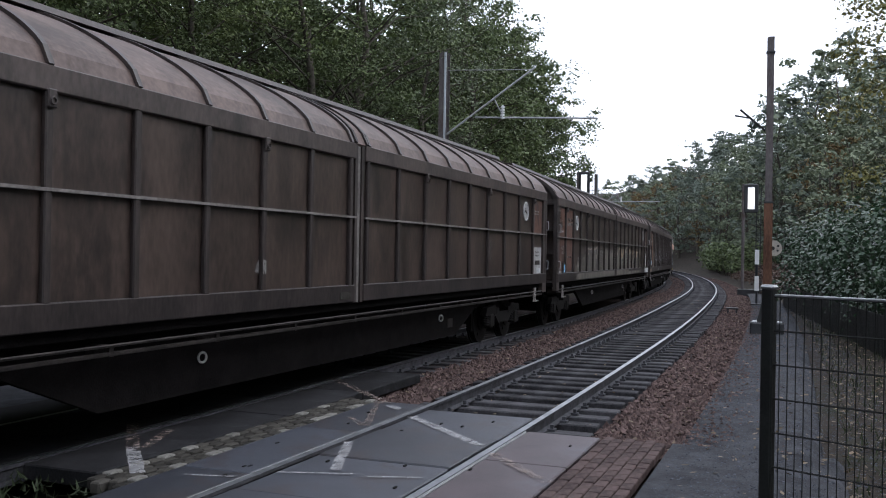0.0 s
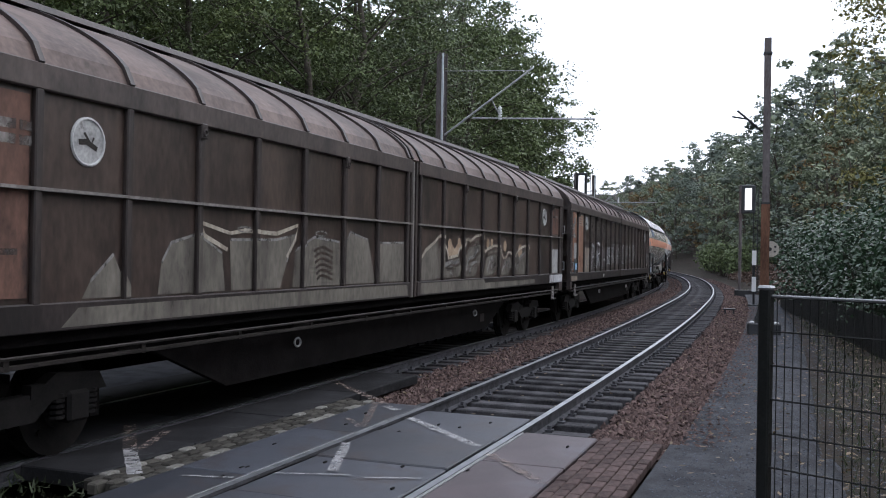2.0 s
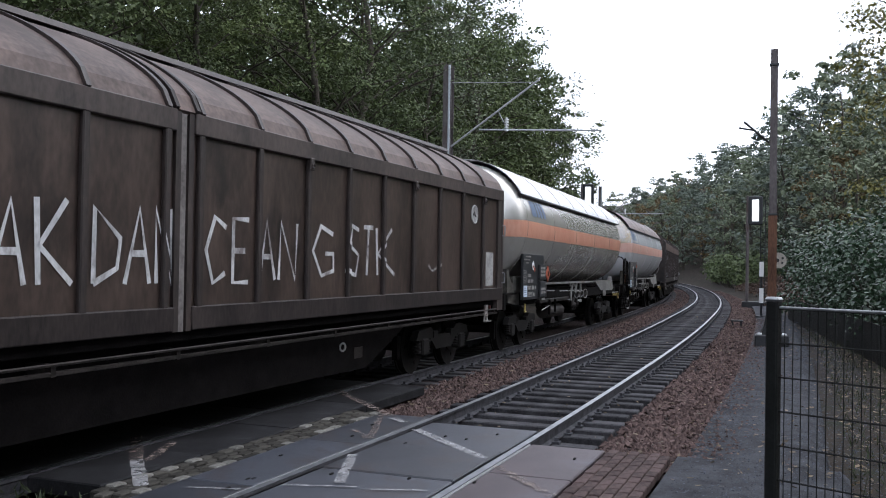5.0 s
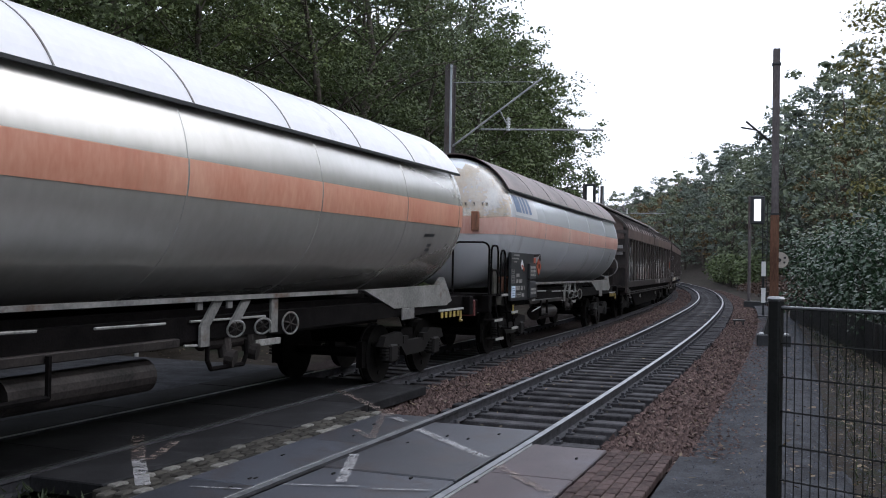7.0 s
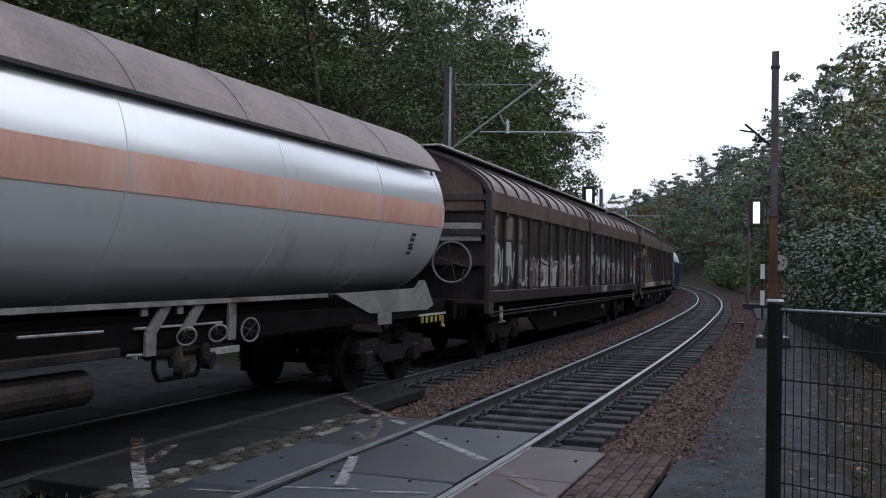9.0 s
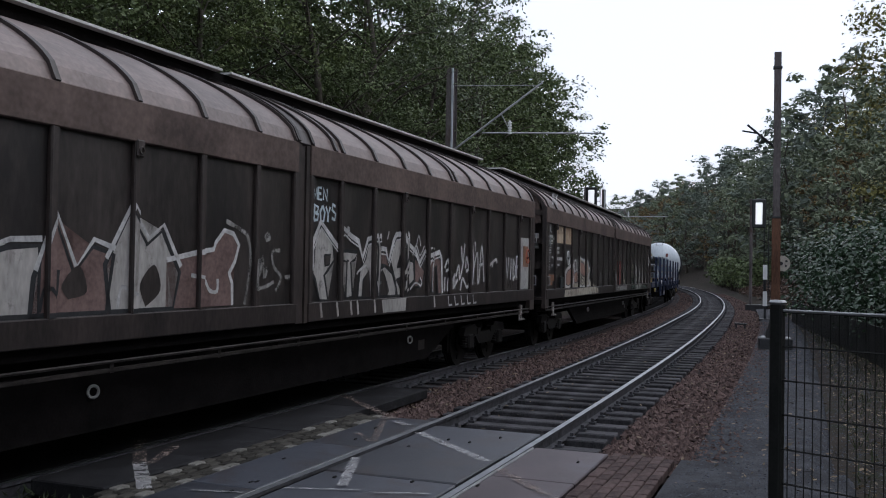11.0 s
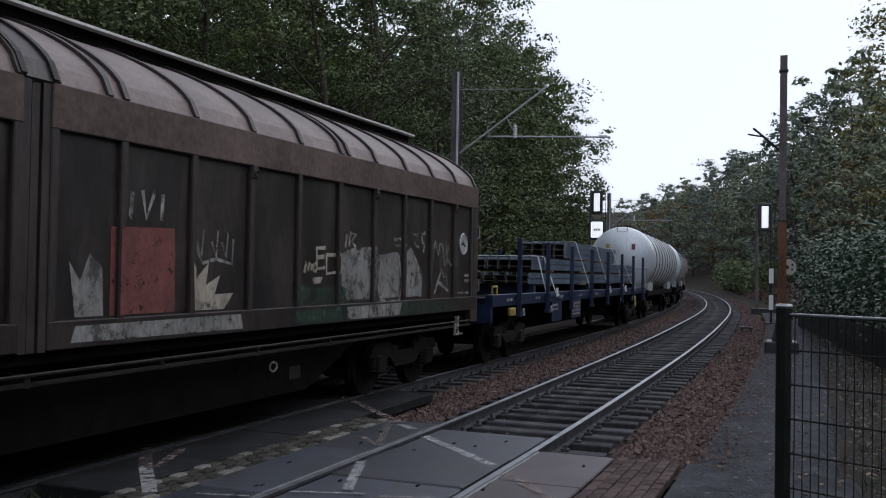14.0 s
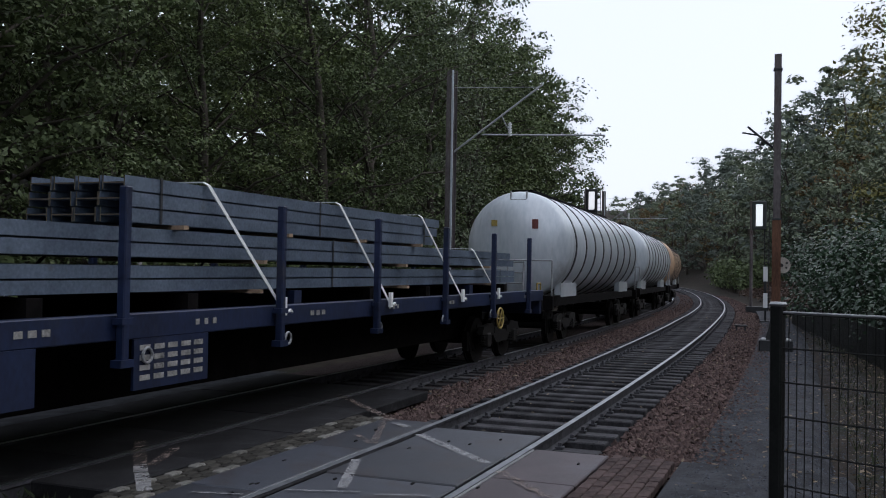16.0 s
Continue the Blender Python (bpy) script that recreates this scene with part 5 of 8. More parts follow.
        box(bm, foot.x - 0.05, foot.x + 0.03, foot.y - 0.05, foot.y - 0.01, 1.34, 1.56)
        pipe(bm, [(foot.x, foot.y - 0.02, 1.36), (foot.x + 0.14, foot.y - 0.03, 1.40), (foot.x + 0.20, foot.y - 0.02, 1.37)], 0.018)
        bmesh.ops.recalc_face_normals(bm, faces=bm.faces)
        part("lashing_strap", bm, M["glow_white"], v, "white webbing lashing strap")
    make_buffers(v, half + 0.6, half)
    return v


def i_beam(x0, x1, y, z, w, h, t=0.014):
    """A rolled beam lying on its side: two upright flanges and a level web."""
    p, q = w / 2, t / 2
    prof = [(-p, 0), (-p + t, 0), (-p + t, h / 2 - q), (p - t, h / 2 - q), (p - t, 0), (p, 0), (p, h), (p - t, h), (p - t, h / 2 + q), (-p + t, h / 2 + q), (-p + t, h), (-p, h)]
    bm = extrude(bmesh.new(), [(y + a, z + b) for a, b in prof], x0, x1)
    for f in bm.faces:
        f.material_index = 1 if len(f.verts) > 4 else 0
    return finish("beam", bm, (M["beam"], M["beam_end"]))


BUNDLES = []


def make_bundle(x0, x1, y0, y1, z, rows, cols, h):
    b = thing("beam_bundle", "strapped bundle of dark blue-grey rolled steel beams", "steel beams", "beam bundles on the flat wagon")
    w = (y1 - y0) / cols
    rnd = random.Random(int(x0 * 10 + z * 100))
    for j in range(rows):
        for i in range(cols):
            part("beam", i_beam(x0 + rnd.uniform(-0.03, 0.03), x1 + rnd.uniform(-0.2, 0.2), y0 + (i + 0.5) * w, z + j * h + 0.004 * j, w - 0.02, h - 0.014), None, b)
    top = z + rows * h + 0.004 * rows
    for k in range(3):
        x = x0 + (x1 - x0) * (0.07, 0.48, 0.93)[k]
        bm = bmesh.new()
        box(bm, x - 0.018, x + 0.018, y0 - 0.004, y0, z, top)
        box(bm, x - 0.018, x + 0.018, y1, y1 + 0.004, z, top)
        box(bm, x - 0.018, x + 0.018, y0, y1, top, top + 0.003)
        part("steel_strap", bm, M["black"], b)
    for k in range(4):
        x = x0 + (x1 - x0) * (0.1 + 0.26 * k)
        part("batten", boxed(x - 0.04, x + 0.04, y0 - (0.13 if y0 < -1 else 0.0), y1, z - 0.045, z - 0.001), M["wood"], b, "softwood batten under the bundle")
    BUNDLES.append(b)
    return b


def load_beams():
    for y0, y1 in ((-1.12, -0.02), (0.02, 1.12)):
        make_bundle(-7.33, 9.4, y0, y1, 1.65, 2, 4, 0.135)
        make_bundle(-7.04, 9.1, y0, y1, 1.995, 2, 4, 0.148)
    for y0, y1 in ((-1.12, -0.54), (-0.52, 0.06)):
        make_bundle(-3.58, 4.55, y0, y1, 2.33, 3, 2, 0.152)


# ---- trees and shrubs ----
def leaf_cloud(rnd, centres, radii, counts, size, droop=0.0, lift=0.55, flutter=0.42):
    """Leaf quads on the upper shells of flattened sprays, mostly facing up and outwards."""
    vs, fs = [], []
    for c, r, n in zip(centres, radii, counts):
        d = rnd.normal(size=(n, 3))
        d[:, 2] = np.abs(d[:, 2]) * 1.1 - 0.45
        d /= np.linalg.norm(d, axis=1)[:, None] + 1e-9
        rad = rnd.random(n) ** 0.38
        p = c + d * rad[:, None] * r * (1 + 0.22 * rnd.normal(size=(n, 1)) * rad[:, None])
        p[:, 2] -= droop * rnd.random(n) ** 2
        up = d * 0.55 + np.array((0, 0, lift)) + rnd.normal(size=(n, 3)) * flutter
        up /= np.linalg.norm(up, axis=1)[:, None] + 1e-9
        u = np.cross(up, rnd.normal(size=(n, 3)))
        u /= np.linalg.norm(u, axis=1)[:, None] + 1e-9
        w = np.cross(up, u)
        k = size * rnd.uniform(0.6, 1.3, size=(n, 1))
        q = np.stack([p - u * k, p + w * k * 0.62, p + u * k, p - w * k * 0.62], 1)
        base = len(vs)
        vs.extend(q.reshape(-1, 3).tolist())
        fs.extend([(base + 4 * i, base + 4 * i + 1, base + 4 * i + 2, base + 4 * i + 3) for i in range(n)])
    return vs, fs


def tree_meshes(seed, height, spread, leaves, size, low=0.25, leaf="leaf", bark="bark", droop=0.0, clumps=34, sprays=5):
    """A tapered trunk with limbs; each limb ends in several separate flat sprays of leaves."""
    rnd = np.random.default_rng(seed)
    bm = bmesh.new()
    r0 = height * 0.016
    spine = [Vector((0, 0, -0.4))]
    for k in range(1, 7):
        spine.append(Vector((rnd.normal() * 0.02 * height * k / 6, rnd.normal() * 0.02 * height * k / 6, height * 0.82 * k / 6)))
    for k in range(6):
        rod(bm, spine[k], spine[k + 1], r0 * (1 - k / 7), 8, r0 * (1 - (k + 1) / 7), False)
    centres, radii, counts = [], [], []
    for i in range(clumps):
        u = i / (clumps - 1)
        z = height * (low + (0.98 - low) * u)
        k = min(5, int(z / (height * 0.82) * 6))
        root = spine[k] * 0.6 + spine[min(6, k + 1)] * 0.4
        a = i * 2.399 + rnd.normal() * 0.4
        shape = math.sin(math.pi * min(1, 0.18 + 0.80 * u)) ** 0.7
        reach = spread * shape * rnd.uniform(0.45, 1.08)
        tip = Vector((root.x + math.cos(a) * reach, root.y + math.sin(a) * reach, z + rnd.normal() * 0.02 * height))
        zs = max(height * low * 0.7, z - reach * 0.55)
        zk = max(0.0, min(5.999, zs / (height * 0.82) * 6))
        start = spine[int(zk)].lerp(spine[int(zk) + 1], zk - int(zk)) if zk >= 1 else spine[1] * zk + Vector((0, 0, 0))
        mid = (start + tip) / 2 + Vector((0, 0, reach * 0.12))
        rod(bm, start, mid, r0 * 0.34 * (1.1 - u), 5, r0 * 0.22 * (1.1 - u), False)
        rod(bm, mid, tip, r0 * 0.22 * (1.1 - u), 5, r0 * 0.06, False)
        big = spread * rnd.uniform(0.26, 0.44) * (0.6 + 0.4 * shape)
        for j in range(sprays):
            o = rnd.normal(size=3) * big * np.array((0.55, 0.55, 0.42))
            along = mid.lerp(tip, rnd.uniform(0.35, 1.0))
            c = np.array(along) + o
            if j % 2 == 0 and leaves > 8000:
                rod(bm, along, Vector(c), r0 * 0.06, 3, r0 * 0.02, False)
            cr = big * rnd.uniform(0.34, 0.62)
            centres.append(c)
            radii.append(np.array((cr, cr, cr * rnd.uniform(0.58, 0.88))))
            counts.append(max(6, int(leaves / clumps / sprays * rnd.uniform(0.6, 1.4))))
    trunk = finish("trunk", bm, M[bark], True)
    vs, fs = leaf_cloud(rnd, centres, radii, counts, size, droop, flutter=0.24 if leaf == "leaf_hazed" else 0.42)
    crown = bpy.data.meshes.new("crown")
    crown.from_pydata(vs, [], fs)
    crown.materials.append(M[leaf])
    return trunk, crown


def make_tree(meshes, label, at, group="trees of the wood", name="tree"):
    t = thing(name, label, "tree", group, at=at)
    part("trunk", meshes[0], None, t)
    part("crown", meshes[1], None, t)
    return t


def stand(x, y, turn, size, lean=0.0):
    return pose(x, y, ground_z(x, y), lean, 0, turn) @ Matrix.Scale(size, 4)


KINDS = {
    "oak": (tree_meshes(11, 15, 4.6, 11500, 0.095, 0.12, "leaf"), "broad green oak with dense leaves"),
    "oak_b": (tree_meshes(12, 16, 4.2, 11500, 0.095, 0.12, "leaf_dark"), "tall dark green beech with dense leaves"),
    "oak_near": (tree_meshes(24, 15, 4.6, 27000, 0.060, 0.12, "leaf"), "broad green oak at the edge of the road"),
    "beech_near": (tree_meshes(25, 16, 4.4, 27000, 0.060, 0.10, "leaf_dark"), "dark green beech at the edge of the road"),
    "willow": (tree_meshes(13, 17, 4.4, 14000, 0.092, 0.16, "leaf_pale", "bark", 1.6), "grey-green willow with drooping leaves"),
    "birch": (tree_meshes(14, 15, 3.0, 9000, 0.09, 0.28, "leaf", "birch", 0.8), "slender birch with a pale trunk"),
    "autumn": (tree_meshes(15, 14, 4.2, 24000, 0.062, 0.14, "leaf_turning"), "tree with yellowing autumn leaves"),
    "second": (tree_meshes(20, 15.5, 4.6, 5200, 0.14, 0.1, "leaf_dark", "bark", 0.0, 32, 4), "dark green tree behind the front row of the wood"),
    "back": (tree_meshes(19, 15, 4.8, 2000, 0.31, 0.1, "leaf_dark", "bark", 0.0, 24), "dark green tree for the deep wood and the added unseen ring"),
    "mid": (tree_meshes(22, 14, 4.6, 9000, 0.105, 0.1, "leaf_hazed", "bark", 0.0, 34), "grey-green tree on the slope beside the path"),
    "far_back": (tree_meshes(23, 14, 4.8, 1700, 0.24, 0.1, "leaf_hazed", "bark", 0.0, 24, 4), "green tree high on the hillside, haze tinted into its leaves"),
    "far": (tree_meshes(16, 14, 4.6, 3000, 0.18, 0.1, "leaf_hazed", "bark", 0.0, 24, 4), "green tree of the far hillside, haze tinted into its leaves"),
    "far_b": (tree_meshes(17, 13, 4.4, 3000, 0.18, 0.1, "leaf_pale", "bark", 0.0, 24, 4), "pale green tree of the far hillside"),
    "far_c": (tree_meshes(18, 12, 4.2, 3000, 0.18, 0.1, "leaf_autumn", "bark", 0.0, 24, 4), "rust-coloured tree of the far hillside"),
}


def plant(kind, s, lat, turn, size):
    p = on_line(s, lat)
    return make_tree(KINDS[kind][0], KINDS[kind][1], stand(p.x, p.y, turn, size))


def make_woods():
    rnd = random.Random(21)
    # the wood behind the train
    for row, (lat, gap) in enumerate(((-12.5, 4.6), (-17, 4.8), (-23, 5.5), (-31, 7.0))):
        s = -22 + row * 1.7
        while s < 74 - row * 2:
            kind = rnd.choice(("oak", "oak_b", "oak", "oak_b", "willow") if s > 16 else ("oak", "oak_b", "oak", "oak_b", "birch"))
            if row > 1 or s < -1:
                kind = "back"
            elif row == 1:
                kind = "second"
            elif s < 27:
                kind = rnd.choice(("oak_near", "beech_near"))
            plant(kind, s + rnd.uniform(-1, 1), lat - (2.2 if row == 0 and 44 < s < 62 else 0) + rnd.uniform(-1.5, 1.2), rnd.uniform(0, 360), rnd.uniform(0.85, 1.2))
            s += gap
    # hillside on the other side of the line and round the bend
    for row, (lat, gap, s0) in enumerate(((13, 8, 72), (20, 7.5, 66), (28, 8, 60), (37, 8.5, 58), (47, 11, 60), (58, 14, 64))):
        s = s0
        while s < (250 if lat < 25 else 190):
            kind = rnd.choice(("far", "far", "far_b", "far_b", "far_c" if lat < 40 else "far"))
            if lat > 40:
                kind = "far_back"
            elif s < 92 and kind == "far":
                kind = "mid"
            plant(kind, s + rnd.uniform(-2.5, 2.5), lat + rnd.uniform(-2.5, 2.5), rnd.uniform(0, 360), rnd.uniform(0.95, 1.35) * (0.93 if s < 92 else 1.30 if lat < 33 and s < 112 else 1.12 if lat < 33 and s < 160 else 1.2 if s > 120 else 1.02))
            s += gap
    # unseen trees added beside and behind the camera to hold back sky light
    for lat, gap, s0, s1 in ((26, 6.5, -44, 10), (34, 7.5, -44, 40), (9, 5, -52, -36), (-1.8, 5, -56, -38), (-10, 5, -50, -14)):
        s = s0
        while s < s1:
            plant("back", s + rnd.uniform(-1, 1), lat + rnd.uniform(-1, 1), rnd.uniform(0, 360), rnd.uniform(1.05, 1.35))
            s += gap
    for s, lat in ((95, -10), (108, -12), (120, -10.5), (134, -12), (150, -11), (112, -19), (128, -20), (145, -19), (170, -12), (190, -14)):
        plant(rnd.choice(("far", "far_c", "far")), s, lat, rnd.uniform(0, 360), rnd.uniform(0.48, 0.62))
    # a dense edge where the wood meets the line
    for s, lat, size in ((46, -13.5, 1.0), (51, -14.5, 1.05), (56, -13, 1.0), (61, -14.5, 1.0), (65, -13, 1.0), (69, -14, 1.05), (73, -13.5, 0.98), (60, -19, 1.1), (67, -20, 1.1), (74, -21, 1.0)):
        plant("second", s, lat, rnd.uniform(0, 360), size)
    for s, lat, size in ((70, -10.6, 0.38), (74, -10.4, 0.40), (77.5, -11, 0.36), (64, -10.8, 0.5), (79, -15, 0.55)):
        plant("second", s, lat, rnd.uniform(0, 360), size)
    # near trees over the path
    make_tree(KINDS["autumn"][0], KINDS["autumn"][1], stand(19.0, 30.9, 75, 1.3))
    make_tree(KINDS["autumn"][0], KINDS["autumn"][1], stand(22.0, 34.0, 40, 1.1))
    plant("oak", 30, 15.5, 120, 1.0)
    plant("oak_b", 42, 17, 200, 1.0)
    plant("autumn", 50, 13, 300, 0.8)


make_woods()


def shrub_mesh(seed, w, h, leaves, size, leaf):
    rnd = np.random.default_rng(seed)
    bm = bmesh.new()
    centres, radii, counts = [], [], []
    for i in range(14):
        a, d = rnd.uniform(0, 6.28), w * rnd.random() ** 0.5 * 0.8
        tip = (math.cos(a) * d, math.sin(a) * d, h * rnd.uniform(0.3, 0.95))
        rod(bm, (tip[0] * 0.2, tip[1] * 0.2, -0.1), tip, 0.025, 5, 0.008, False)
        centres.append(np.array(tip))
        radii.append(np.array((w * 0.42, w * 0.42, h * 0.3)))
        counts.append(leaves // 14)
    vs, fs = leaf_cloud(rnd, centres, radii, counts, size)
    crown = bpy.data.meshes.new("foliage")
    crown.from_pydata(vs, [], fs)
    crown.materials.append(M[leaf])
    return finish("stem", bm, M["bark"]), crown


SHRUBS = [shrub_mesh(31, 1.9, 3.0, 3600, 0.066, "leaf_shrub"), shrub_mesh(32, 2.1, 2.6, 3600, 0.066, "leaf_shrub"), shrub_mesh(33, 2.2, 3.2, 1000, 0.17, "leaf_dark"), shrub_mesh(34, 2.2, 1.1, 1500, 0.10, "bracken")]


def make_shrub(k, x, y, turn, size, label):
    t = thing("shrub", label, "shrub", "shrubs along the railway", at=stand(x, y, turn, size))
    part("stem", SHRUBS[k][0], None, t)
    part("foliage", SHRUBS[k][1], None, t)


def make_shrubs():
    rnd = random.Random(9)
    for i in range(9):
        u = i / 8
        make_shrub(i % 2, 10.6 + 6.0 * u + rnd.uniform(-0.3, 0.3), 19 + 21 * u, rnd.uniform(0, 360), rnd.uniform(0.95, 1.15), "glossy green laurel shrub behind a dark fence")
        make_shrub((i + 1) % 2, 13.2 + 6.5 * u, 20 + 22 * u, rnd.uniform(0, 360), rnd.uniform(1.2, 1.5), "glossy green laurel shrub behind a dark fence")
    for i in range(36):
        p = on_line(46 + i * 2.6, 5.8 + rnd.uniform(-0.6, 4.5))
        if i < 20:
            make_shrub(3, p.x, p.y, rnd.uniform(0, 360), rnd.uniform(0.8, 1.2), "low rust-brown bracken on the bank")
        else:
            make_shrub(2, p.x, p.y, rnd.uniform(0, 360), rnd.uniform(0.8, 1.2), "dark green bush beside the bend")
    for i in range(30):
        p = on_line(-14 + i * 3.2, -10.3 + rnd.uniform(-1.2, 0.8))
        make_shrub(2, p.x, p.y, rnd.uniform(0, 360), rnd.uniform(0.5, 0.95), "low dark undergrowth at the edge of the wood")


make_shrubs()


# ---- masts, signals, signs, fences ----
def h_beam(bm, x, y, z0, z1, w=0.22, t=0.02):
    a, b, c = w / 2, w / 2 - t, t / 2
    ring_pts = [(-a, -a), (a, -a), (a, -b), (c, -b), (c, b), (a, b), (a, a), (-a, a), (-a, b), (-c, b), (-c, -b), (-a, -b)]
    low = [bm.verts.new((x + p, y + q, z0)) for p, q in ring_pts]
    high = [bm.verts.new((x + p, y + q, z1)) for p, q in ring_pts]
    for i in range(12):
        bm.faces.new((low[i], low[(i + 1) % 12], high[(i + 1) % 12], high[i]))
    bm.faces.new(high)
    bmesh.ops.recalc_face_normals(bm, faces=bm.faces)
    return bm


def make_mast(s, lat, height, label, arm=True):
    p = on_line(s, lat)
    m = thing("catenary_mast", label, "mast", at=Matrix.Translation((p.x, p.y, p.z - 0.4)) @ Matrix.Rotation(-heading(s), 4, 'Z'))
    part("column", h_beam(bmesh.new(), 0, 0, 0, height + 0.4, 0.29, 0.022), M["pole_grey"], m)
    # Added pale strip paints the sky reflection on the column's flange.
    part("cable_cover", boxed(0.045, 0.115, -0.19, -0.146, 0.2, height + 0.36, bevel=0.008), M["tank_silver"], m, "bright strip added for the sky-lit flange of the column")
    if arm:
        k = height / 8.65
        turn = Matrix.Rotation(heading(s), 4, 'Z')
        for nm, a, b, r in (("stay_tube", (0.1, 0, 5.88), (3.05, 0, 8.2), 0.035), ("steady_tube", (1.05, 0, 6.47), (5.2, 0, 6.52), 0.03), ("tie_wire", (0.1, 0, 8.05), (2.95, 0, 8.12), 0.012), ("strut", (1.7, 0, 7.1), (2.0, 0, 6.5), 0.02)):
            bm = bmesh.new()
            rod(bm, Vector(a) * k + Vector((0, 0, 0.4)), Vector(b) * k + Vector((0, 0, 0.4)), r, 8)
            part(nm, bm, M["galv"], m, at=turn)
        bm = bmesh.new()
        for j in range(5):
            rod(bm, (1.98, 0, 6.85 * k + j * 0.09), (1.98, 0, 6.90 * k + j * 0.09), 0.07, 10)
        rod(bm, (1.98, 0, 6.84 * k), (1.98, 0, 7.3 * k), 0.03, 8)
        part("insulator", bm, M["white"], m, "pale ribbed insulator", at=turn)
    return m


make_mast(20.9, -7.5, 8.65, "grey steel catenary mast standing before the wood")
make_mast(66, -8.2, 8.4, "grey steel catenary mast farther along the curve")


def make_rusty_pole():
    p = on_line(16.0, 2.93)
    m = thing("steel_column", "rusty brown steel column beside the footpath", "pole", at=Matrix.Translation((p.x, p.y, -0.3)) @ Matrix.Rotation(-0.3, 4, 'Z'))
    part("lower_column", h_beam(bmesh.new(), 0, 0, 0, 3.6, 0.205, 0.022), M["rusty"], m, "rusty lower length")
    part("upper_column", h_beam(bmesh.new(), 0, 0, 3.6, 7.77, 0.17, 0.02), M["pole_grey"], m, "weathered grey upper length")
    bm = bmesh.new()
    rows = [[bm.verts.new((x * w, y * w, z)) for x, y in ((-1, -1), (1, -1), (1, 1), (-1, 1))] for z, w in ((0.50, 0.27), (0.62, 0.235), (0.80, 0.175), (1.02, 0.135))]
    for lower, upper in zip(rows, rows[1:]):
        for k in range(4):
            bm.faces.new((lower[k], lower[(k + 1) % 4], upper[(k + 1) % 4], upper[k]))
    bm.faces.new(rows[-1])
    part("boot", bm, M["fence"], m, "dark flared steel boot")
    base = part("foundation", boxed(-0.40, 0.40, -0.32, 0.32, 0.05, 0.55, bevel=0.03), M["black"], m, "dark foundation block")
    for x in (-0.29, 0.29):
        part("anchor_bolt", boxed(x - 0.055, x + 0.055, -0.27, -0.17, 0.54, 0.595, bevel=0.015), M["white"], base, "pale anchor bolt cap")
    for z in (3.55, 7.35):
        part("collar", boxed(-0.11, 0.11, -0.11, 0.11, z, z + 0.06, bevel=0.01), M["black"], m)
    bm = bmesh.new()
    rod(bm, (-0.1, 0, 5.4), (-0.72, 0, 5.95), 0.03, 6)
    rod(bm, (-0.45, 0, 5.72), (-0.85, 0, 5.80), 0.022, 6)
    part("bracket", bm, M["black"], m)
    bm = bmesh.new()
    rod(bm, (0.15, 0.14, 2.42), (0.15, 0.125, 2.42), 0.20, 28)
    d = part("round_sign", bm, M["sign_beige"], m, "weathered beige round sign with dark dots")
    for x, z, r in ((0.255, 2.48, 0.030), (0.245, 2.36, 0.026), (0.125, 2.42, 0.05)):
        part("sign_dot", rod(bmesh.new(), (x, 0.125, z), (x, 0.12, z), r, 14), M["black"], d)
    return m


make_rusty_pole()


def make_signal(s, lat, top, label, w=0.9, h=1.45, second=False):
    p = on_line(s, lat)
    bw = 0.195 if second else 0.185
    m = thing("railway_signal", label, "signal", "railway signals", at=Matrix.Translation((p.x, p.y, p.z - 0.4)) @ Matrix.Rotation(-0.32, 4, 'Z'))
    bm = bmesh.new()
    rod(bm, (-0.42, 0, 0), (-0.42, 0, top + 0.4), 0.09, 10)
    part("post", bm, M["pole_grey"], m)
    part("signal_head", boxed(-w / 2, w / 2, -0.12, 0.12, top - h + 0.4, top + 0.4, bevel=0.05), M["black"], m)
    part("white_board", boxed(-bw, bw, -0.15, -0.122, top - h + 0.60, top + 0.20, bevel=0.012), M["lit"], m, "brightly lit white rectangular face")
    bm = bmesh.new()
    for x in (0.30, 0.55):
        rod(bm, (x, 0.15, 0.3), (x, 0.15, top + 0.2), 0.025, 6)
    for k in range(int(top / 0.3)):
        rod(bm, (0.30, 0.15, 0.4 + k * 0.3), (0.55, 0.15, 0.4 + k * 0.3), 0.018, 6)
    part("ladder", bm, M["black"], m)
    part("base", boxed(-0.7, 0.7, -0.3, 0.3, 0, 0.55, bevel=0.03), M["black"], m)
    if second:
        z = top + 0.4 - h - 0.35
        part("lower_head", boxed(-0.45, 0.55, -0.12, 0.12, z - 1.35, z, bevel=0.08), M["black"], m)
        f = part("lower_board", boxed(-0.36, 0.40, -0.14, -0.122, z - 1.2, z - 0.15, bevel=0.06), M["lit"], m, "brightly lit board with dark marks")
        for k in range(3):
            part("mark", boxed(-0.18 + k * 0.15, -0.08 + k * 0.15, -0.146, -0.14, z - 0.75, z - 0.60), M["rusty"], f)
    return m


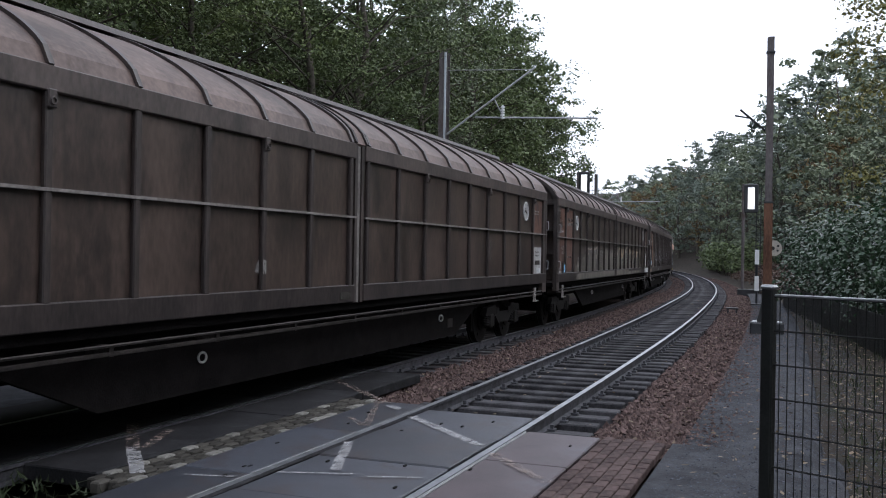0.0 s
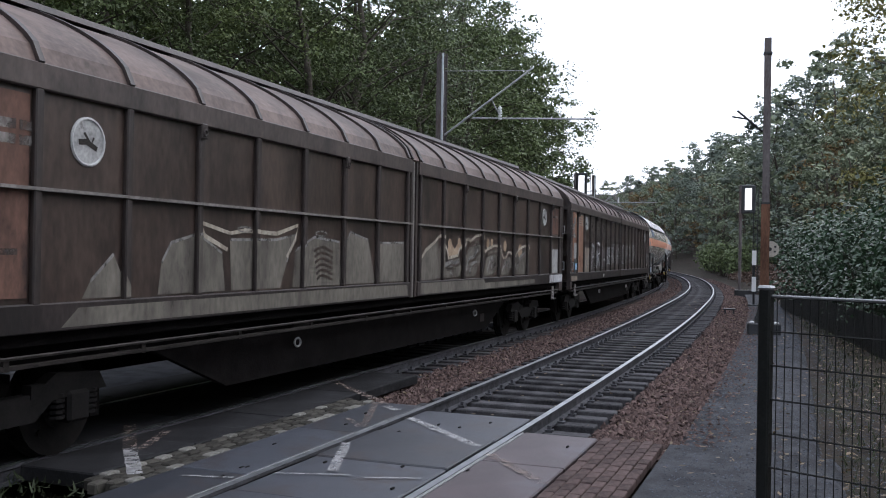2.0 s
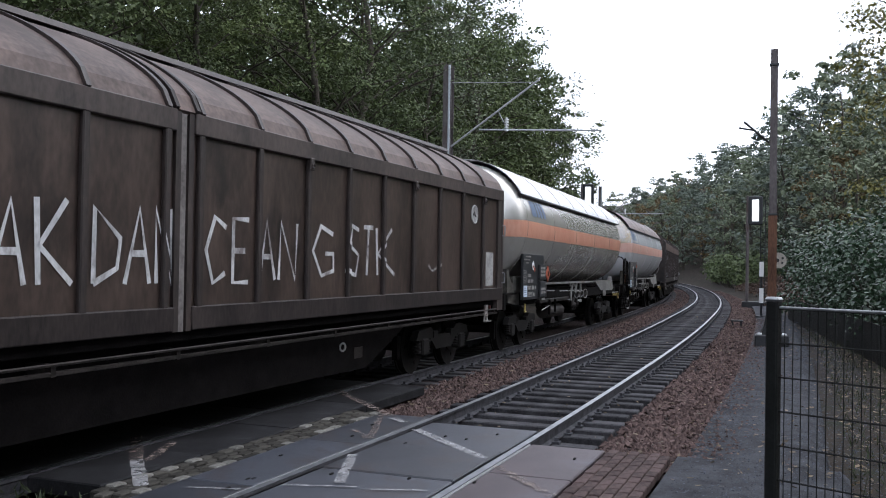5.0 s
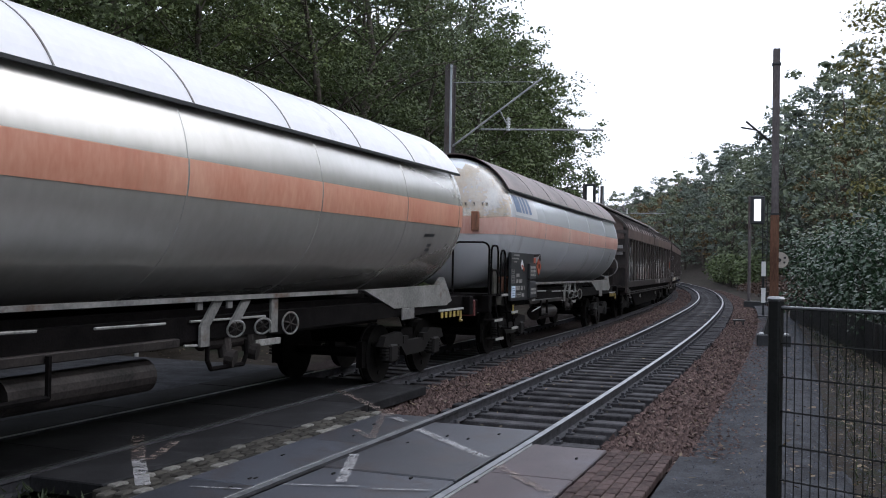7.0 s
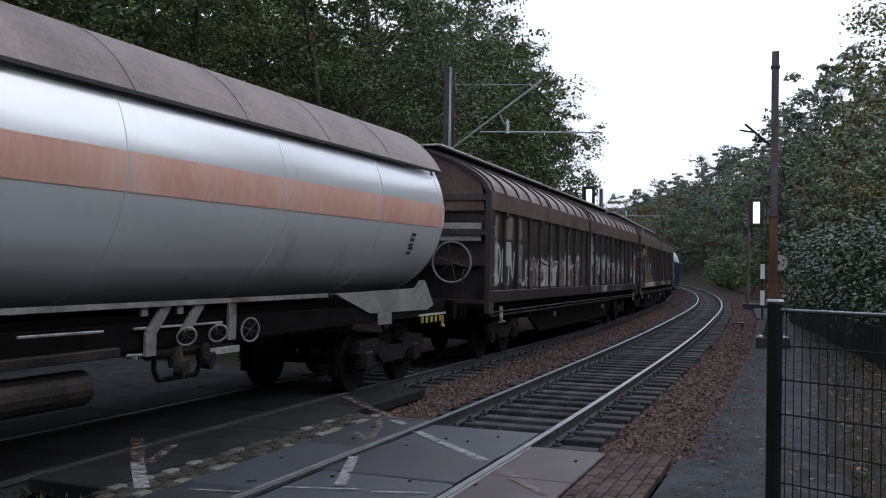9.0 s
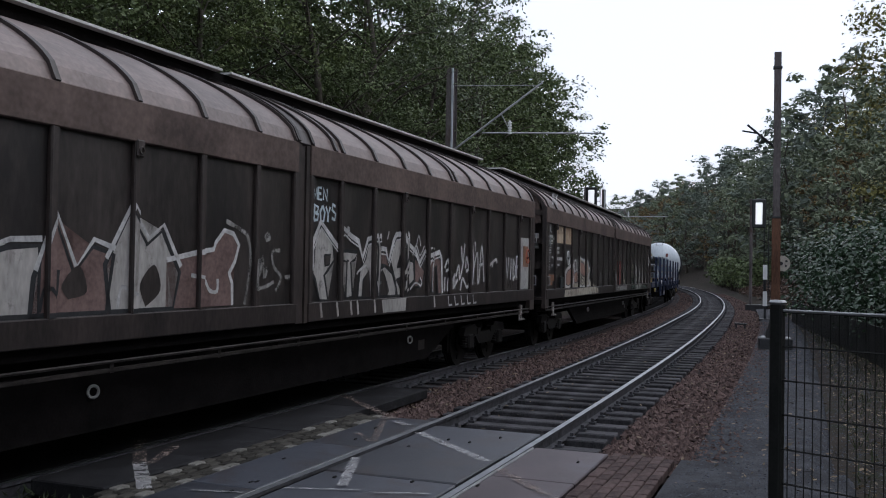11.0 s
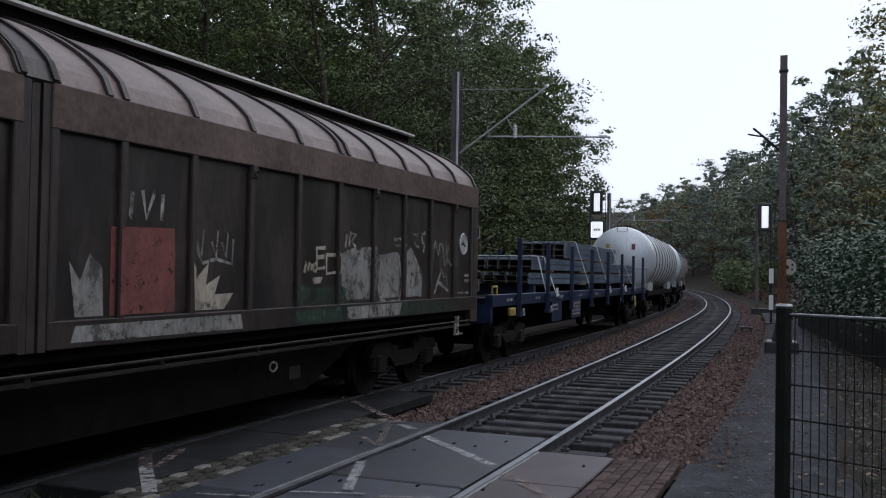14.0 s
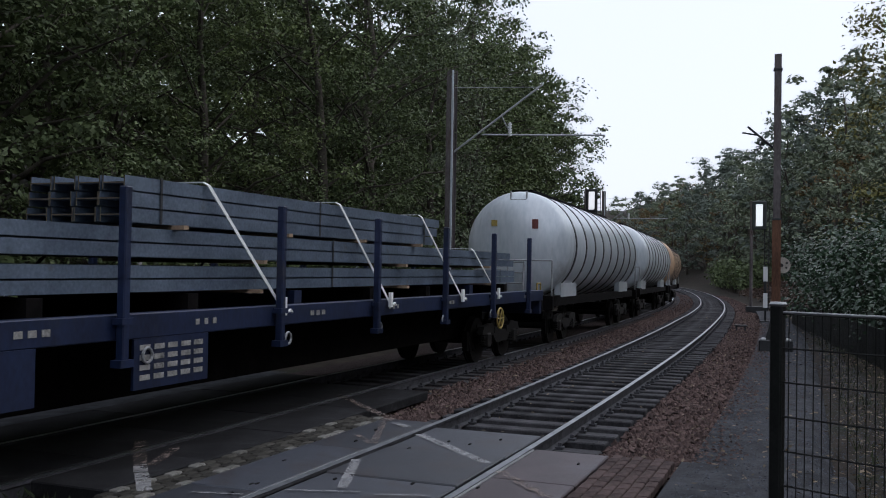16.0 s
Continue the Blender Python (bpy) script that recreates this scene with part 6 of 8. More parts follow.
def make_marker_post():
    m = thing("marker_post", "dark post with two white marker boards beside the track", "marker post", at=Matrix.Translation(on_line(31.5, 2.62, -0.25)) @ Matrix.Rotation(-0.33, 4, 'Z'))
    part("post", rod(bmesh.new(), (0, 0, 0), (0, 0, 2.55), 0.045, 8), M["black"], m)
    part("base", boxed(-0.22, 0.22, -0.15, 0.15, 0, 0.28, bevel=0.02), M["black"], m)
    for z in (1.10, 2.18):
        part("marker_board", boxed(-0.085, 0.085, -0.065, -0.05, z - 0.30, z + 0.30, bevel=0.004), M["glow_white"], m, "white marker board")
    b = thing("track_box", "small dark trackside box on the ballast", "box", at=Matrix.Translation(on_line(27.5, 1.75, -0.2)) @ Matrix.Rotation(-0.3, 4, 'Z'))
    part("lid", boxed(-0.22, 0.22, -0.15, 0.15, 0.16, 0.22, bevel=0.01), M["black"], b)
    for x in (-0.15, 0.15):
        part("leg", boxed(x - 0.03, x + 0.03, -0.1, 0.1, 0, 0.16), M["black"], b)


make_marker_post()
make_signal(48.4, 2.62, 6.25, "black railway signal with a white board beside the track", 0.80, 1.65)
make_signal(54, -7.8, 7.55, "black railway signal with two white boards before the trees", 0.74, 1.58, True)


def make_crossing_sign():
    m = thing("crossing_sign", "red and white double Saint Andrew's cross on a post", "road sign", at=pose(-5.93, 18.58, -0.29, 0, 0, 6))
    bm = bmesh.new()
    rod(bm, (0, 0, 0), (0, 0, 3.75), 0.05, 10)
    part("post", bm, M["plate_grey"], m, "pale grey post")
    part("lamp_top", boxed(-0.08, 0.08, -0.06, 0.06, 3.75, 3.92), M["black"], m)
    for zc in (3.48, 3.12):
        for sgn in (-1, 1):
            turn = Matrix.Translation((0, 0.07 + 0.012 * sgn, zc)) @ Matrix.Rotation(sgn * radians(23), 4, 'Y')
            arm = part("cross_arm", boxed(-0.36, 0.36, -0.008, 0.008, -0.075, 0.075), M["glow_white"], m, "white arm with red ends", at=turn)
            for x0, x1 in ((-0.62, -0.362), (0.362, 0.62)):
                part("red_end", boxed(x0, x1, -0.008, 0.008, -0.075, 0.075), M["red"], arm)
    return m


make_crossing_sign()


def make_barrier():
    m = thing("barrier", "lowered red and white barrier boom across the road", "barrier", at=Matrix.Translation((-6.57, 28.13, 1.10)) @ Matrix.Rotation(math.atan2(0.242, -1.662), 4, 'Z'))
    for k in range(8):
        part("boom_band", rod(bmesh.new(), (0.9 * k - (0.45 if k else 0), 0, 0), (0.9 * k + 0.45, 0, 0), 0.05 + 0.004 * k, 10), M["red" if k == 1 or k == 3 or k == 5 else "glow_white"], m, "red band" if k % 2 else "white band")
    part("boom_post", boxed(6.9, 7.4, -0.2, 0.2, -1.45, 0.12, bevel=0.03), M["galv"], m)
    part("boom_lamp", rod(bmesh.new(), (0.75, 0, 0.05), (0.75, 0, 0.24), 0.022, 6), M["glow_white"], m)


make_barrier()


def make_fence():
    a, b = Vector((1.98, 5.6, 0)), Vector((3.35, 4.13, 0))
    d = (b - a).normalized()
    m = thing("mesh_fence", "dark green welded mesh fence with a round-topped post", "fence", at=Matrix.Translation((a.x, a.y, -0.03)) @ Matrix.Rotation(math.atan2(d.y, d.x), 4, 'Z'))
    top = 1.755
    bm = boxed(-0.037, 0.037, -0.032, 0.032, -0.3, top + 0.02, bevel=0.01)
    post = part("post", bm, M["fence"], m)
    part("post_cap", boxed(-0.045, 0.045, -0.04, 0.04, top + 0.012, top + 0.040, bevel=0.013), M["galv"], post)
    width = 2.5
    z = 0.125
    while z < top:
        for y in (-0.006, 0.006):
            part("horizontal_wire", rod(bmesh.new(), (0.03, y, z), (width, y, z), 0.0045, 5), M["fence"], m)
        z += 0.2
    # Paler than the mesh: the top wire's highlight is put into its colour.
    part("top_rail", rod(bmesh.new(), (0.0, 0, top - 0.02), (width, 0, top - 0.02), 0.0075, 8), M["galv"], m)
    bm = bmesh.new()
    x = 0.07
    while x < width:
        rod(bm, (x, 0, 0.03), (x, 0, top), 0.0032, 4, None, False)
        x += 0.05
    tagged(part("wire_mesh", bm, M["fence"], m), kind="stuff")
    part("post", boxed(width - 0.05, width + 0.05, -0.04, 0.04, -0.3, top + 0.02), M["fence"], m)
    # dark fence in front of the shrubs
    g = thing("garden_fence", "low dark slatted fence before laurel shrubs", "fence")
    p, q = Vector((8.7, 18.0, 0)), Vector((14.2, 38.5, 0))
    n = 150
    w = (q - p).length / n
    slat = finish("slat", boxed(-w * 0.40, w * 0.40, -0.012, 0.012, 0, 1.18), M["fence"])
    ang = math.atan2(q.y - p.y, q.x - p.x)
    for i in range(n):
        c = p.lerp(q, (i + 0.5) / n)
        part("slat", slat, None, g, at=Matrix.Translation((c.x, c.y, ground_z(c.x, c.y) - 0.05)) @ Matrix.Rotation(ang, 4, 'Z'))


make_fence()

# ---- markings, patches and graffiti on the vans (platform side, y = -1.37) ----
SKIN = -1.366
STROKES = {
    "A": (((0, 0), (0.5, 1), (1, 0)), ((0.2, 0.4), (0.8, 0.4))), "B": (((0, 0), (0, 1), (0.8, 0.85), (0.7, 0.55), (0, 0.5), (0.9, 0.4), (0.8, 0.05), (0, 0)),),
    "C": (((1, 0.85), (0.4, 1), (0, 0.5), (0.4, 0), (1, 0.15)),), "D": (((0, 0), (0, 1), (0.9, 0.6), (0.8, 0.2), (0, 0)),),
    "E": (((0.9, 1), (0, 1), (0, 0), (0.9, 0)), ((0, 0.5), (0.7, 0.5))), "G": (((1, 0.85), (0.4, 1), (0, 0.5), (0.4, 0), (1, 0.1), (1, 0.45), (0.6, 0.45)),),
    "I": (((0.4, 0), (0.5, 1)),), "K": (((0, 0), (0, 1)), ((0.9, 1), (0.05, 0.45), (1, 0))), "L": (((0, 1), (0, 0), (0.8, 0)),),
    "M": (((0, 0), (0.1, 1), (0.5, 0.3), (0.9, 1), (1, 0)),), "N": (((0, 0), (0, 1), (1, 0), (1, 1)),), "O": (((0.5, 1), (0, 0.6), (0.2, 0), (0.8, 0), (1, 0.6), (0.5, 1)),),
    "P": (((0, 0), (0, 1), (0.9, 0.85), (0.8, 0.5), (0, 0.45)),), "R": (((0, 0), (0, 1), (0.9, 0.85), (0.8, 0.55), (0, 0.45), (0.9, 0)),),
    "S": (((0.9, 0.9), (0.3, 1), (0.1, 0.65), (0.9, 0.4), (0.7, 0), (0, 0.1)),), "T": (((0, 1), (1, 1)), ((0.5, 1), (0.45, 0))), "V": (((0, 1), (0.45, 0), (1, 1)),),
    "Y": (((0, 1), (0.5, 0.5), (1, 1)), ((0.5, 0.5), (0.4, 0))), "!": (((0.5, 1), (0.4, 0.3)), ((0.38, 0.08), (0.4, 0.0))), "-": (((0, 0.45), (1, 0.55)),), "Z": (((0, 1), (1, 1), (0, 0), (1, 0)),),
}


RIB_AT = []


def set_ribs(tall):
    """Where the wall ribs of the van in hand stand."""
    RIB_AT[:] = [e * (1.034 * (k + 1) if tall else 0.276 + 1.128 * k) for e in (-1, 1) for k in range(10)]


def clipped(poly, x0, x1):
    """The share of a flat outline that lies between two uprights."""
    for edge, sign in ((x0, 1), (x1, -1)):
        out = []
        for (ax, az), (bx, bz) in zip(poly, poly[1:] + poly[:1]):
            ia, ib = (ax - edge) * sign >= 0, (bx - edge) * sign >= 0
            if ia:
                out.append((ax, az))
            if ia != ib:
                u = (edge - ax) / (bx - ax)
                out.append((edge, az + (bz - az) * u))
        poly = out
        if len(poly) < 3:
            return []
    return poly


def over_ribs(bm, poly, y):
    """Paint carried over the faces of the ribs."""
    lo, hi = min(p[0] for p in poly), max(p[0] for p in poly)
    for x in RIB_AT:
        if lo < x + 0.033 and hi > x - 0.033:
            c = clipped(list(poly), x - 0.033, x + 0.033)
            if len(c) > 2:
                f = bm.faces.new([bm.verts.new((px, y - 0.0545, min(pz, 3.02))) for px, pz in c])
                bmesh.ops.triangulate(bm, faces=[f])


def ribbon(bm, points, width, y, ribs=True):
    """A flat sprayed line through (x, z) points, one connected strip."""
    pts = [p for i, p in enumerate(points) if i == 0 or math.dist(p, points[i - 1]) > 1e-4]
    row = []
    for i, (x, z) in enumerate(pts):
        (ax, az), (bx, bz) = pts[max(0, i - 1)], pts[min(len(pts) - 1, i + 1)]
        dx, dz = bx - ax, bz - az
        n = math.hypot(dx, dz) or 1e-6
        w = width / 2 * (1 + 0.12 * math.sin(i * 1.7))
        row.append(((x - dz / n * w, z + dx / n * w), (x + dz / n * w, z - dx / n * w)))
    vs = [[bm.verts.new((px, y, pz)) for px, pz in pair] for pair in row]
    for k in range(len(row) - 1):
        bm.faces.new((vs[k][0], vs[k][1], vs[k + 1][1], vs[k + 1][0]))
        if ribs and y > -1.40:
            over_ribs(bm, [row[k][0], row[k][1], row[k + 1][1], row[k + 1][0]], y)
    return bm


def curved(points, n=5):
    """A smooth line through points."""
    out = []
    p = [points[0], *points, points[-1]]
    for i in range(1, len(p) - 2):
        for k in range(n):
            u = k / n
            out.append(tuple(0.5 * (2 * p[i][c] + (p[i + 1][c] - p[i - 1][c]) * u + (2 * p[i - 1][c] - 5 * p[i][c] + 4 * p[i + 1][c] - p[i + 2][c]) * u * u + (3 * p[i][c] - p[i - 1][c] - 3 * p[i + 1][c] + p[i + 2][c]) * u ** 3) for c in (0, 1)))
    return out + [points[-1]]


def lettering(v, text, x, z, h, pitch, width, mat, label, jitter=0.0, seed=1):
    rnd = random.Random(seed)
    for ch in text:
        if ch in STROKES:
            bm = bmesh.new()
            lift, lean = rnd.uniform(-1, 1) * jitter, rnd.uniform(-0.12, 0.12)
            for line in STROKES[ch]:
                ribbon(bm, [(x + (a * 0.78 + (b - 0.5) * lean) * pitch, z + lift + b * h) for a, b in line], width, SKIN - 0.004)
            part("graffiti_letter", bm, M[mat], v, label)
        x += pitch


def blob(v, outline, mat, label, y=SKIN - 0.002, smooth=True, edge=None, edge_width=0.05):
    """A filled sprayed shape with an optional outline."""
    pts = curved(list(outline) + [outline[0]]) if smooth else list(outline)
    bm = bmesh.new()
    f = bm.faces.new([bm.verts.new((a, y, b)) for a, b in (pts[:-1] if smooth else pts)])
    bmesh.ops.triangulate(bm, faces=[f])
    if y > -1.40:
        over_ribs(bm, pts[:-1] if smooth else pts, y)
    part("graffiti_fill", bm, M[mat], v, label)
    if edge:
        part("graffiti_outline", ribbon(bmesh.new(), pts if smooth else pts + [pts[0]], edge_width, y - 0.002), M[edge], v, "sprayed outline")


def plate(v, x0, x1, z0, z1, mat, label, name="plate", y=None, thick=0.006):
    y = SKIN if y is None else y
    return part(name, boxed(x0, x1, y - thick, y, z0, z1), M[mat], v, label)


def bars(v, x0, z0, cols, rows, w, h, gx, gz, mat="white", y=None):
    """Writing too small or not to be shown, as plain bars."""
    y = SKIN - 0.007 if y is None else y
    for j in range(rows):
        bm = bmesh.new()
        for i in range(cols):
            box(bm, x0 + i * gx, x0 + i * gx + w, y - 0.002, y, z0 - j * gz, z0 - j * gz + h)
        part("lettering", bm, M[mat], v)


def disc(v, x, z, r=0.2):
    bm = bmesh.new()
    rod(bm, (x, SKIN - 0.006, z), (x, SKIN, z), r, 24)
    d = part("round_sign", bm, M["sign_grey"], v, "grey round sign with a pale rim")
    bm = bmesh.new()
    ring(bm, (x, SKIN - 0.007, z), (0, 1, 0), r * 0.92, 0.012, 28)
    part("rim", bm, M["paint_chalk"], d, "pale rim")
    part("tick", ribbon(bmesh.new(), [(x - r * 0.55, z - r * 0.05), (x - r * 0.1, z), (x + r * 0.5, z - r * 0.25)], r * 0.22, SKIN - 0.008, False), M["under_worn"], d)
    part("tick", ribbon(bmesh.new(), [(x - r * 0.25, z + r * 0.35), (x + r * 0.15, z - r * 0.1), (x + r * 0.3, z + r * 0.2)], r * 0.12, SKIN - 0.0085, False), M["under_worn"], d)


def scrawl(v, points, width, mat, y=SKIN - 0.0045, smooth=True, label="sprayed line"):
    part("graffiti_line", ribbon(bmesh.new(), curved(list(points), 4) if smooth else list(points), width, y), M[mat], v, label)


def end_wheel(v, x):
    wheel = part("hand_wheel", ring(bmesh.new(), (x, -0.62, 2.0), (1, 0, 0), 0.40, 0.020, 32), M["tread"], v, "large pale brake hand wheel")
    bm = bmesh.new()
    for k in range(3):
        a = k * math.pi / 3 + 0.3
        rod(bm, (x, -0.62 - 0.4 * math.cos(a), 2.0 - 0.4 * math.sin(a)), (x, -0.62 + 0.4 * math.cos(a), 2.0 + 0.4 * math.sin(a)), 0.014, 6)
    rod(bm, (x, -0.62, 2.0), (x + 0.3, -0.62, 2.0), 0.06, 8)
    part("spokes", bm, M["brown_frame"], wheel)
    part("end_box", boxed(x + 0.06, x + 0.12, -1.2, -0.35, 2.42, 2.78, bevel=0.01), M["plate_grey"], v, "dirty pale plate on the end wall")


def decorate_first(v):
    set_ribs(False)
    # owner's plate, service plate and patches at the rear bays
    plate(v, 9.36, 10.38, 2.42, 3.18, "rust_dim", "faded red primer panel")
    bars(v, 9.50, 2.90, 3, 2, 0.10, 0.03, 0.13, 0.06, "paint_dusty")
    for p in (((9.86, 2.80), (9.90, 2.94), (10.0, 2.94)), ((10.03, 2.80), (10.08, 2.94)), ((10.14, 2.80), (10.18, 2.94), (10.30, 2.90))):
        scrawl(v, p, 0.035, "paint_dusty", smooth=False)
    plate(v, 9.47, 10.15, 1.43, 2.07, "plate_grey", "dirty white service plate")
    bars(v, 9.58, 1.95, 4, 2, 0.06, 0.02, 0.09, 0.09, "under")
    plate(v, 9.58, 9.98, 1.66, 1.76, "under_worn", "dark label strip", y=SKIN - 0.008)
    plate(v, 9.72, 10.02, 1.46, 1.58, "paint_spray", "white card", y=SKIN - 0.008)
    plate(v, 10.24, 10.38, 1.72, 1.84, "paint_spray", "small label")
    disc(v, 8.75, 2.88, 0.22)
    plate(v, -0.60, -0.30, 1.26, 1.36, "cobble", "pale smear", y=-1.423)
    blob(v, ((-2.66, 1.66), (-2.58, 1.80), (-2.46, 1.76), (-2.48, 1.64)), "paint_dusty", "pale chalk smear")
    blob(v, ((6.05, 1.78), (6.12, 2.18), (6.25, 2.2), (6.28, 1.8)), "scrubbed", "pale rubbed spot")


def decorate_second(v):
    set_ribs(False)
    for k, (x0, x1) in enumerate(((-10.34, -9.36), (-9.24, -8.24))):
        plate(v, x0, x1, 1.5, 3.15, "rust_dim", "panel with rusty red stains")
    bars(v, -10.22, 2.52, 5, 1, 0.09, 0.05, 0.15, 0.12, "paint_spray")
    for x0, x1, z0, z1 in ((-10.26, -9.94, 2.92, 3.10), (-10.02, -9.66, 2.66, 2.86), (-9.81, -9.42, 1.95, 2.17), (-10.2, -10.02, 1.81, 1.98)):
        plate(v, x0, x1, z0, z1, "plate_grey", "dirty white label square")
    plate(v, -10.14, -9.80, 1.46, 1.60, "sign_grey", "grey label square")
    plate(v, -9.60, -9.14, 1.40, 1.72, "black", "black card holder", y=SKIN - 0.02)
    plate(v, -9.46, -9.22, 1.46, 1.67, "plate_sky", "bright blue card", y=SKIN - 0.03)
    bars(v, -8.95, 2.85, 4, 2, 0.16, 0.08, 0.2, 0.12, "paint_faint")
    bars(v, -8.9, 1.85, 2, 1, 0.25, 0.05, 0.3, 0.12, "paint_faint")
    disc(v, -7.56, 2.84, 0.22)
    # front half: broad dusty letters
    fills = (((-7.6, 1.47), (-7.5, 1.62), (-7.2, 1.86), (-6.95, 1.47)), ((-6.55, 1.47), (-6.5, 1.78), (-6.35, 1.98), (-5.9, 2.08), (-5.45, 1.88), (-5.38, 1.47)),
             ((-5.26, 1.47), (-5.30, 2.03), (-4.3, 2.05), (-3.85, 2.12), (-4.05, 1.78), (-4.2, 1.47)),
             ((-3.9, 1.47), (-3.85, 1.92), (-3.35, 2.10), (-2.62, 2.05), (-2.55, 1.47)),
             ((-2.48, 1.47), (-2.45, 2.01), (-2.28, 2.20), (-2.1, 2.16), (-1.7, 2.1), (-1.42, 1.47)),
             ((-1.33, 1.47), (-1.30, 2.06), (-0.34, 2.08), (-0.30, 1.47)))
    for k, f in enumerate(fills):
        blob(v, f, "paint_film", "faded grey-beige graffiti", smooth=False)
        scrawl(v, f[1:-1], 0.03, "paint_dusty", smooth=False)
    scrawl(v, ((-5.35, 1.92), (-5.78, 2.06), (-5.86, 2.20), (-5.3, 2.10), (-5.0, 2.14), (-4.3, 2.12), (-3.78, 2.24), (-3.85, 2.06), (-4.05, 1.84)), 0.045, "paint_cream", smooth=False)
    for k in range(6):
        z = 1.94 - k * 0.074
        scrawl(v, ((-3.36 + 0.02 * k, z - 0.02), (-3.12, z + 0.035), (-2.82, z - 0.03)), 0.034, "brown")
    for x in (-3.16, -5.0):
        scrawl(v, [(x + 0.16 * math.cos(a * 0.7), 2.15 + 0.03 * math.sin(a * 0.7)) for a in range(10)], 0.018, "paint_dusty", smooth=False)
    # rear half: pale crest over grey letters with peach bubbles
    for f in (((0.36, 1.47), (0.40, 1.78), (0.70, 1.98), (1.20, 2.14), (1.23, 1.56), (1.15, 1.47)), ((1.23, 1.50), (1.25, 1.97), (1.43, 2.14), (1.60, 2.0), (1.55, 1.74), (1.39, 1.50)),
              ((1.47, 1.50), (1.55, 1.74), (1.90, 1.80), (2.35, 1.84), (2.46, 1.66), (2.36, 1.50), (1.79, 1.48)), ((2.60, 1.49), (2.67, 1.85), (2.92, 2.06), (3.40, 2.19), (3.68, 2.09), (3.65, 1.85), (3.25, 1.49)),
              ((3.81, 1.49), (3.98, 1.85), (4.27, 1.99), (4.73, 2.03), (4.95, 1.91), (4.74, 1.61), (4.43, 1.49)), ((4.97, 1.49), (5.24, 1.76), (5.66, 1.88), (5.80, 1.72), (5.55, 1.49)), ((5.96, 1.49), (6.12, 1.82), (6.60, 2.01), (7.13, 2.06), (7.15, 1.49))):
        blob(v, f, "paint_film", "faded grey-green graffiti letter", smooth=False)
    blob(v, ((1.69, 1.96), (1.73, 2.07), (1.82, 2.12), (1.93, 2.08), (2.08, 2.01), (2.2, 2.09), (2.34, 2.13), (2.45, 2.08), (2.31, 1.99), (2.25, 1.89), (1.75, 1.84)), "paint_peach", "cream and peach cloud", y=SKIN - 0.003)
    for x, z, r in ((1.81, 2.09, 0.10), (2.31, 2.12, 0.09), (4.07, 2.13, 0.10), (4.33, 2.15, 0.09), (5.29, 2.10, 0.12), (6.49, 2.0, 0.16)):
        blob(v, [(x + r * math.cos(a * 0.785), z + r * math.sin(a * 0.785)) for a in range(8)], "paint_peach", "pale orange bubble", y=SKIN - 0.0034)
    scrawl(v, ((0.36, 1.80), (0.62, 1.97), (1.0, 2.10), (1.22, 2.20), (1.32, 2.23), (1.43, 2.21), (1.60, 2.04), (1.69, 1.96), (1.75, 1.84), (1.96, 1.86), (2.25, 1.89), (2.31, 1.99), (2.45, 2.05), (2.57, 2.11), (2.62, 2.16), (2.86, 2.20), (2.96, 2.16), (3.07, 2.20), (3.31, 2.27), (3.61, 2.30), (3.67, 2.23), (3.79, 2.10), (3.91, 1.96), (4.03, 2.02), (4.22, 2.05), (4.52, 2.10), (4.78, 2.09), (4.95, 2.06), (5.06, 1.94), (5.18, 1.84), (5.36, 1.86), (5.54, 1.97), (5.72, 1.98), (5.79, 1.92)), 0.055, "paint_cream", smooth=False, label="cream crest line")
    scrawl(v, ((6.03, 1.84), (6.12, 1.89), (6.32, 2.0), (6.6, 2.08), (7.05, 2.13), (7.33, 2.07)), 0.055, "paint_cream", label="cream crest line")
    for p in (((1.55, 1.71), (1.84, 1.77), (2.09, 1.75), (2.32, 1.80)), ((1.61, 1.68), (1.78, 1.70), (1.97, 1.67), (1.85, 1.58), (2.0, 1.53)), ((2.75, 1.60), (2.87, 1.82), (3.16, 1.87), (3.44, 2.01)), ((2.93, 1.55), (3.08, 1.72), (3.37, 1.77)),
              ((4.04, 1.57), (4.23, 1.79), (4.42, 1.85), (4.33, 1.65), (4.63, 1.73)), ((5.08, 1.58), (5.36, 1.73), (5.64, 1.79), (5.52, 1.63), (6.06, 1.72)), ((6.2, 1.58), (6.46, 1.85), (6.9, 1.96))):
        scrawl(v, p, 0.06, "paint_dusty", y=SKIN - 0.0042)
        scrawl(v, [(a + 0.06, b - 0.05) for a, b in p], 0.035, "brown", y=SKIN - 0.0056)
    scrawl(v, [(a + 0.02, b - 0.09) for a, b in ((2.7, 2.11), (2.9, 2.15), (3.31, 2.20), (3.58, 2.22), (3.7, 2.06), (3.86, 1.9), (4.1, 1.98), (4.5, 2.03), (4.88, 1.98))], 0.03, "brown", y=SKIN - 0.0056)
    blob(v, ((-7.9, 1.24), (-7.7, 1.40), (-2.0, 1.42), (-0.30, 1.41), (-0.28, 1.24), (-3, 1.24)), "paint_film", "faded graffiti on the sill", y=-1.4225, smooth=False)
    blob(v, ((0.25, 1.24), (0.3, 1.42), (3.69, 1.42), (3.74, 1.35), (7.62, 1.35), (7.62, 1.25), (3.72, 1.23)), "paint_film", "faded graffiti on the sill", y=-1.4225, smooth=False)
    disc(v, 8.66, 2.86, 0.21)
    plate(v, 9.30, 10.36, 2.46, 3.12, "rust_dim", "owner's mark on red primer")
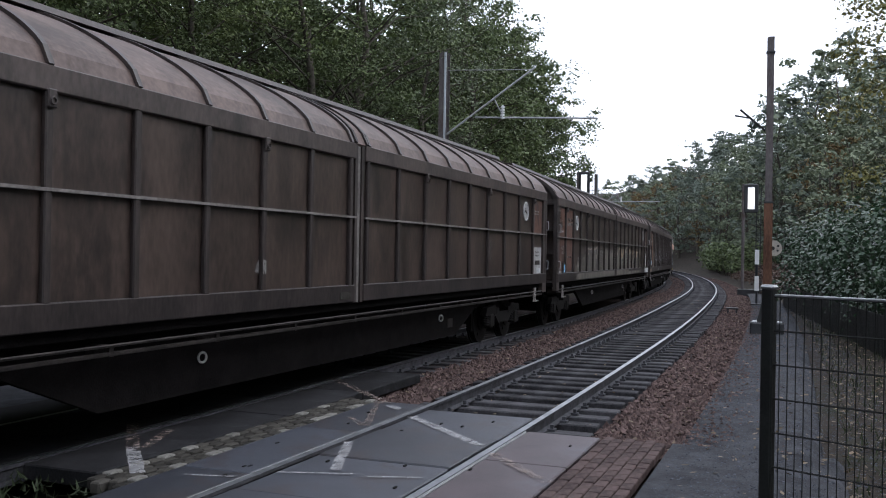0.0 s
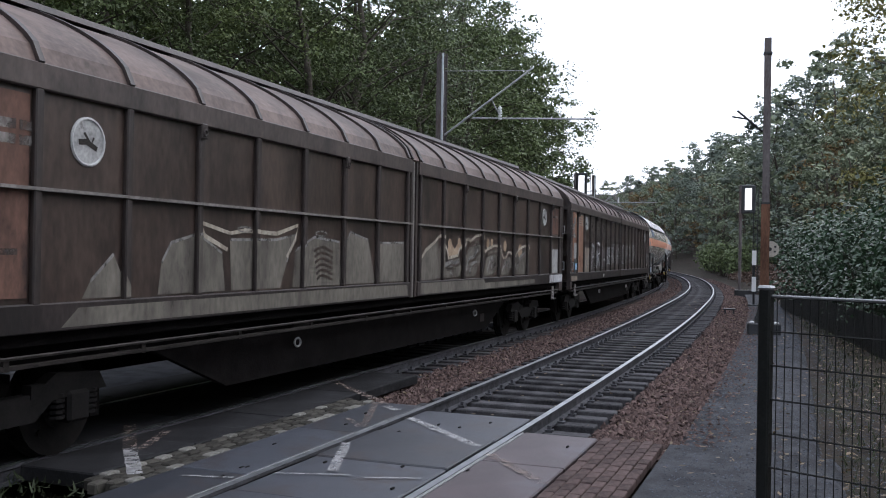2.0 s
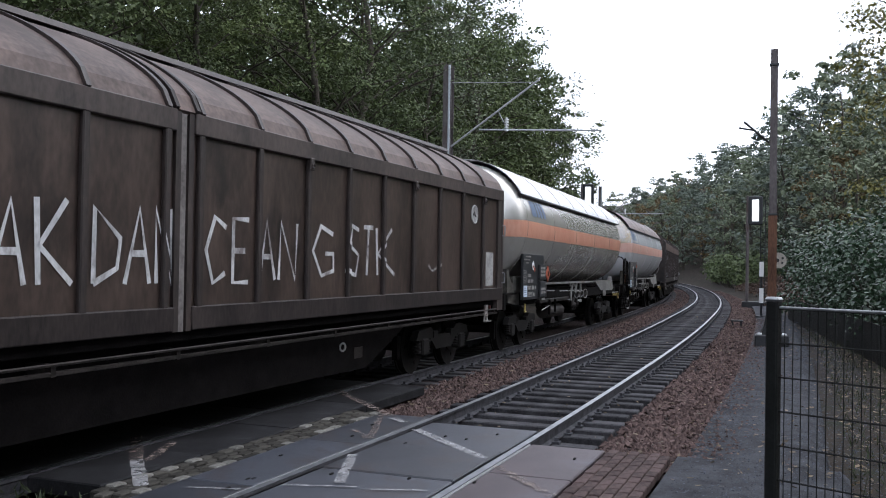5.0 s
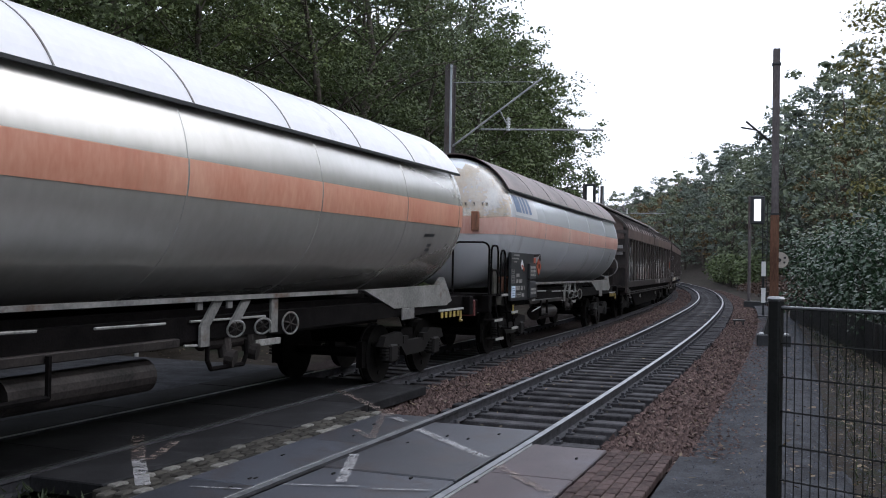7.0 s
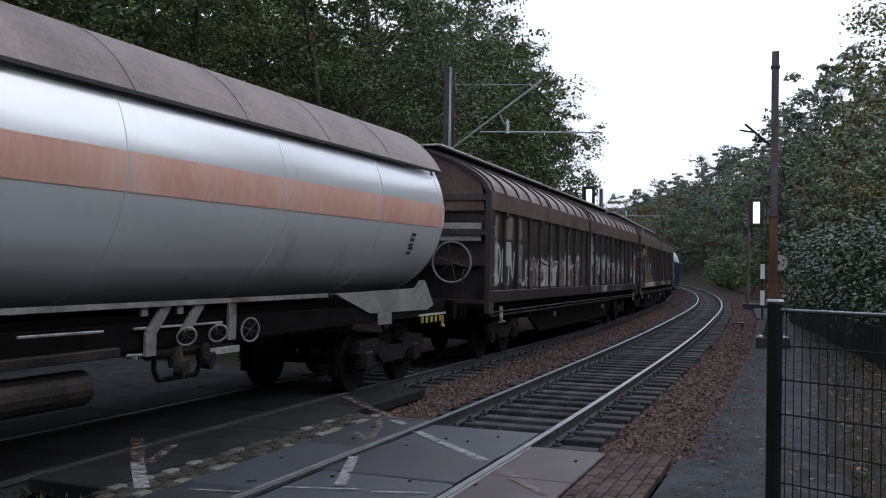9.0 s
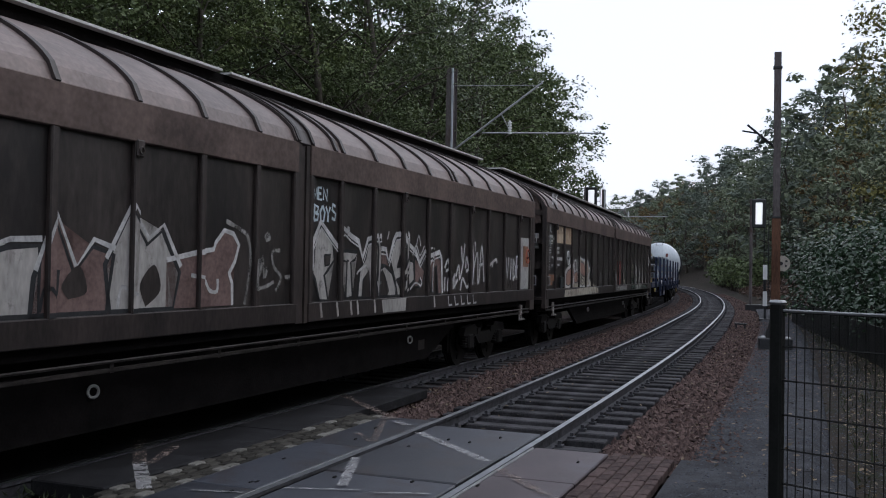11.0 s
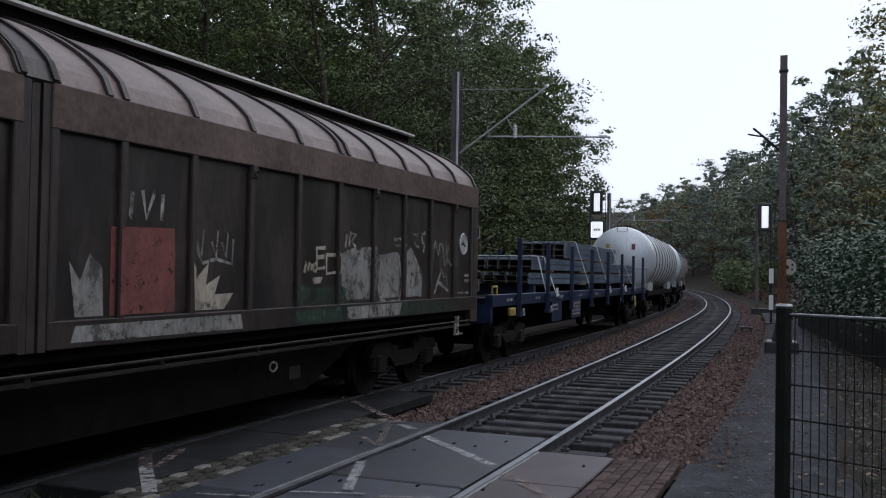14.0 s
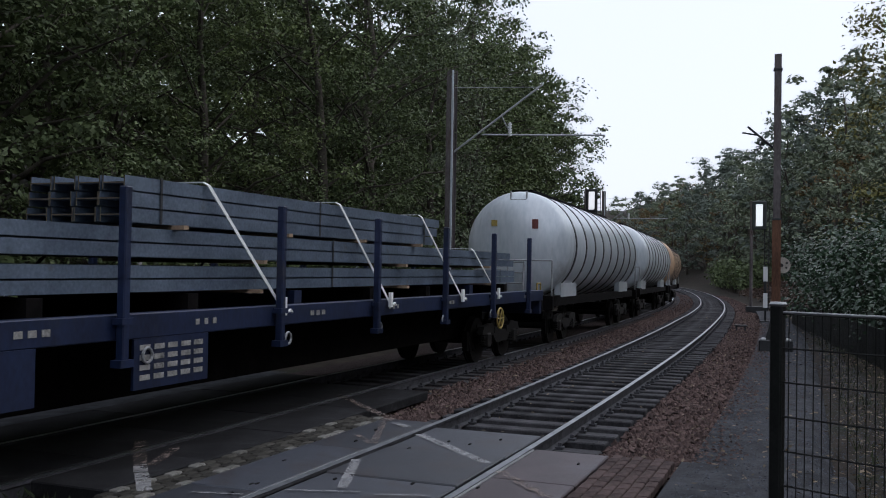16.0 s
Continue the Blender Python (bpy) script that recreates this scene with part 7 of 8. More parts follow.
    bars(v, 9.5, 2.88, 4, 1, 0.10, 0.06, 0.14, 0.1, "paint_faint")
    plate(v, 9.46, 10.12, 1.47, 2.07, "plate_grey", "dirty white service plate")
    plate(v, 9.08, 10.44, 1.23, 1.42, "paint_spray", "white patch on the sill", y=-1.423)
    plate(v, 10.28, 10.40, 1.52, 1.80, "plate_grey", "small white label")


def decorate_third(v):
    set_ribs(False)
    plate(v, -10.35, -9.38, 1.48, 3.18, "rust_dark", "panel with orange primer and old labels")
    for x0, x1, z0, z1 in ((-10.30, -9.84, 1.80, 2.08), (-10.32, -10.05, 2.10, 2.62), (-9.80, -9.42, 2.50, 3.14), (-10.32, -9.86, 1.48, 1.62)):
        plate(v, x0, x1, z0, z1, "rust_patch", "bare orange primer", y=SKIN - 0.007)
    bars(v, -10.25, 3.05, 3, 6, 0.09, 0.03, 0.11, 0.075, "paint_dusty")
    for x0, x1, z0, z1 in ((-9.80, -9.60, 2.84, 3.03), (-9.98, -9.71, 2.74, 2.85), (-10.18, -10.02, 2.17, 2.37), (-9.89, -9.58, 2.45, 2.57)):
        plate(v, x0, x1, z0, z1, "paint_dusty", "pale label", y=SKIN - 0.009)
    scrawl(v, ((-10.2, 1.77), (-10.08, 1.74), (-10.0, 1.60)), 0.07, "paint_spray", y=SKIN - 0.0095)
    plate(v, -9.82, -9.40, 1.86, 2.31, "sign_grey", "grey label panel", y=SKIN - 0.010)
    bars(v, -9.76, 2.20, 2, 4, 0.13, 0.04, 0.17, 0.09, "plate_grey", y=SKIN - 0.017)
    plate(v, -9.82, -9.40, 1.46, 1.85, "black", "black card holder", y=SKIN - 0.02)
    plate(v, -9.65, -9.42, 1.54, 1.72, "plate_sky", "pale blue card", y=SKIN - 0.03)
    bars(v, -9.63, 1.66, 1, 3, 0.19, 0.012, 0.2, 0.045, "white", y=SKIN - 0.037)
    plate(v, -9.22, -8.24, 2.84, 3.16, "tan", "weathered pale strip")
    bars(v, -9.18, 3.08, 1, 4, 0.88, 0.03, 0.1, 0.07, "rust_dark")
    plate(v, -9.22, -8.24, 1.46, 2.84, "rust_patch", "bare orange primer panel")
    plate(v, -8.86, -8.59, 1.76, 1.93, "rust_dark", "brown smear", y=SKIN - 0.008)
    plate(v, -8.04, -7.10, 1.46, 2.20, "tan", "dull beige panel")
    scrawl(v, ((-7.74, 1.91), (-7.40, 1.55), (-7.26, 1.95)), 0.09, "paint_dusty", y=SKIN - 0.0085, smooth=False)
    disc(v, -7.65, 2.92, 0.21)
    # white sprayed words, each letter with its own width and height
    for k, (ch, x0, x1, z0, z1) in enumerate((("I", -6.82, -6.70, 1.54, 2.16), ("P", -6.52, -6.12, 1.53, 2.34), ("I", -5.97, -5.90, 1.58, 2.15), ("E", -5.82, -5.45, 1.60, 1.96), ("R", -5.38, -4.86, 1.64, 2.40), ("-", -4.06, -3.81, 1.78, 1.89),
                                              ("B", -3.41, -3.14, 1.67, 2.31), ("R", -3.08, -2.78, 1.69, 2.28), ("E", -2.72, -2.44, 1.68, 2.25), ("A", -2.38, -2.02, 1.70, 2.38), ("K", -1.90, -1.52, 1.70, 2.42),
                                              ("D", -1.24, -0.86, 1.70, 2.38), ("A", -0.82, -0.47, 1.69, 2.40), ("N", -0.39, -0.16, 1.69, 2.42), ("C", 0.42, 0.78, 1.68, 2.38), ("E", 0.92, 1.26, 1.68, 2.38), ("A", 1.45, 1.78, 1.70, 2.38),
                                              ("N", 1.90, 2.28, 1.70, 2.38), ("G", 2.70, 3.25, 1.74, 2.38), ("S", 3.60, 4.05, 1.74, 2.44), ("T", 4.15, 4.45, 1.74, 2.42), ("K", 4.60, 5.20, 1.74, 2.42))):
        bm = bmesh.new()
        for line in STROKES[ch]:
            ribbon(bm, [(x0 + (x1 - x0) * (a + 0.10 * math.sin(k * 2.3) * (b - 0.5)), z0 + (z1 - z0) * b) for a, b in line], 0.075 if x0 < -4.4 else 0.06, SKIN - 0.0062)
        part("graffiti_letter", bm, M["paint_spray"], v, "white sprayed letter")
    scrawl(v, ((-4.35, 2.31), (-4.27, 1.82), (-4.34, 1.53), (-4.58, 1.72)), 0.07, "paint_spray", smooth=False, label="white sprayed hook")
    scrawl(v, ((-6.86, 2.24), (-6.78, 2.28)), 0.10, "paint_spray", smooth=False)
    scrawl(v, ((6.6, 1.9), (6.8, 1.8), (7.1, 1.92)), 0.05, "paint_faint")
    plate(v, -10.40, -9.48, 1.23, 1.37, "tan", "pale patch on the sill", y=-1.423)
    plate(v, -4.40, -4.22, 1.25, 1.35, "plate_grey", "small white mark", y=-1.423)
    plate(v, 9.55, 10.0, 1.5, 2.15, "plate_grey", "dirty white service plate")
    disc(v, 8.85, 2.85, 0.18)
    for k, z in enumerate((1.45, 1.85, 2.25, 2.75, 3.2)):
        plate(v, -10.50, -10.45, z, z + 0.035, "tread", "pale bolt head", y=-1.415)
    for x, w, z in ((-6.92, 0.95, 3.05), (-5.80, 0.95, 3.08), (-4.68, 0.85, 3.05), (-3.6, 0.85, 2.6)):
        blob(v, ((x, 1.47), (x, z), (x + w, z - 0.06), (x + w, 1.47)), "scrubbed", "scrubbed paler wall panel", y=SKIN - 0.0012, smooth=False)


def decorate_fourth(v):
    set_ribs(True)
    end_wheel(v, -10.42)
    for x0, x1, z0, z1, mat in ((-10.20, -9.74, 1.55, 2.42, "plate_grey"), (-10.20, -9.74, 2.44, 2.95, "paint_film"), (-9.24, -8.72, 1.95, 2.45, "plate_grey"), (-9.24, -8.64, 2.50, 2.98, "paint_film"), (-8.18, -7.86, 2.52, 2.98, "paint_film"), (-8.18, -7.80, 1.58, 2.43, "paint_dusty")):
        plate(v, x0, x1, z0, z1, mat, "pale rubbed panel")
    rnd = random.Random(12)
    x0 = -7.5
    for k in range(5):
        w = rnd.uniform(0.85, 1.25)
        f = [(x0, 1.47), (x0 + rnd.uniform(-0.08, 0.1), rnd.uniform(1.75, 1.95)), (x0 + w * 0.25, rnd.uniform(2.05, 2.4)), (x0 + w * 0.5, rnd.uniform(1.8, 2.1)), (x0 + w * 0.72, rnd.uniform(2.0, 2.35)), (x0 + w, rnd.uniform(1.7, 2.05)), (x0 + w * rnd.uniform(0.85, 1.0), 1.47)]
        blob(v, f, "paint_silver" if k % 3 else "paint_mauve", "silver graffiti letter" if k % 3 else "dull reddish graffiti letter", smooth=False, edge="black", edge_width=0.05)
        scrawl(v, [(p + 0.02, q + 0.06) for p, q in f[1:-1]], 0.05, "paint_chalk", smooth=False)
        c = x0 + w * rnd.uniform(0.35, 0.55)
        blob(v, ((c, 1.5 + 0.1 * (k % 2)), (c - 0.08, 1.72), (c + 0.12, rnd.uniform(1.8, 1.95)), (c + 0.22, 1.66)), "brown_dark", "dark hollow of the letter", y=SKIN - 0.005)
        scrawl(v, ((x0 + 0.1, 1.5), (x0 + 0.16, 1.7), (c - 0.15, 1.62), (c - 0.12, 1.85)), 0.035, "black" if k % 2 else "paint_chalk", y=SKIN - 0.0055)
        x0 += w + rnd.uniform(-0.12, 0.05)
    lettering(v, "MEN", 0.30, 2.76, 0.15, 0.13, 0.035, "paint_ice", "pale blue sprayed letter", 0.01, 7)
    lettering(v, "BOYS", 0.33, 2.50, 0.20, 0.155, 0.042, "paint_ice", "pale blue sprayed letter", 0.02, 8)
    scrawl(v, ((0.17, 2.62), (0.22, 2.72), (0.17, 2.66), (0.24, 2.58)), 0.03, "paint_ice")
    for p in (((-10.0, 1.55), (-9.9, 2.1), (-9.7, 2.35), (-9.55, 2.0), (-9.7, 1.6)), ((-9.4, 2.3), (-9.42, 1.6)), ((-8.95, 1.55), (-8.8, 2.2), (-8.6, 1.7), (-8.45, 2.25)), ((-7.9, 2.2), (-7.8, 1.6), (-7.5, 1.65), (-7.45, 2.1))):
        scrawl(v, p, 0.07, "paint_chalk")
    # the last rounded letter and a tag before the middle
    bulge = ((-2.6, 1.47), (-2.6, 1.95), (-2.0, 2.05), (-1.82, 2.07), (-1.79, 2.14), (-1.63, 2.28), (-1.46, 2.25), (-1.35, 2.13), (-1.42, 1.95), (-1.53, 1.82), (-1.47, 1.71), (-1.46, 1.47))
    blob(v, bulge, "paint_mauve", "dull reddish graffiti letter", smooth=False)
    scrawl(v, bulge[1:], 0.05, "paint_chalk", smooth=False)
    scrawl(v, ((-2.2, 1.80), (-1.99, 1.76), (-1.88, 1.64), (-1.75, 1.63), (-1.74, 1.76)), 0.04, "paint_chalk")
    scrawl(v, ((-1.6, 2.38), (-1.29, 2.29), (-1.17, 2.21), (-1.11, 1.94), (-1.2, 1.57), (-1.22, 1.47)), 0.05, "paint_dusty")
    for p in (((-1.04, 1.66), (-1.02, 1.98), (-0.92, 1.80), (-0.86, 2.01), (-0.82, 1.77), (-0.75, 1.89)), ((-0.48, 2.09), (-0.65, 2.06), (-0.61, 1.89), (-0.45, 1.77), (-0.57, 1.61)), ((-1.04, 1.64), (-0.8, 1.66), (-0.61, 1.72)), ((-0.82, 2.22), (-0.76, 2.28), (-0.72, 2.22), (-0.8, 2.2)), ((-0.36, 1.77), (-0.24, 1.78))):
        scrawl(v, p, 0.045, "paint_dusty")
    made = set(bpy.data.objects)
    # large outlined letters
    post = ((0.23, 2.38), (0.39, 2.41), (0.70, 2.21), (0.75, 1.99), (0.58, 1.86), (0.48, 1.79), (0.59, 1.47), (0.36, 1.47), (0.24, 1.74), (0.17, 1.81), (0.19, 1.88), (0.21, 2.07))
    tee = ((0.85, 2.12), (1.43, 2.11), (1.35, 2.0), (1.23, 1.97), (1.30, 1.50), (1.10, 1.48), (1.12, 1.97), (0.89, 2.01))
    peak = ((1.46, 1.47), (1.5, 1.75), (1.53, 1.89), (1.70, 2.02), (1.78, 2.24), (2.05, 2.31), (2.12, 2.13), (2.06, 1.47))
    loop = ((2.14, 1.47), (2.10, 1.73), (2.16, 1.88), (2.35, 1.92), (2.62, 1.81), (2.77, 1.59), (2.73, 1.47))
    head = ((2.18, 2.06), (2.30, 2.16), (2.44, 2.03), (2.48, 1.90), (2.35, 1.93), (2.16, 1.94))
    big = ((2.52, 2.04), (2.74, 2.32), (2.98, 2.40), (3.16, 2.36), (3.12, 2.05), (3.05, 1.95), (3.03, 1.8), (3.25, 2.02), (3.43, 1.99), (3.47, 1.71), (3.26, 1.61), (3.04, 1.47), (2.82, 1.47), (2.72, 1.72))
    arch = ((3.46, 2.06), (3.68, 1.99), (3.89, 1.85), (3.81, 1.63), (3.66, 1.72), (3.64, 1.60), (3.50, 1.60))
    last = ((4.05, 1.52), (4.07, 2.0), (4.34, 2.12), (4.61, 2.04), (4.67, 1.48), (4.50, 1.47), (4.41, 1.96), (4.23, 1.85), (4.18, 1.51))
    for k, l in enumerate((peak, loop, head, big, arch, last, post, tee)):
        blob(v, l, "paint_silver" if k in (0, 1, 3, 6, 7) else "paint_mauve", "silver graffiti letter" if k in (0, 1, 3, 6, 7) else "dull reddish graffiti letter", y=SKIN - 0.002 - 0.0003 * k, smooth=False, edge="black", edge_width=0.045)
    for l in (((1.60, 1.47), (1.62, 1.72), (1.80, 1.86), (1.86, 1.47)), ((0.47, 2.05), (0.64, 2.06), (0.61, 1.93), (0.49, 1.91)), ((2.15, 1.72), (2.25, 1.86), (2.34, 1.78), (2.49, 1.56), (2.41, 1.48), (2.20, 1.48)), ((2.78, 1.90), (2.89, 2.09), (3.02, 1.93)), ((2.76, 1.72), (3.18, 1.80), (3.11, 1.61), (2.99, 1.51))):
        blob(v, l, "brown_dark", "dark hollow of the letter", y=SKIN - 0.0062, smooth=False, edge="black", edge_width=0.03)
    outer = ((0.16, 1.85), (0.16, 2.19), (0.36, 2.48), (0.67, 2.28), (0.87, 2.16), (0.92, 2.32), (1.02, 2.42), (1.22, 2.33), (1.46, 2.26), (1.60, 2.04), (1.76, 2.30), (2.09, 2.36), (2.18, 2.18), (2.37, 2.17), (2.48, 2.0), (2.65, 2.31), (2.74, 2.40), (3.08, 2.43), (3.24, 2.26), (3.51, 2.16), (3.68, 1.99), (3.91, 2.18), (4.06, 2.09), (4.54, 2.17), (4.64, 2.06), (4.70, 1.47))
    scrawl(v, outer, 0.075, "paint_chalk", y=SKIN - 0.0072, smooth=False, label="white outer line of the graffiti")
    scrawl(v, [(a + 0.02, b - 0.08) for a, b in outer[1:-2]], 0.022, "paint_chalk", y=SKIN - 0.0078, smooth=False)
    for p in (((1.42, 1.80), (1.50, 1.86), (1.72, 1.93)), ((2.10, 1.70), (2.16, 1.5)), ((3.30, 1.56), (3.5, 1.66), (3.72, 1.62)), ((3.70, 1.75), (3.78, 1.66), (3.70, 1.6)), ((4.12, 1.5), (4.13, 1.95), (4.36, 2.06)), ((2.42, 2.32), (2.47, 2.44)), ((3.50, 2.2), (3.62, 2.42), (3.70, 2.25)), ((4.15, 2.22), (4.24, 2.24)), ((3.38, 2.1), (3.52, 2.26), (3.68, 2.1), (3.86, 2.26))):
        scrawl(v, p, 0.03, "paint_chalk", y=SKIN - 0.0078)
    blob(v, ((2.2, 1.24), (2.15, 1.43), (3.05, 1.44), (3.02, 1.24)), "paint_silver", "silver drip on the sill", y=-1.4225, smooth=False)
    for x in (0.3, 0.75, 1.15, 1.35, 1.9, 4.2):
        scrawl(v, ((x, 1.44), (x + 0.04, 1.25)), 0.05, "paint_silver", y=-1.4225, smooth=False)
    # a long loose tag
    for p in (((4.8, 1.9), (4.95, 2.05), (5.0, 1.9), (4.85, 1.85)), ((4.80, 1.5), (4.82, 1.75)), ((4.95, 1.5), (4.97, 1.72), (5.08, 1.5)), ((5.15, 1.62), (5.30, 1.8), (5.22, 1.55), (5.45, 1.7)),
              ((5.35, 1.75), (5.5, 1.95), (5.55, 1.7), (5.75, 2.05)), ((5.62, 2.3), (5.7, 2.0), (5.8, 2.35)), ((5.85, 1.9), (5.9, 2.1), (6.02, 1.9), (5.88, 1.85)), ((6.2, 2.40), (6.3, 2.0), (6.25, 1.6)),
              ((6.3, 1.9), (6.5, 2.2), (6.55, 1.6)), ((6.6, 1.62), (6.75, 2.35), (6.9, 1.65)), ((6.62, 1.95), (6.85, 2.0)), ((7.2, 1.95), (7.6, 2.08), (7.7, 2.02)), ((5.6, 1.5), (5.7, 1.72), (5.95, 1.55), (6.1, 1.7))):
        scrawl(v, p, 0.055, "paint_chalk", y=SKIN - 0.004)
    for k in range(5):
        scrawl(v, ((4.85 + k * 0.32, 1.42), (4.9 + k * 0.32, 1.26), (5.05 + k * 0.32, 1.27)), 0.035, "paint_chalk", y=-1.4225, smooth=False)
    lettering(v, "VIDE", 8.30, 1.70, 0.44, 0.25, 0.062, "paint_spray", "white sprayed letter", 0.03, 9)
    lettering(v, "MIZ", 8.40, 1.49, 0.18, 0.28, 0.04, "paint_faint", "white sprayed letter", 0.02, 10)
    p = plate(v, 9.30, 10.12, 1.47, 2.58, "plate_grey", "white service panel")
    plate(v, 9.52, 9.90, 1.95, 2.40, "rust_patch", "beige sign field", y=SKIN - 0.007)
    bm = bmesh.new()
    ring(bm, (9.71, SKIN - 0.016, 2.18), (0, 1, 0), 0.15, 0.015, 24)
    part("sign_ring", bm, M["red"], p, "red prohibition ring")
    part("sign_bar", ribbon(bmesh.new(), [(9.60, 2.27), (9.82, 2.07)], 0.03, SKIN - 0.018), M["red"], p)
    part("sign_bar", ribbon(bmesh.new(), [(9.63, 2.15), (9.79, 2.15)], 0.04, SKIN - 0.017), M["under"], p)
    # all of the rear half lies a little farther back
    for ob in set(bpy.data.objects) - made:
        ob.matrix_basis = Matrix.Translation((0.14, 0, 0))


def decorate_fifth(v):
    set_ribs(True)
    end_wheel(v, -10.42)
    made = set(bpy.data.objects)
    lettering(v, "OIK", -9.95, 3.52, 0.26, 0.22, 0.05, "paint_spray", "white sprayed letter", 0.02, 11)
    for ob in set(bpy.data.objects) - made:
        ob.matrix_basis = Matrix.Translation((0, -0.055, 0))
    lettering(v, "VAL", -10.2, 2.86, 0.24, 0.2, 0.045, "paint_spray", "white sprayed letter", 0.02, 12)
    for z in (2.70, 2.60):
        bars(v, -10.12, z, 7, 1, 0.055, 0.05, 0.08, 0.1, "paint_chalk")
    for x0, x1, z0, z1 in ((-10.15, -9.55, 2.56, 2.76), (-10.0, -9.70, 2.33, 2.46), (-10.15, -9.84, 2.12, 2.23), (-10.18, -9.82, 1.93, 2.05)):
        scrawl(v, ((x0, z0), (x1, z0), (x1, z1), (x0, z1), (x0, z0 - 0.012)), 0.02, "paint_chalk", smooth=False, label="white outlined marking")
    for x, z, n in ((-9.94, 2.37, 3), (-10.10, 2.155, 4), (-9.66, 2.20, 3), (-10.10, 1.97, 4), (-9.70, 2.0, 3), (-9.50, 2.66, 2)):
        bars(v, x, z, n, 1, 0.045, 0.05, 0.06, 0.1, "paint_chalk")
    plate(v, -10.03, -9.32, 1.64, 1.80, "rust_patch", "rusty red label")
    plate(v, -9.92, -9.55, 1.54, 1.63, "rust_patch", "rusty red label")
    part("grab_handle", pipe(bmesh.new(), [(-10.07, SKIN, 1.76), (-10.07, SKIN - 0.06, 1.76), (-10.07, SKIN - 0.06, 1.55), (-10.07, SKIN, 1.55)], 0.012), M["galv"], v)
    for x0, x1 in ((-9.09, -8.28), (-8.04, -7.22)):
        plate(v, x0, x1, 2.60, 3.04, "primer_tan", "tan primer patch with streaks")
    for p in (((-9.0, 2.92), (-8.95, 3.0), (-8.88, 2.9), (-8.98, 2.82)), ((-8.8, 2.82), (-8.74, 3.0), (-8.66, 2.85)), ((-8.6, 2.98), (-8.5, 2.85), (-8.4, 2.92))):
        scrawl(v, p, 0.02, "under_worn", y=SKIN - 0.0085)
    bars(v, -9.03, 2.43, 3, 2, 0.06, 0.06, 0.09, 0.10, "paint_chalk")
    bars(v, -9.03, 2.16, 8, 1, 0.055, 0.08, 0.08, 0.1, "paint_chalk")
    bars(v, -9.02, 2.02, 4, 1, 0.05, 0.05, 0.07, 0.1, "paint_chalk")
    plate(v, -8.82, -8.46, 1.47, 1.74, "black", "black card holder", y=SKIN - 0.03, thick=0.03)
    disc(v, -7.64, 2.24, 0.20)
    # bubble letters over a cream base
    first = ((-7.98, 1.50), (-7.97, 1.83), (-7.77, 1.95), (-7.09, 2.08), (-6.89, 2.05), (-6.80, 1.87), (-6.89, 1.57), (-7.6, 1.48))
    second = ((-6.25, 1.48), (-6.28, 2.20), (-6.14, 2.29), (-5.55, 2.22), (-4.78, 2.18), (-4.66, 2.04), (-4.40, 1.94), (-4.64, 1.73), (-4.57, 1.48))
    blob(v, ((-8.15, 1.46), (-7.9, 1.62), (-6.9, 1.60), (-6.3, 1.74), (-5.5, 1.62), (-4.5, 1.66), (-3.8, 1.52), (-3.6, 1.46)), "paint_cream", "cream graffiti base", y=SKIN - 0.0015)
    blob(v, first, "paint_chalk", "white rim of a bubble letter", edge="paint_chalk", edge_width=0.06)
    blob(v, ((-7.90, 1.55), (-7.89, 1.79), (-7.72, 1.89), (-7.09, 2.01), (-6.93, 1.96), (-6.88, 1.85), (-6.96, 1.59), (-7.6, 1.51)), "paint_pink", "faded pink bubble letter", y=SKIN - 0.005, smooth=False, edge="black", edge_width=0.035)
    blob(v, ((-6.76, 1.90), (-6.78, 2.14), (-6.65, 2.19), (-6.52, 2.14), (-6.48, 1.90)), "brown_dark", "small upright letter", y=SKIN - 0.003, edge="paint_chalk", edge_width=0.05)
    blob(v, ((-6.82, 1.81), (-6.55, 1.88), (-6.31, 1.83), (-6.26, 1.62), (-6.57, 1.58), (-6.76, 1.61)), "paint_pink", "faded pink bubble letter", y=SKIN - 0.004, edge="black", edge_width=0.03)
    blob(v, second, "paint_cream", "cream bubble letter", y=SKIN - 0.003, edge="paint_chalk", edge_width=0.06)
    blob(v, ((-6.05, 2.17), (-5.44, 2.13), (-5.22, 1.93), (-5.32, 1.74), (-6.02, 1.90)), "paint_pink", "faded pink bubble letter", y=SKIN - 0.006, edge="black", edge_width=0.035)
    blob(v, ((-5.1, 2.10), (-4.84, 2.12), (-4.75, 1.95), (-4.9, 1.70), (-5.1, 1.85)), "paint_pink", "faded pink bubble letter", y=SKIN - 0.006, edge="black", edge_width=0.03)
    for p in (((-5.95, 1.80), (-5.7, 1.70), (-5.45, 1.66), (-5.35, 1.55), (-5.6, 1.50), (-5.9, 1.58)), ((-5.8, 1.62), (-5.6, 1.58), (-5.5, 1.62)), ((-4.5, 1.82), (-4.3, 1.88), (-4.25, 1.74), (-4.4, 1.7)), ((-4.45, 1.6), (-4.2, 1.62), (-4.0, 1.5))):
        scrawl(v, p, 0.035, "black", y=SKIN - 0.0075)
    blob(v, ((-8.31, 1.22), (-8.22, 1.40), (-5.5, 1.43), (-3.62, 1.44), (-3.25, 1.38), (-3.22, 1.24), (-5.5, 1.235)), "paint_cream", "cream graffiti base on the sill", y=-1.4225, smooth=False)
    for k in range(3):
        x = -7.9 + k * 0.27
        scrawl(v, ((x, 1.27), (x + 0.06, 1.36), (x + 0.13, 1.28), (x + 0.22, 1.33)), 0.018, "black", y=-1.4245)
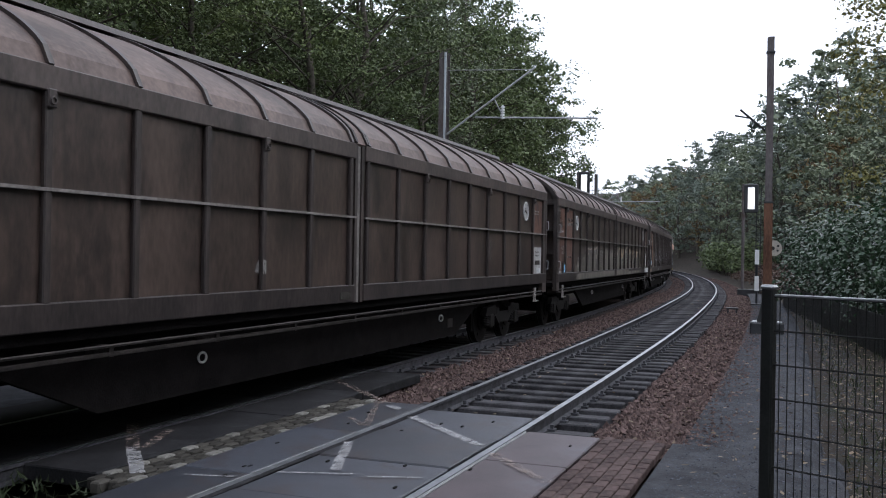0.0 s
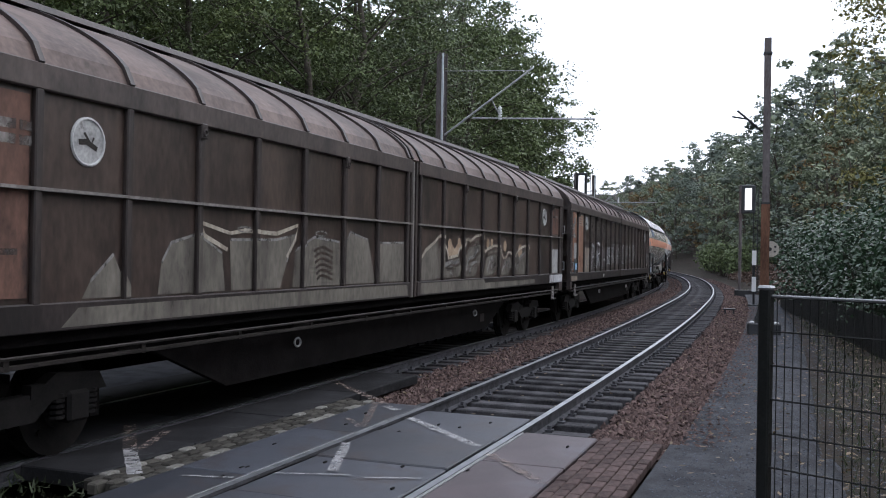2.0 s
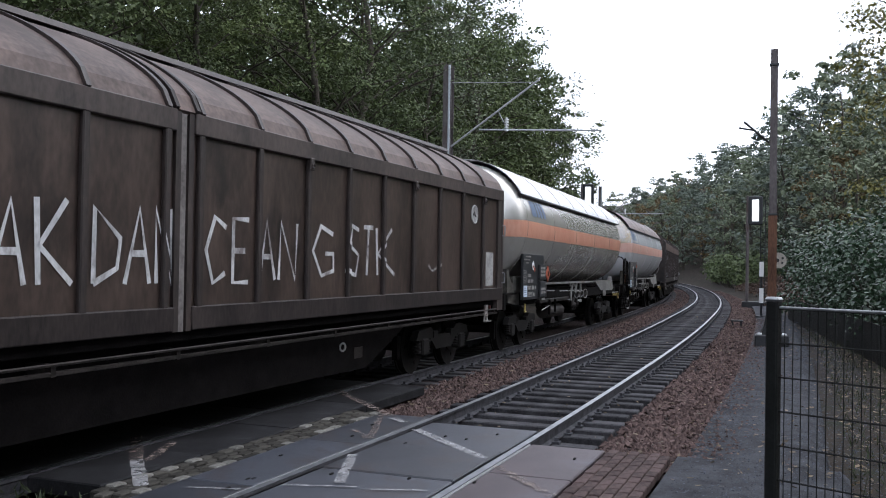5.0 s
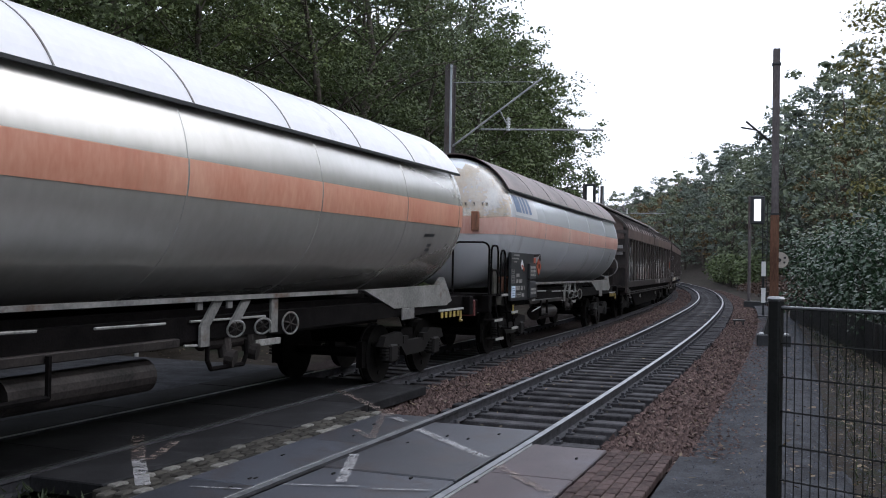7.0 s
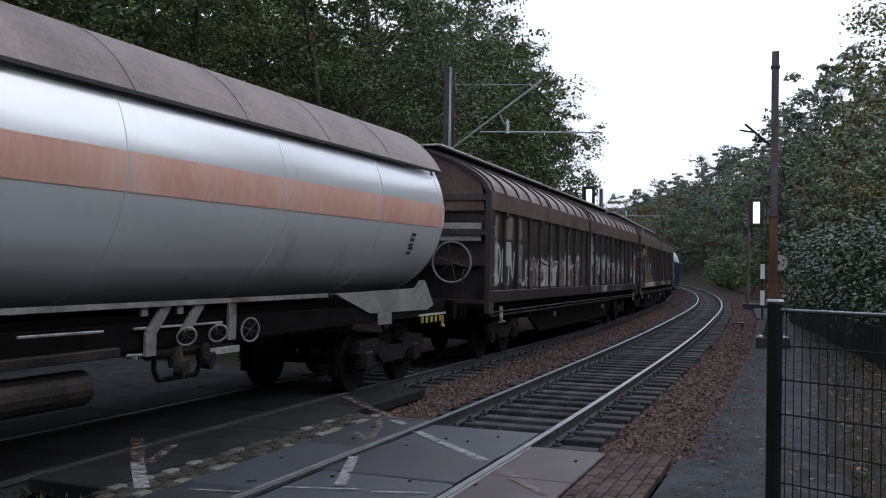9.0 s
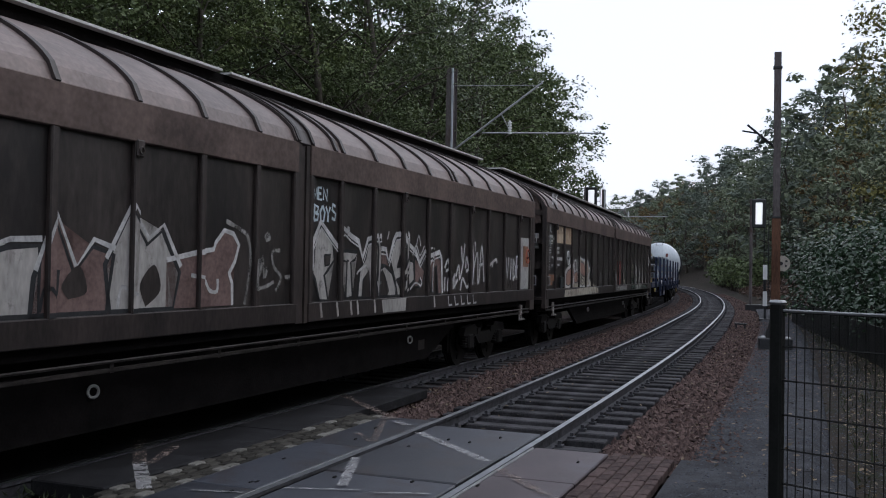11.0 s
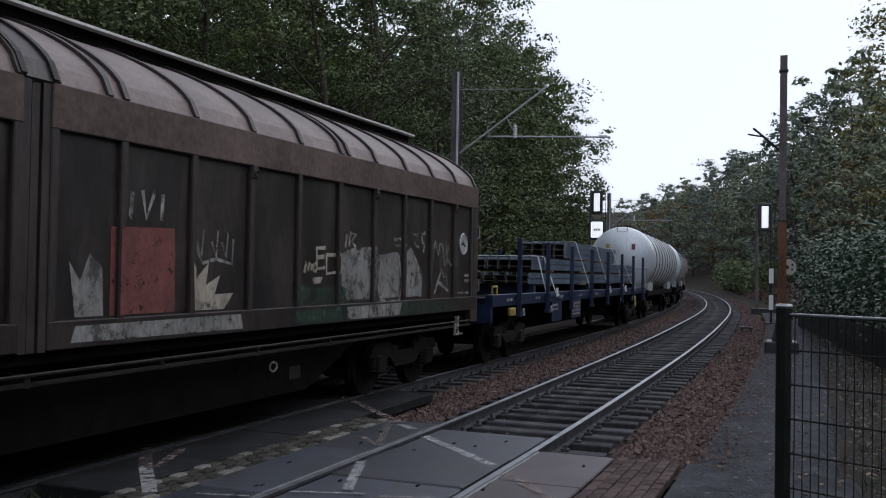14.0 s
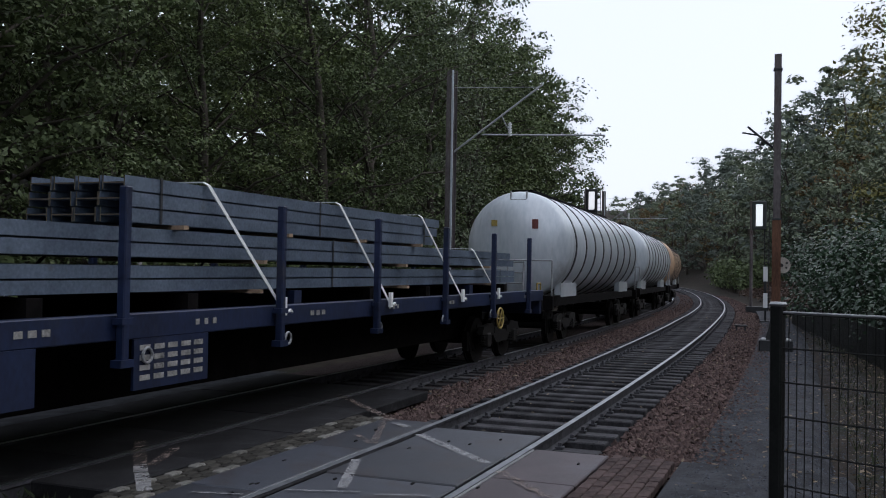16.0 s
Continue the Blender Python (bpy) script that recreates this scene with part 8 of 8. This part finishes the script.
    for p in (((-3.7, 1.5), (-3.6, 1.6), (-3.5, 1.5)), ((-2.6, 1.5), (-2.62, 1.8), (-2.45, 1.95), (-2.3, 1.85)), ((-2.4, 1.55), (-2.38, 1.75)), ((-1.75, 1.9), (-1.55, 1.75), (-1.6, 1.95), (-1.4, 2.0), (-1.25, 1.85), (-1.4, 1.7)), ((-1.6, 1.55), (-1.45, 1.6), (-1.3, 1.55))):
        scrawl(v, p, 0.045, "paint_dusty")
    blob(v, ((0.92, 1.47), (0.92, 2.27), (1.82, 2.29), (1.84, 1.47)), "paint_red", "faded red rectangle", smooth=False)
    blob(v, ((0.5, 1.47), (0.42, 1.95), (0.55, 1.78), (0.66, 2.02), (0.70, 1.75), (0.82, 1.9), (0.84, 1.47)), "paint_dusty", "cream brush marks", smooth=False)
    blob(v, ((2.09, 1.47), (2.06, 1.96), (2.18, 1.80), (2.38, 1.96), (2.34, 1.73), (2.58, 1.83), (2.49, 1.63), (2.83, 1.64), (2.66, 1.47)), "paint_cream", "cream brush marks", smooth=False)
    scrawl(v, ((2.13, 2.2), (2.25, 1.95), (2.5, 2.0), (2.79, 1.95), (2.81, 2.22)), 0.04, "paint_dusty", smooth=False)
    for x in (2.25, 2.5, 2.68):
        scrawl(v, ((x - 0.08, 2.18), (x, 2.02), (x + 0.03, 2.3)), 0.03, "paint_dusty", smooth=False)
    blob(v, ((0.4, 1.26), (0.45, 1.40), (2.9, 1.41), (2.95, 1.25)), "paint_dusty", "pale paint on the sill", y=-1.4225, smooth=False)
    lettering(v, "IVI", 1.1, 2.36, 0.26, 0.22, 0.05, "paint_faint", "white sprayed letter", 0.02, 14)
    blob(v, ((4.0, 1.47), (4.05, 1.74), (4.6, 1.66), (5.3, 1.70), (5.6, 1.6), (5.7, 1.47)), "paint_green", "faded green base", smooth=False)
    blob(v, ((4.0, 1.24), (4.05, 1.40), (5.8, 1.42), (9.2, 1.40), (9.3, 1.24)), "paint_green", "faded green base on the sill", y=-1.4225, smooth=False)
    for p in (((4.32, 1.86), (4.36, 1.99), (4.41, 1.89), (4.45, 1.99)), ((4.49, 1.89), (4.51, 1.97)), ((4.62, 1.98), (4.54, 1.95), (4.54, 1.90), (4.62, 1.88)), ((4.84, 2.18), (4.62, 2.17), (4.63, 1.91), (4.84, 1.93)), ((4.63, 2.05), (4.82, 2.07)), ((4.87, 2.09), (5.18, 2.10), (5.17, 1.87), (4.88, 1.85), (4.87, 2.09))):
        scrawl(v, p, 0.05, "paint_cream", smooth=False)
    blob(v, ((4.53, 1.80), (4.79, 1.81), (4.73, 1.73), (4.56, 1.72)), "paint_cream", "cream stroke", smooth=False)
    for f in (((5.26, 1.75), (5.22, 1.89), (5.38, 2.15), (6.23, 2.23), (6.36, 2.16), (6.28, 1.95), (6.17, 1.79), (6.24, 1.59), (6.12, 1.50), (5.44, 1.50), (5.33, 1.66)), ((6.34, 2.11), (6.98, 2.18), (7.12, 2.07), (7.14, 1.50), (6.45, 1.50), (6.30, 1.79)), ((7.32, 2.13), (7.52, 2.26), (7.73, 2.09), (7.96, 1.79), (7.92, 1.50), (7.34, 1.50))):
        blob(v, f, "paint_dusty", "pale grey bubble letter", smooth=False)
        scrawl(v, [(a, b - 0.02) for a, b in f[1:5]], 0.04, "paint_faint", y=SKIN - 0.005)
    blob(v, ((5.40, 1.24), (5.36, 1.41), (7.1, 1.42), (7.05, 1.24)), "paint_dusty", "pale grey paint on the sill", y=-1.4235, smooth=False)
    for p in (((5.23, 2.19), (5.27, 2.36)), ((5.38, 2.20), (5.42, 2.38)), ((5.48, 2.20), (5.53, 2.40), (5.69, 2.38), (5.55, 2.29), (5.68, 2.21)), ((6.92, 2.36), (7.21, 2.38), (6.97, 2.27), (7.26, 2.29)), ((7.61, 2.44), (7.77, 2.49), (7.67, 2.29), (7.83, 2.27)), ((8.10, 2.51), (7.94, 2.48), (7.96, 2.36), (8.08, 2.30), (8.0, 2.20)),
              ((8.41, 2.13), (8.50, 2.39), (8.65, 2.17), (8.72, 2.37)), ((8.77, 2.37), (8.88, 2.2), (8.92, 1.98)), ((9.0, 2.36), (9.01, 2.02)), ((9.12, 2.30), (8.98, 2.15), (9.25, 1.98)), ((9.46, 2.31), (9.34, 2.25), (9.42, 2.12), (9.30, 2.0)), ((8.49, 1.53), (8.79, 1.91), (8.92, 1.78)), ((8.67, 1.72), (9.13, 1.55), (8.99, 1.85))):
        scrawl(v, p, 0.055, "paint_dusty", smooth=False)
    disc(v, 9.80, 2.38, 0.19)
    bars(v, 9.84, 1.80, 1, 2, 0.26, 0.05, 0.3, 0.09, "paint_faint")
    bars(v, 9.55, 1.50, 1, 1, 0.60, 0.04, 0.3, 0.09, "paint_faint")


M["tan"] = surface("dull_beige_paint", (0.16, 0.13, 0.10), (0.27, 0.225, 0.18), 2.0, 25, 0.65, 0.0, 0.05, (0.10, 0.08, 0.07), 1.8, 0.55, 3.0)
M["primer_tan"] = surface("streaked_tan_primer", (0.22, 0.14, 0.08), (0.44, 0.34, 0.24), 2.0, 25, 0.65, 0.0, 0.05, (0.25, 0.12, 0.06), 1.8, 0.52, 3.0)
M["paint_faint"] = surface("rubbed_pale_paint", (0.13, 0.115, 0.105), (0.30, 0.28, 0.265), 2.2, 22, 0.65, 0.0, 0.0, (0.075, 0.058, 0.053), 1.6, 0.47, 2.5)
M["paint_cream"] = surface("cream_spray_paint", (0.20, 0.175, 0.14), (0.40, 0.365, 0.30), 2.0, 22, 0.65, 0.0, 0.0, (0.17, 0.14, 0.115), 2.6, 0.54, 2.0)
M["paint_ice"] = surface("pale_blue_spray_paint", (0.30, 0.40, 0.44), (0.48, 0.58, 0.62), 3.0, 22, 0.65, 0.0, 0.0)
M["paint_red"] = surface("faded_red_spray_paint", (0.11, 0.038, 0.035), (0.19, 0.068, 0.062), 3.0, 22, 0.65, 0.0, 0.0, (0.12, 0.05, 0.045), 2.0, 0.55)
M["plate_pale"] = surface("pale_blue_card", (0.42, 0.52, 0.66), (0.60, 0.70, 0.82), 5, 40, 0.6, 0.0, 0.0)
M["plate_sky"] = surface("sky_blue_card", (0.14, 0.42, 0.80), (0.30, 0.62, 0.92), 9, 40, 0.5, 0.0, 0.0)
M["scrubbed"] = wear_through(surface("scrubbed_brown_paint", (0.050, 0.043, 0.042), (0.12, 0.104, 0.10), 1.5, 18, 0.5, 0.0, 0.0), 0.44, 1.6, 0.3)
M["sign_grey"] = surface("dirty_grey_sign", (0.17, 0.17, 0.168), (0.36, 0.36, 0.355), 5.0, 30, 0.6, 0.0, 0.0, (0.12, 0.11, 0.105), 4.0, 0.58)
M["paint_dusty"] = surface("dusty_worn_paint", (0.10, 0.098, 0.094), (0.24, 0.235, 0.225), 1.6, 22, 0.65, 0.0, 0.0, (0.06, 0.052, 0.050), 2.4, 0.56, 3.0)
M["paint_chalk"] = surface("chalky_white_spray", (0.30, 0.30, 0.30), (0.52, 0.52, 0.52), 3.0, 25, 0.65, 0.0, 0.0)
M["paint_silver"] = surface("silver_spray_paint", (0.24, 0.23, 0.215), (0.42, 0.405, 0.385), 1.5, 22, 0.5, 0.15, 0.0, (0.15, 0.125, 0.115), 2.0, 0.58, 3.0)
M["paint_mauve"] = surface("dull_reddish_spray_paint", (0.085, 0.055, 0.05), (0.17, 0.115, 0.105), 2.5, 22, 0.65, 0.0, 0.0)
M["paint_peach"] = surface("pale_orange_spray_paint", (0.20, 0.135, 0.09), (0.36, 0.27, 0.19), 3.0, 22, 0.65, 0.0, 0.0)
for worn, cut in (("paint_dusty", 0.30), ("paint_cream", 0.24), ("paint_green", 0.40), ("paint_faint", 0.34), ("paint_silver", 0.22), ("paint_chalk", 0.20), ("paint_pink", 0.20), ("paint_red", 0.22), ("paint_spray", 0.20)):
    wear_through(M[worn], cut, 5.0, 0.22)

# ---- the train's wagons, in order, with the place of each middle along the line at the clip's start ----
TRAIN = []


def couple(wagon, mid, pivot):
    TRAIN.append((wagon, mid, pivot))
    return wagon


decorate_first(couple(make_van("sliding_wall_van", "dirty brown sliding-wall van with a horizontal rib", True), 2.741, 8.0))
decorate_second(couple(make_van("sliding_wall_van", "brown sliding-wall van with faded pale graffiti low on its walls", True), 25.037, 8.0))
decorate_third(couple(make_van("sliding_wall_van", "brown sliding-wall van with bare orange primer panels and chalky graffiti", False), 47.225, 8.0))
couple(make_gas_tank("dirty grey gas tank wagon with an orange band", "tank_grey", "shield_white"), 66.44, 5.8)
couple(make_gas_tank("white gas tank wagon with a faded orange band", "tank_white", "roof", "orange_faded"), 83.39, 5.8)
decorate_fourth(couple(make_van("sliding_wall_van", "brown sliding-wall van with large silver graffiti letters", False, True, "brown_dark", 10.44), 103.212, 8.0))
decorate_fifth(couple(make_van("sliding_wall_van", "brown sliding-wall van with pink and green graffiti", False, True, "brown_dark", 10.44), 125.26, 8.0))
couple(make_flat(), 147.82, 8.6)
load_beams()
for bundle in BUNDLES:
    couple(bundle, 147.82, 8.6)
couple(make_silver_tank("silver tank wagon with dark tie bands", "tank_silver"), 167.95, 5.1)
couple(make_silver_tank("silver tank wagon with dark tie bands", "tank_silver"), 184.75, 5.1)
couple(make_silver_tank("tan tank wagon at the tail of the visible train", "tank_orange"), 201.5, 5.1)


def travelled(t):
    """Metres run since the start: the train slows a little."""
    tt = np.linspace(0, t, 200)
    vv = np.interp(tt, (0, 4, 6.5, 16), (10.302, 9.363, 8.95, 8.739))
    return float(np.sum((vv[1:] + vv[:-1]) / 2 * np.diff(tt)))


def wagon_pose(mid, pivot):
    a, b = on_line(mid - pivot, -SP, 0, True), on_line(mid + pivot, -SP, 0, True)
    c, d = (a + b) / 2, b - a
    tilt = math.atan2(d.z, math.hypot(d.x, d.y))
    return Matrix.Translation(c) @ Matrix.Rotation(math.atan2(d.y, d.x), 4, 'Z') @ Matrix.Rotation(-tilt, 4, 'Y')


def motions():
    steps = [i * 0.25 for i in range(65)]
    run = [travelled(t) for t in steps]
    for wagon, mid, pivot in TRAIN:
        walk(wagon, [(t, wagon_pose(mid - u, pivot)) for t, u in zip(steps, run)])
    # wheels roll, less than a quarter turn from row to row
    times = [i / 15 for i in range(241)]
    turns = [Matrix.Rotation(-travelled(t) / 0.46, 4, 'Y') for t in times]
    for wheels in WHEELS:
        at = Matrix.Translation(wheels.matrix_basis.translation)
        walk(wheels, [(t, at @ r) for t, r in zip(times, turns)])


motions()
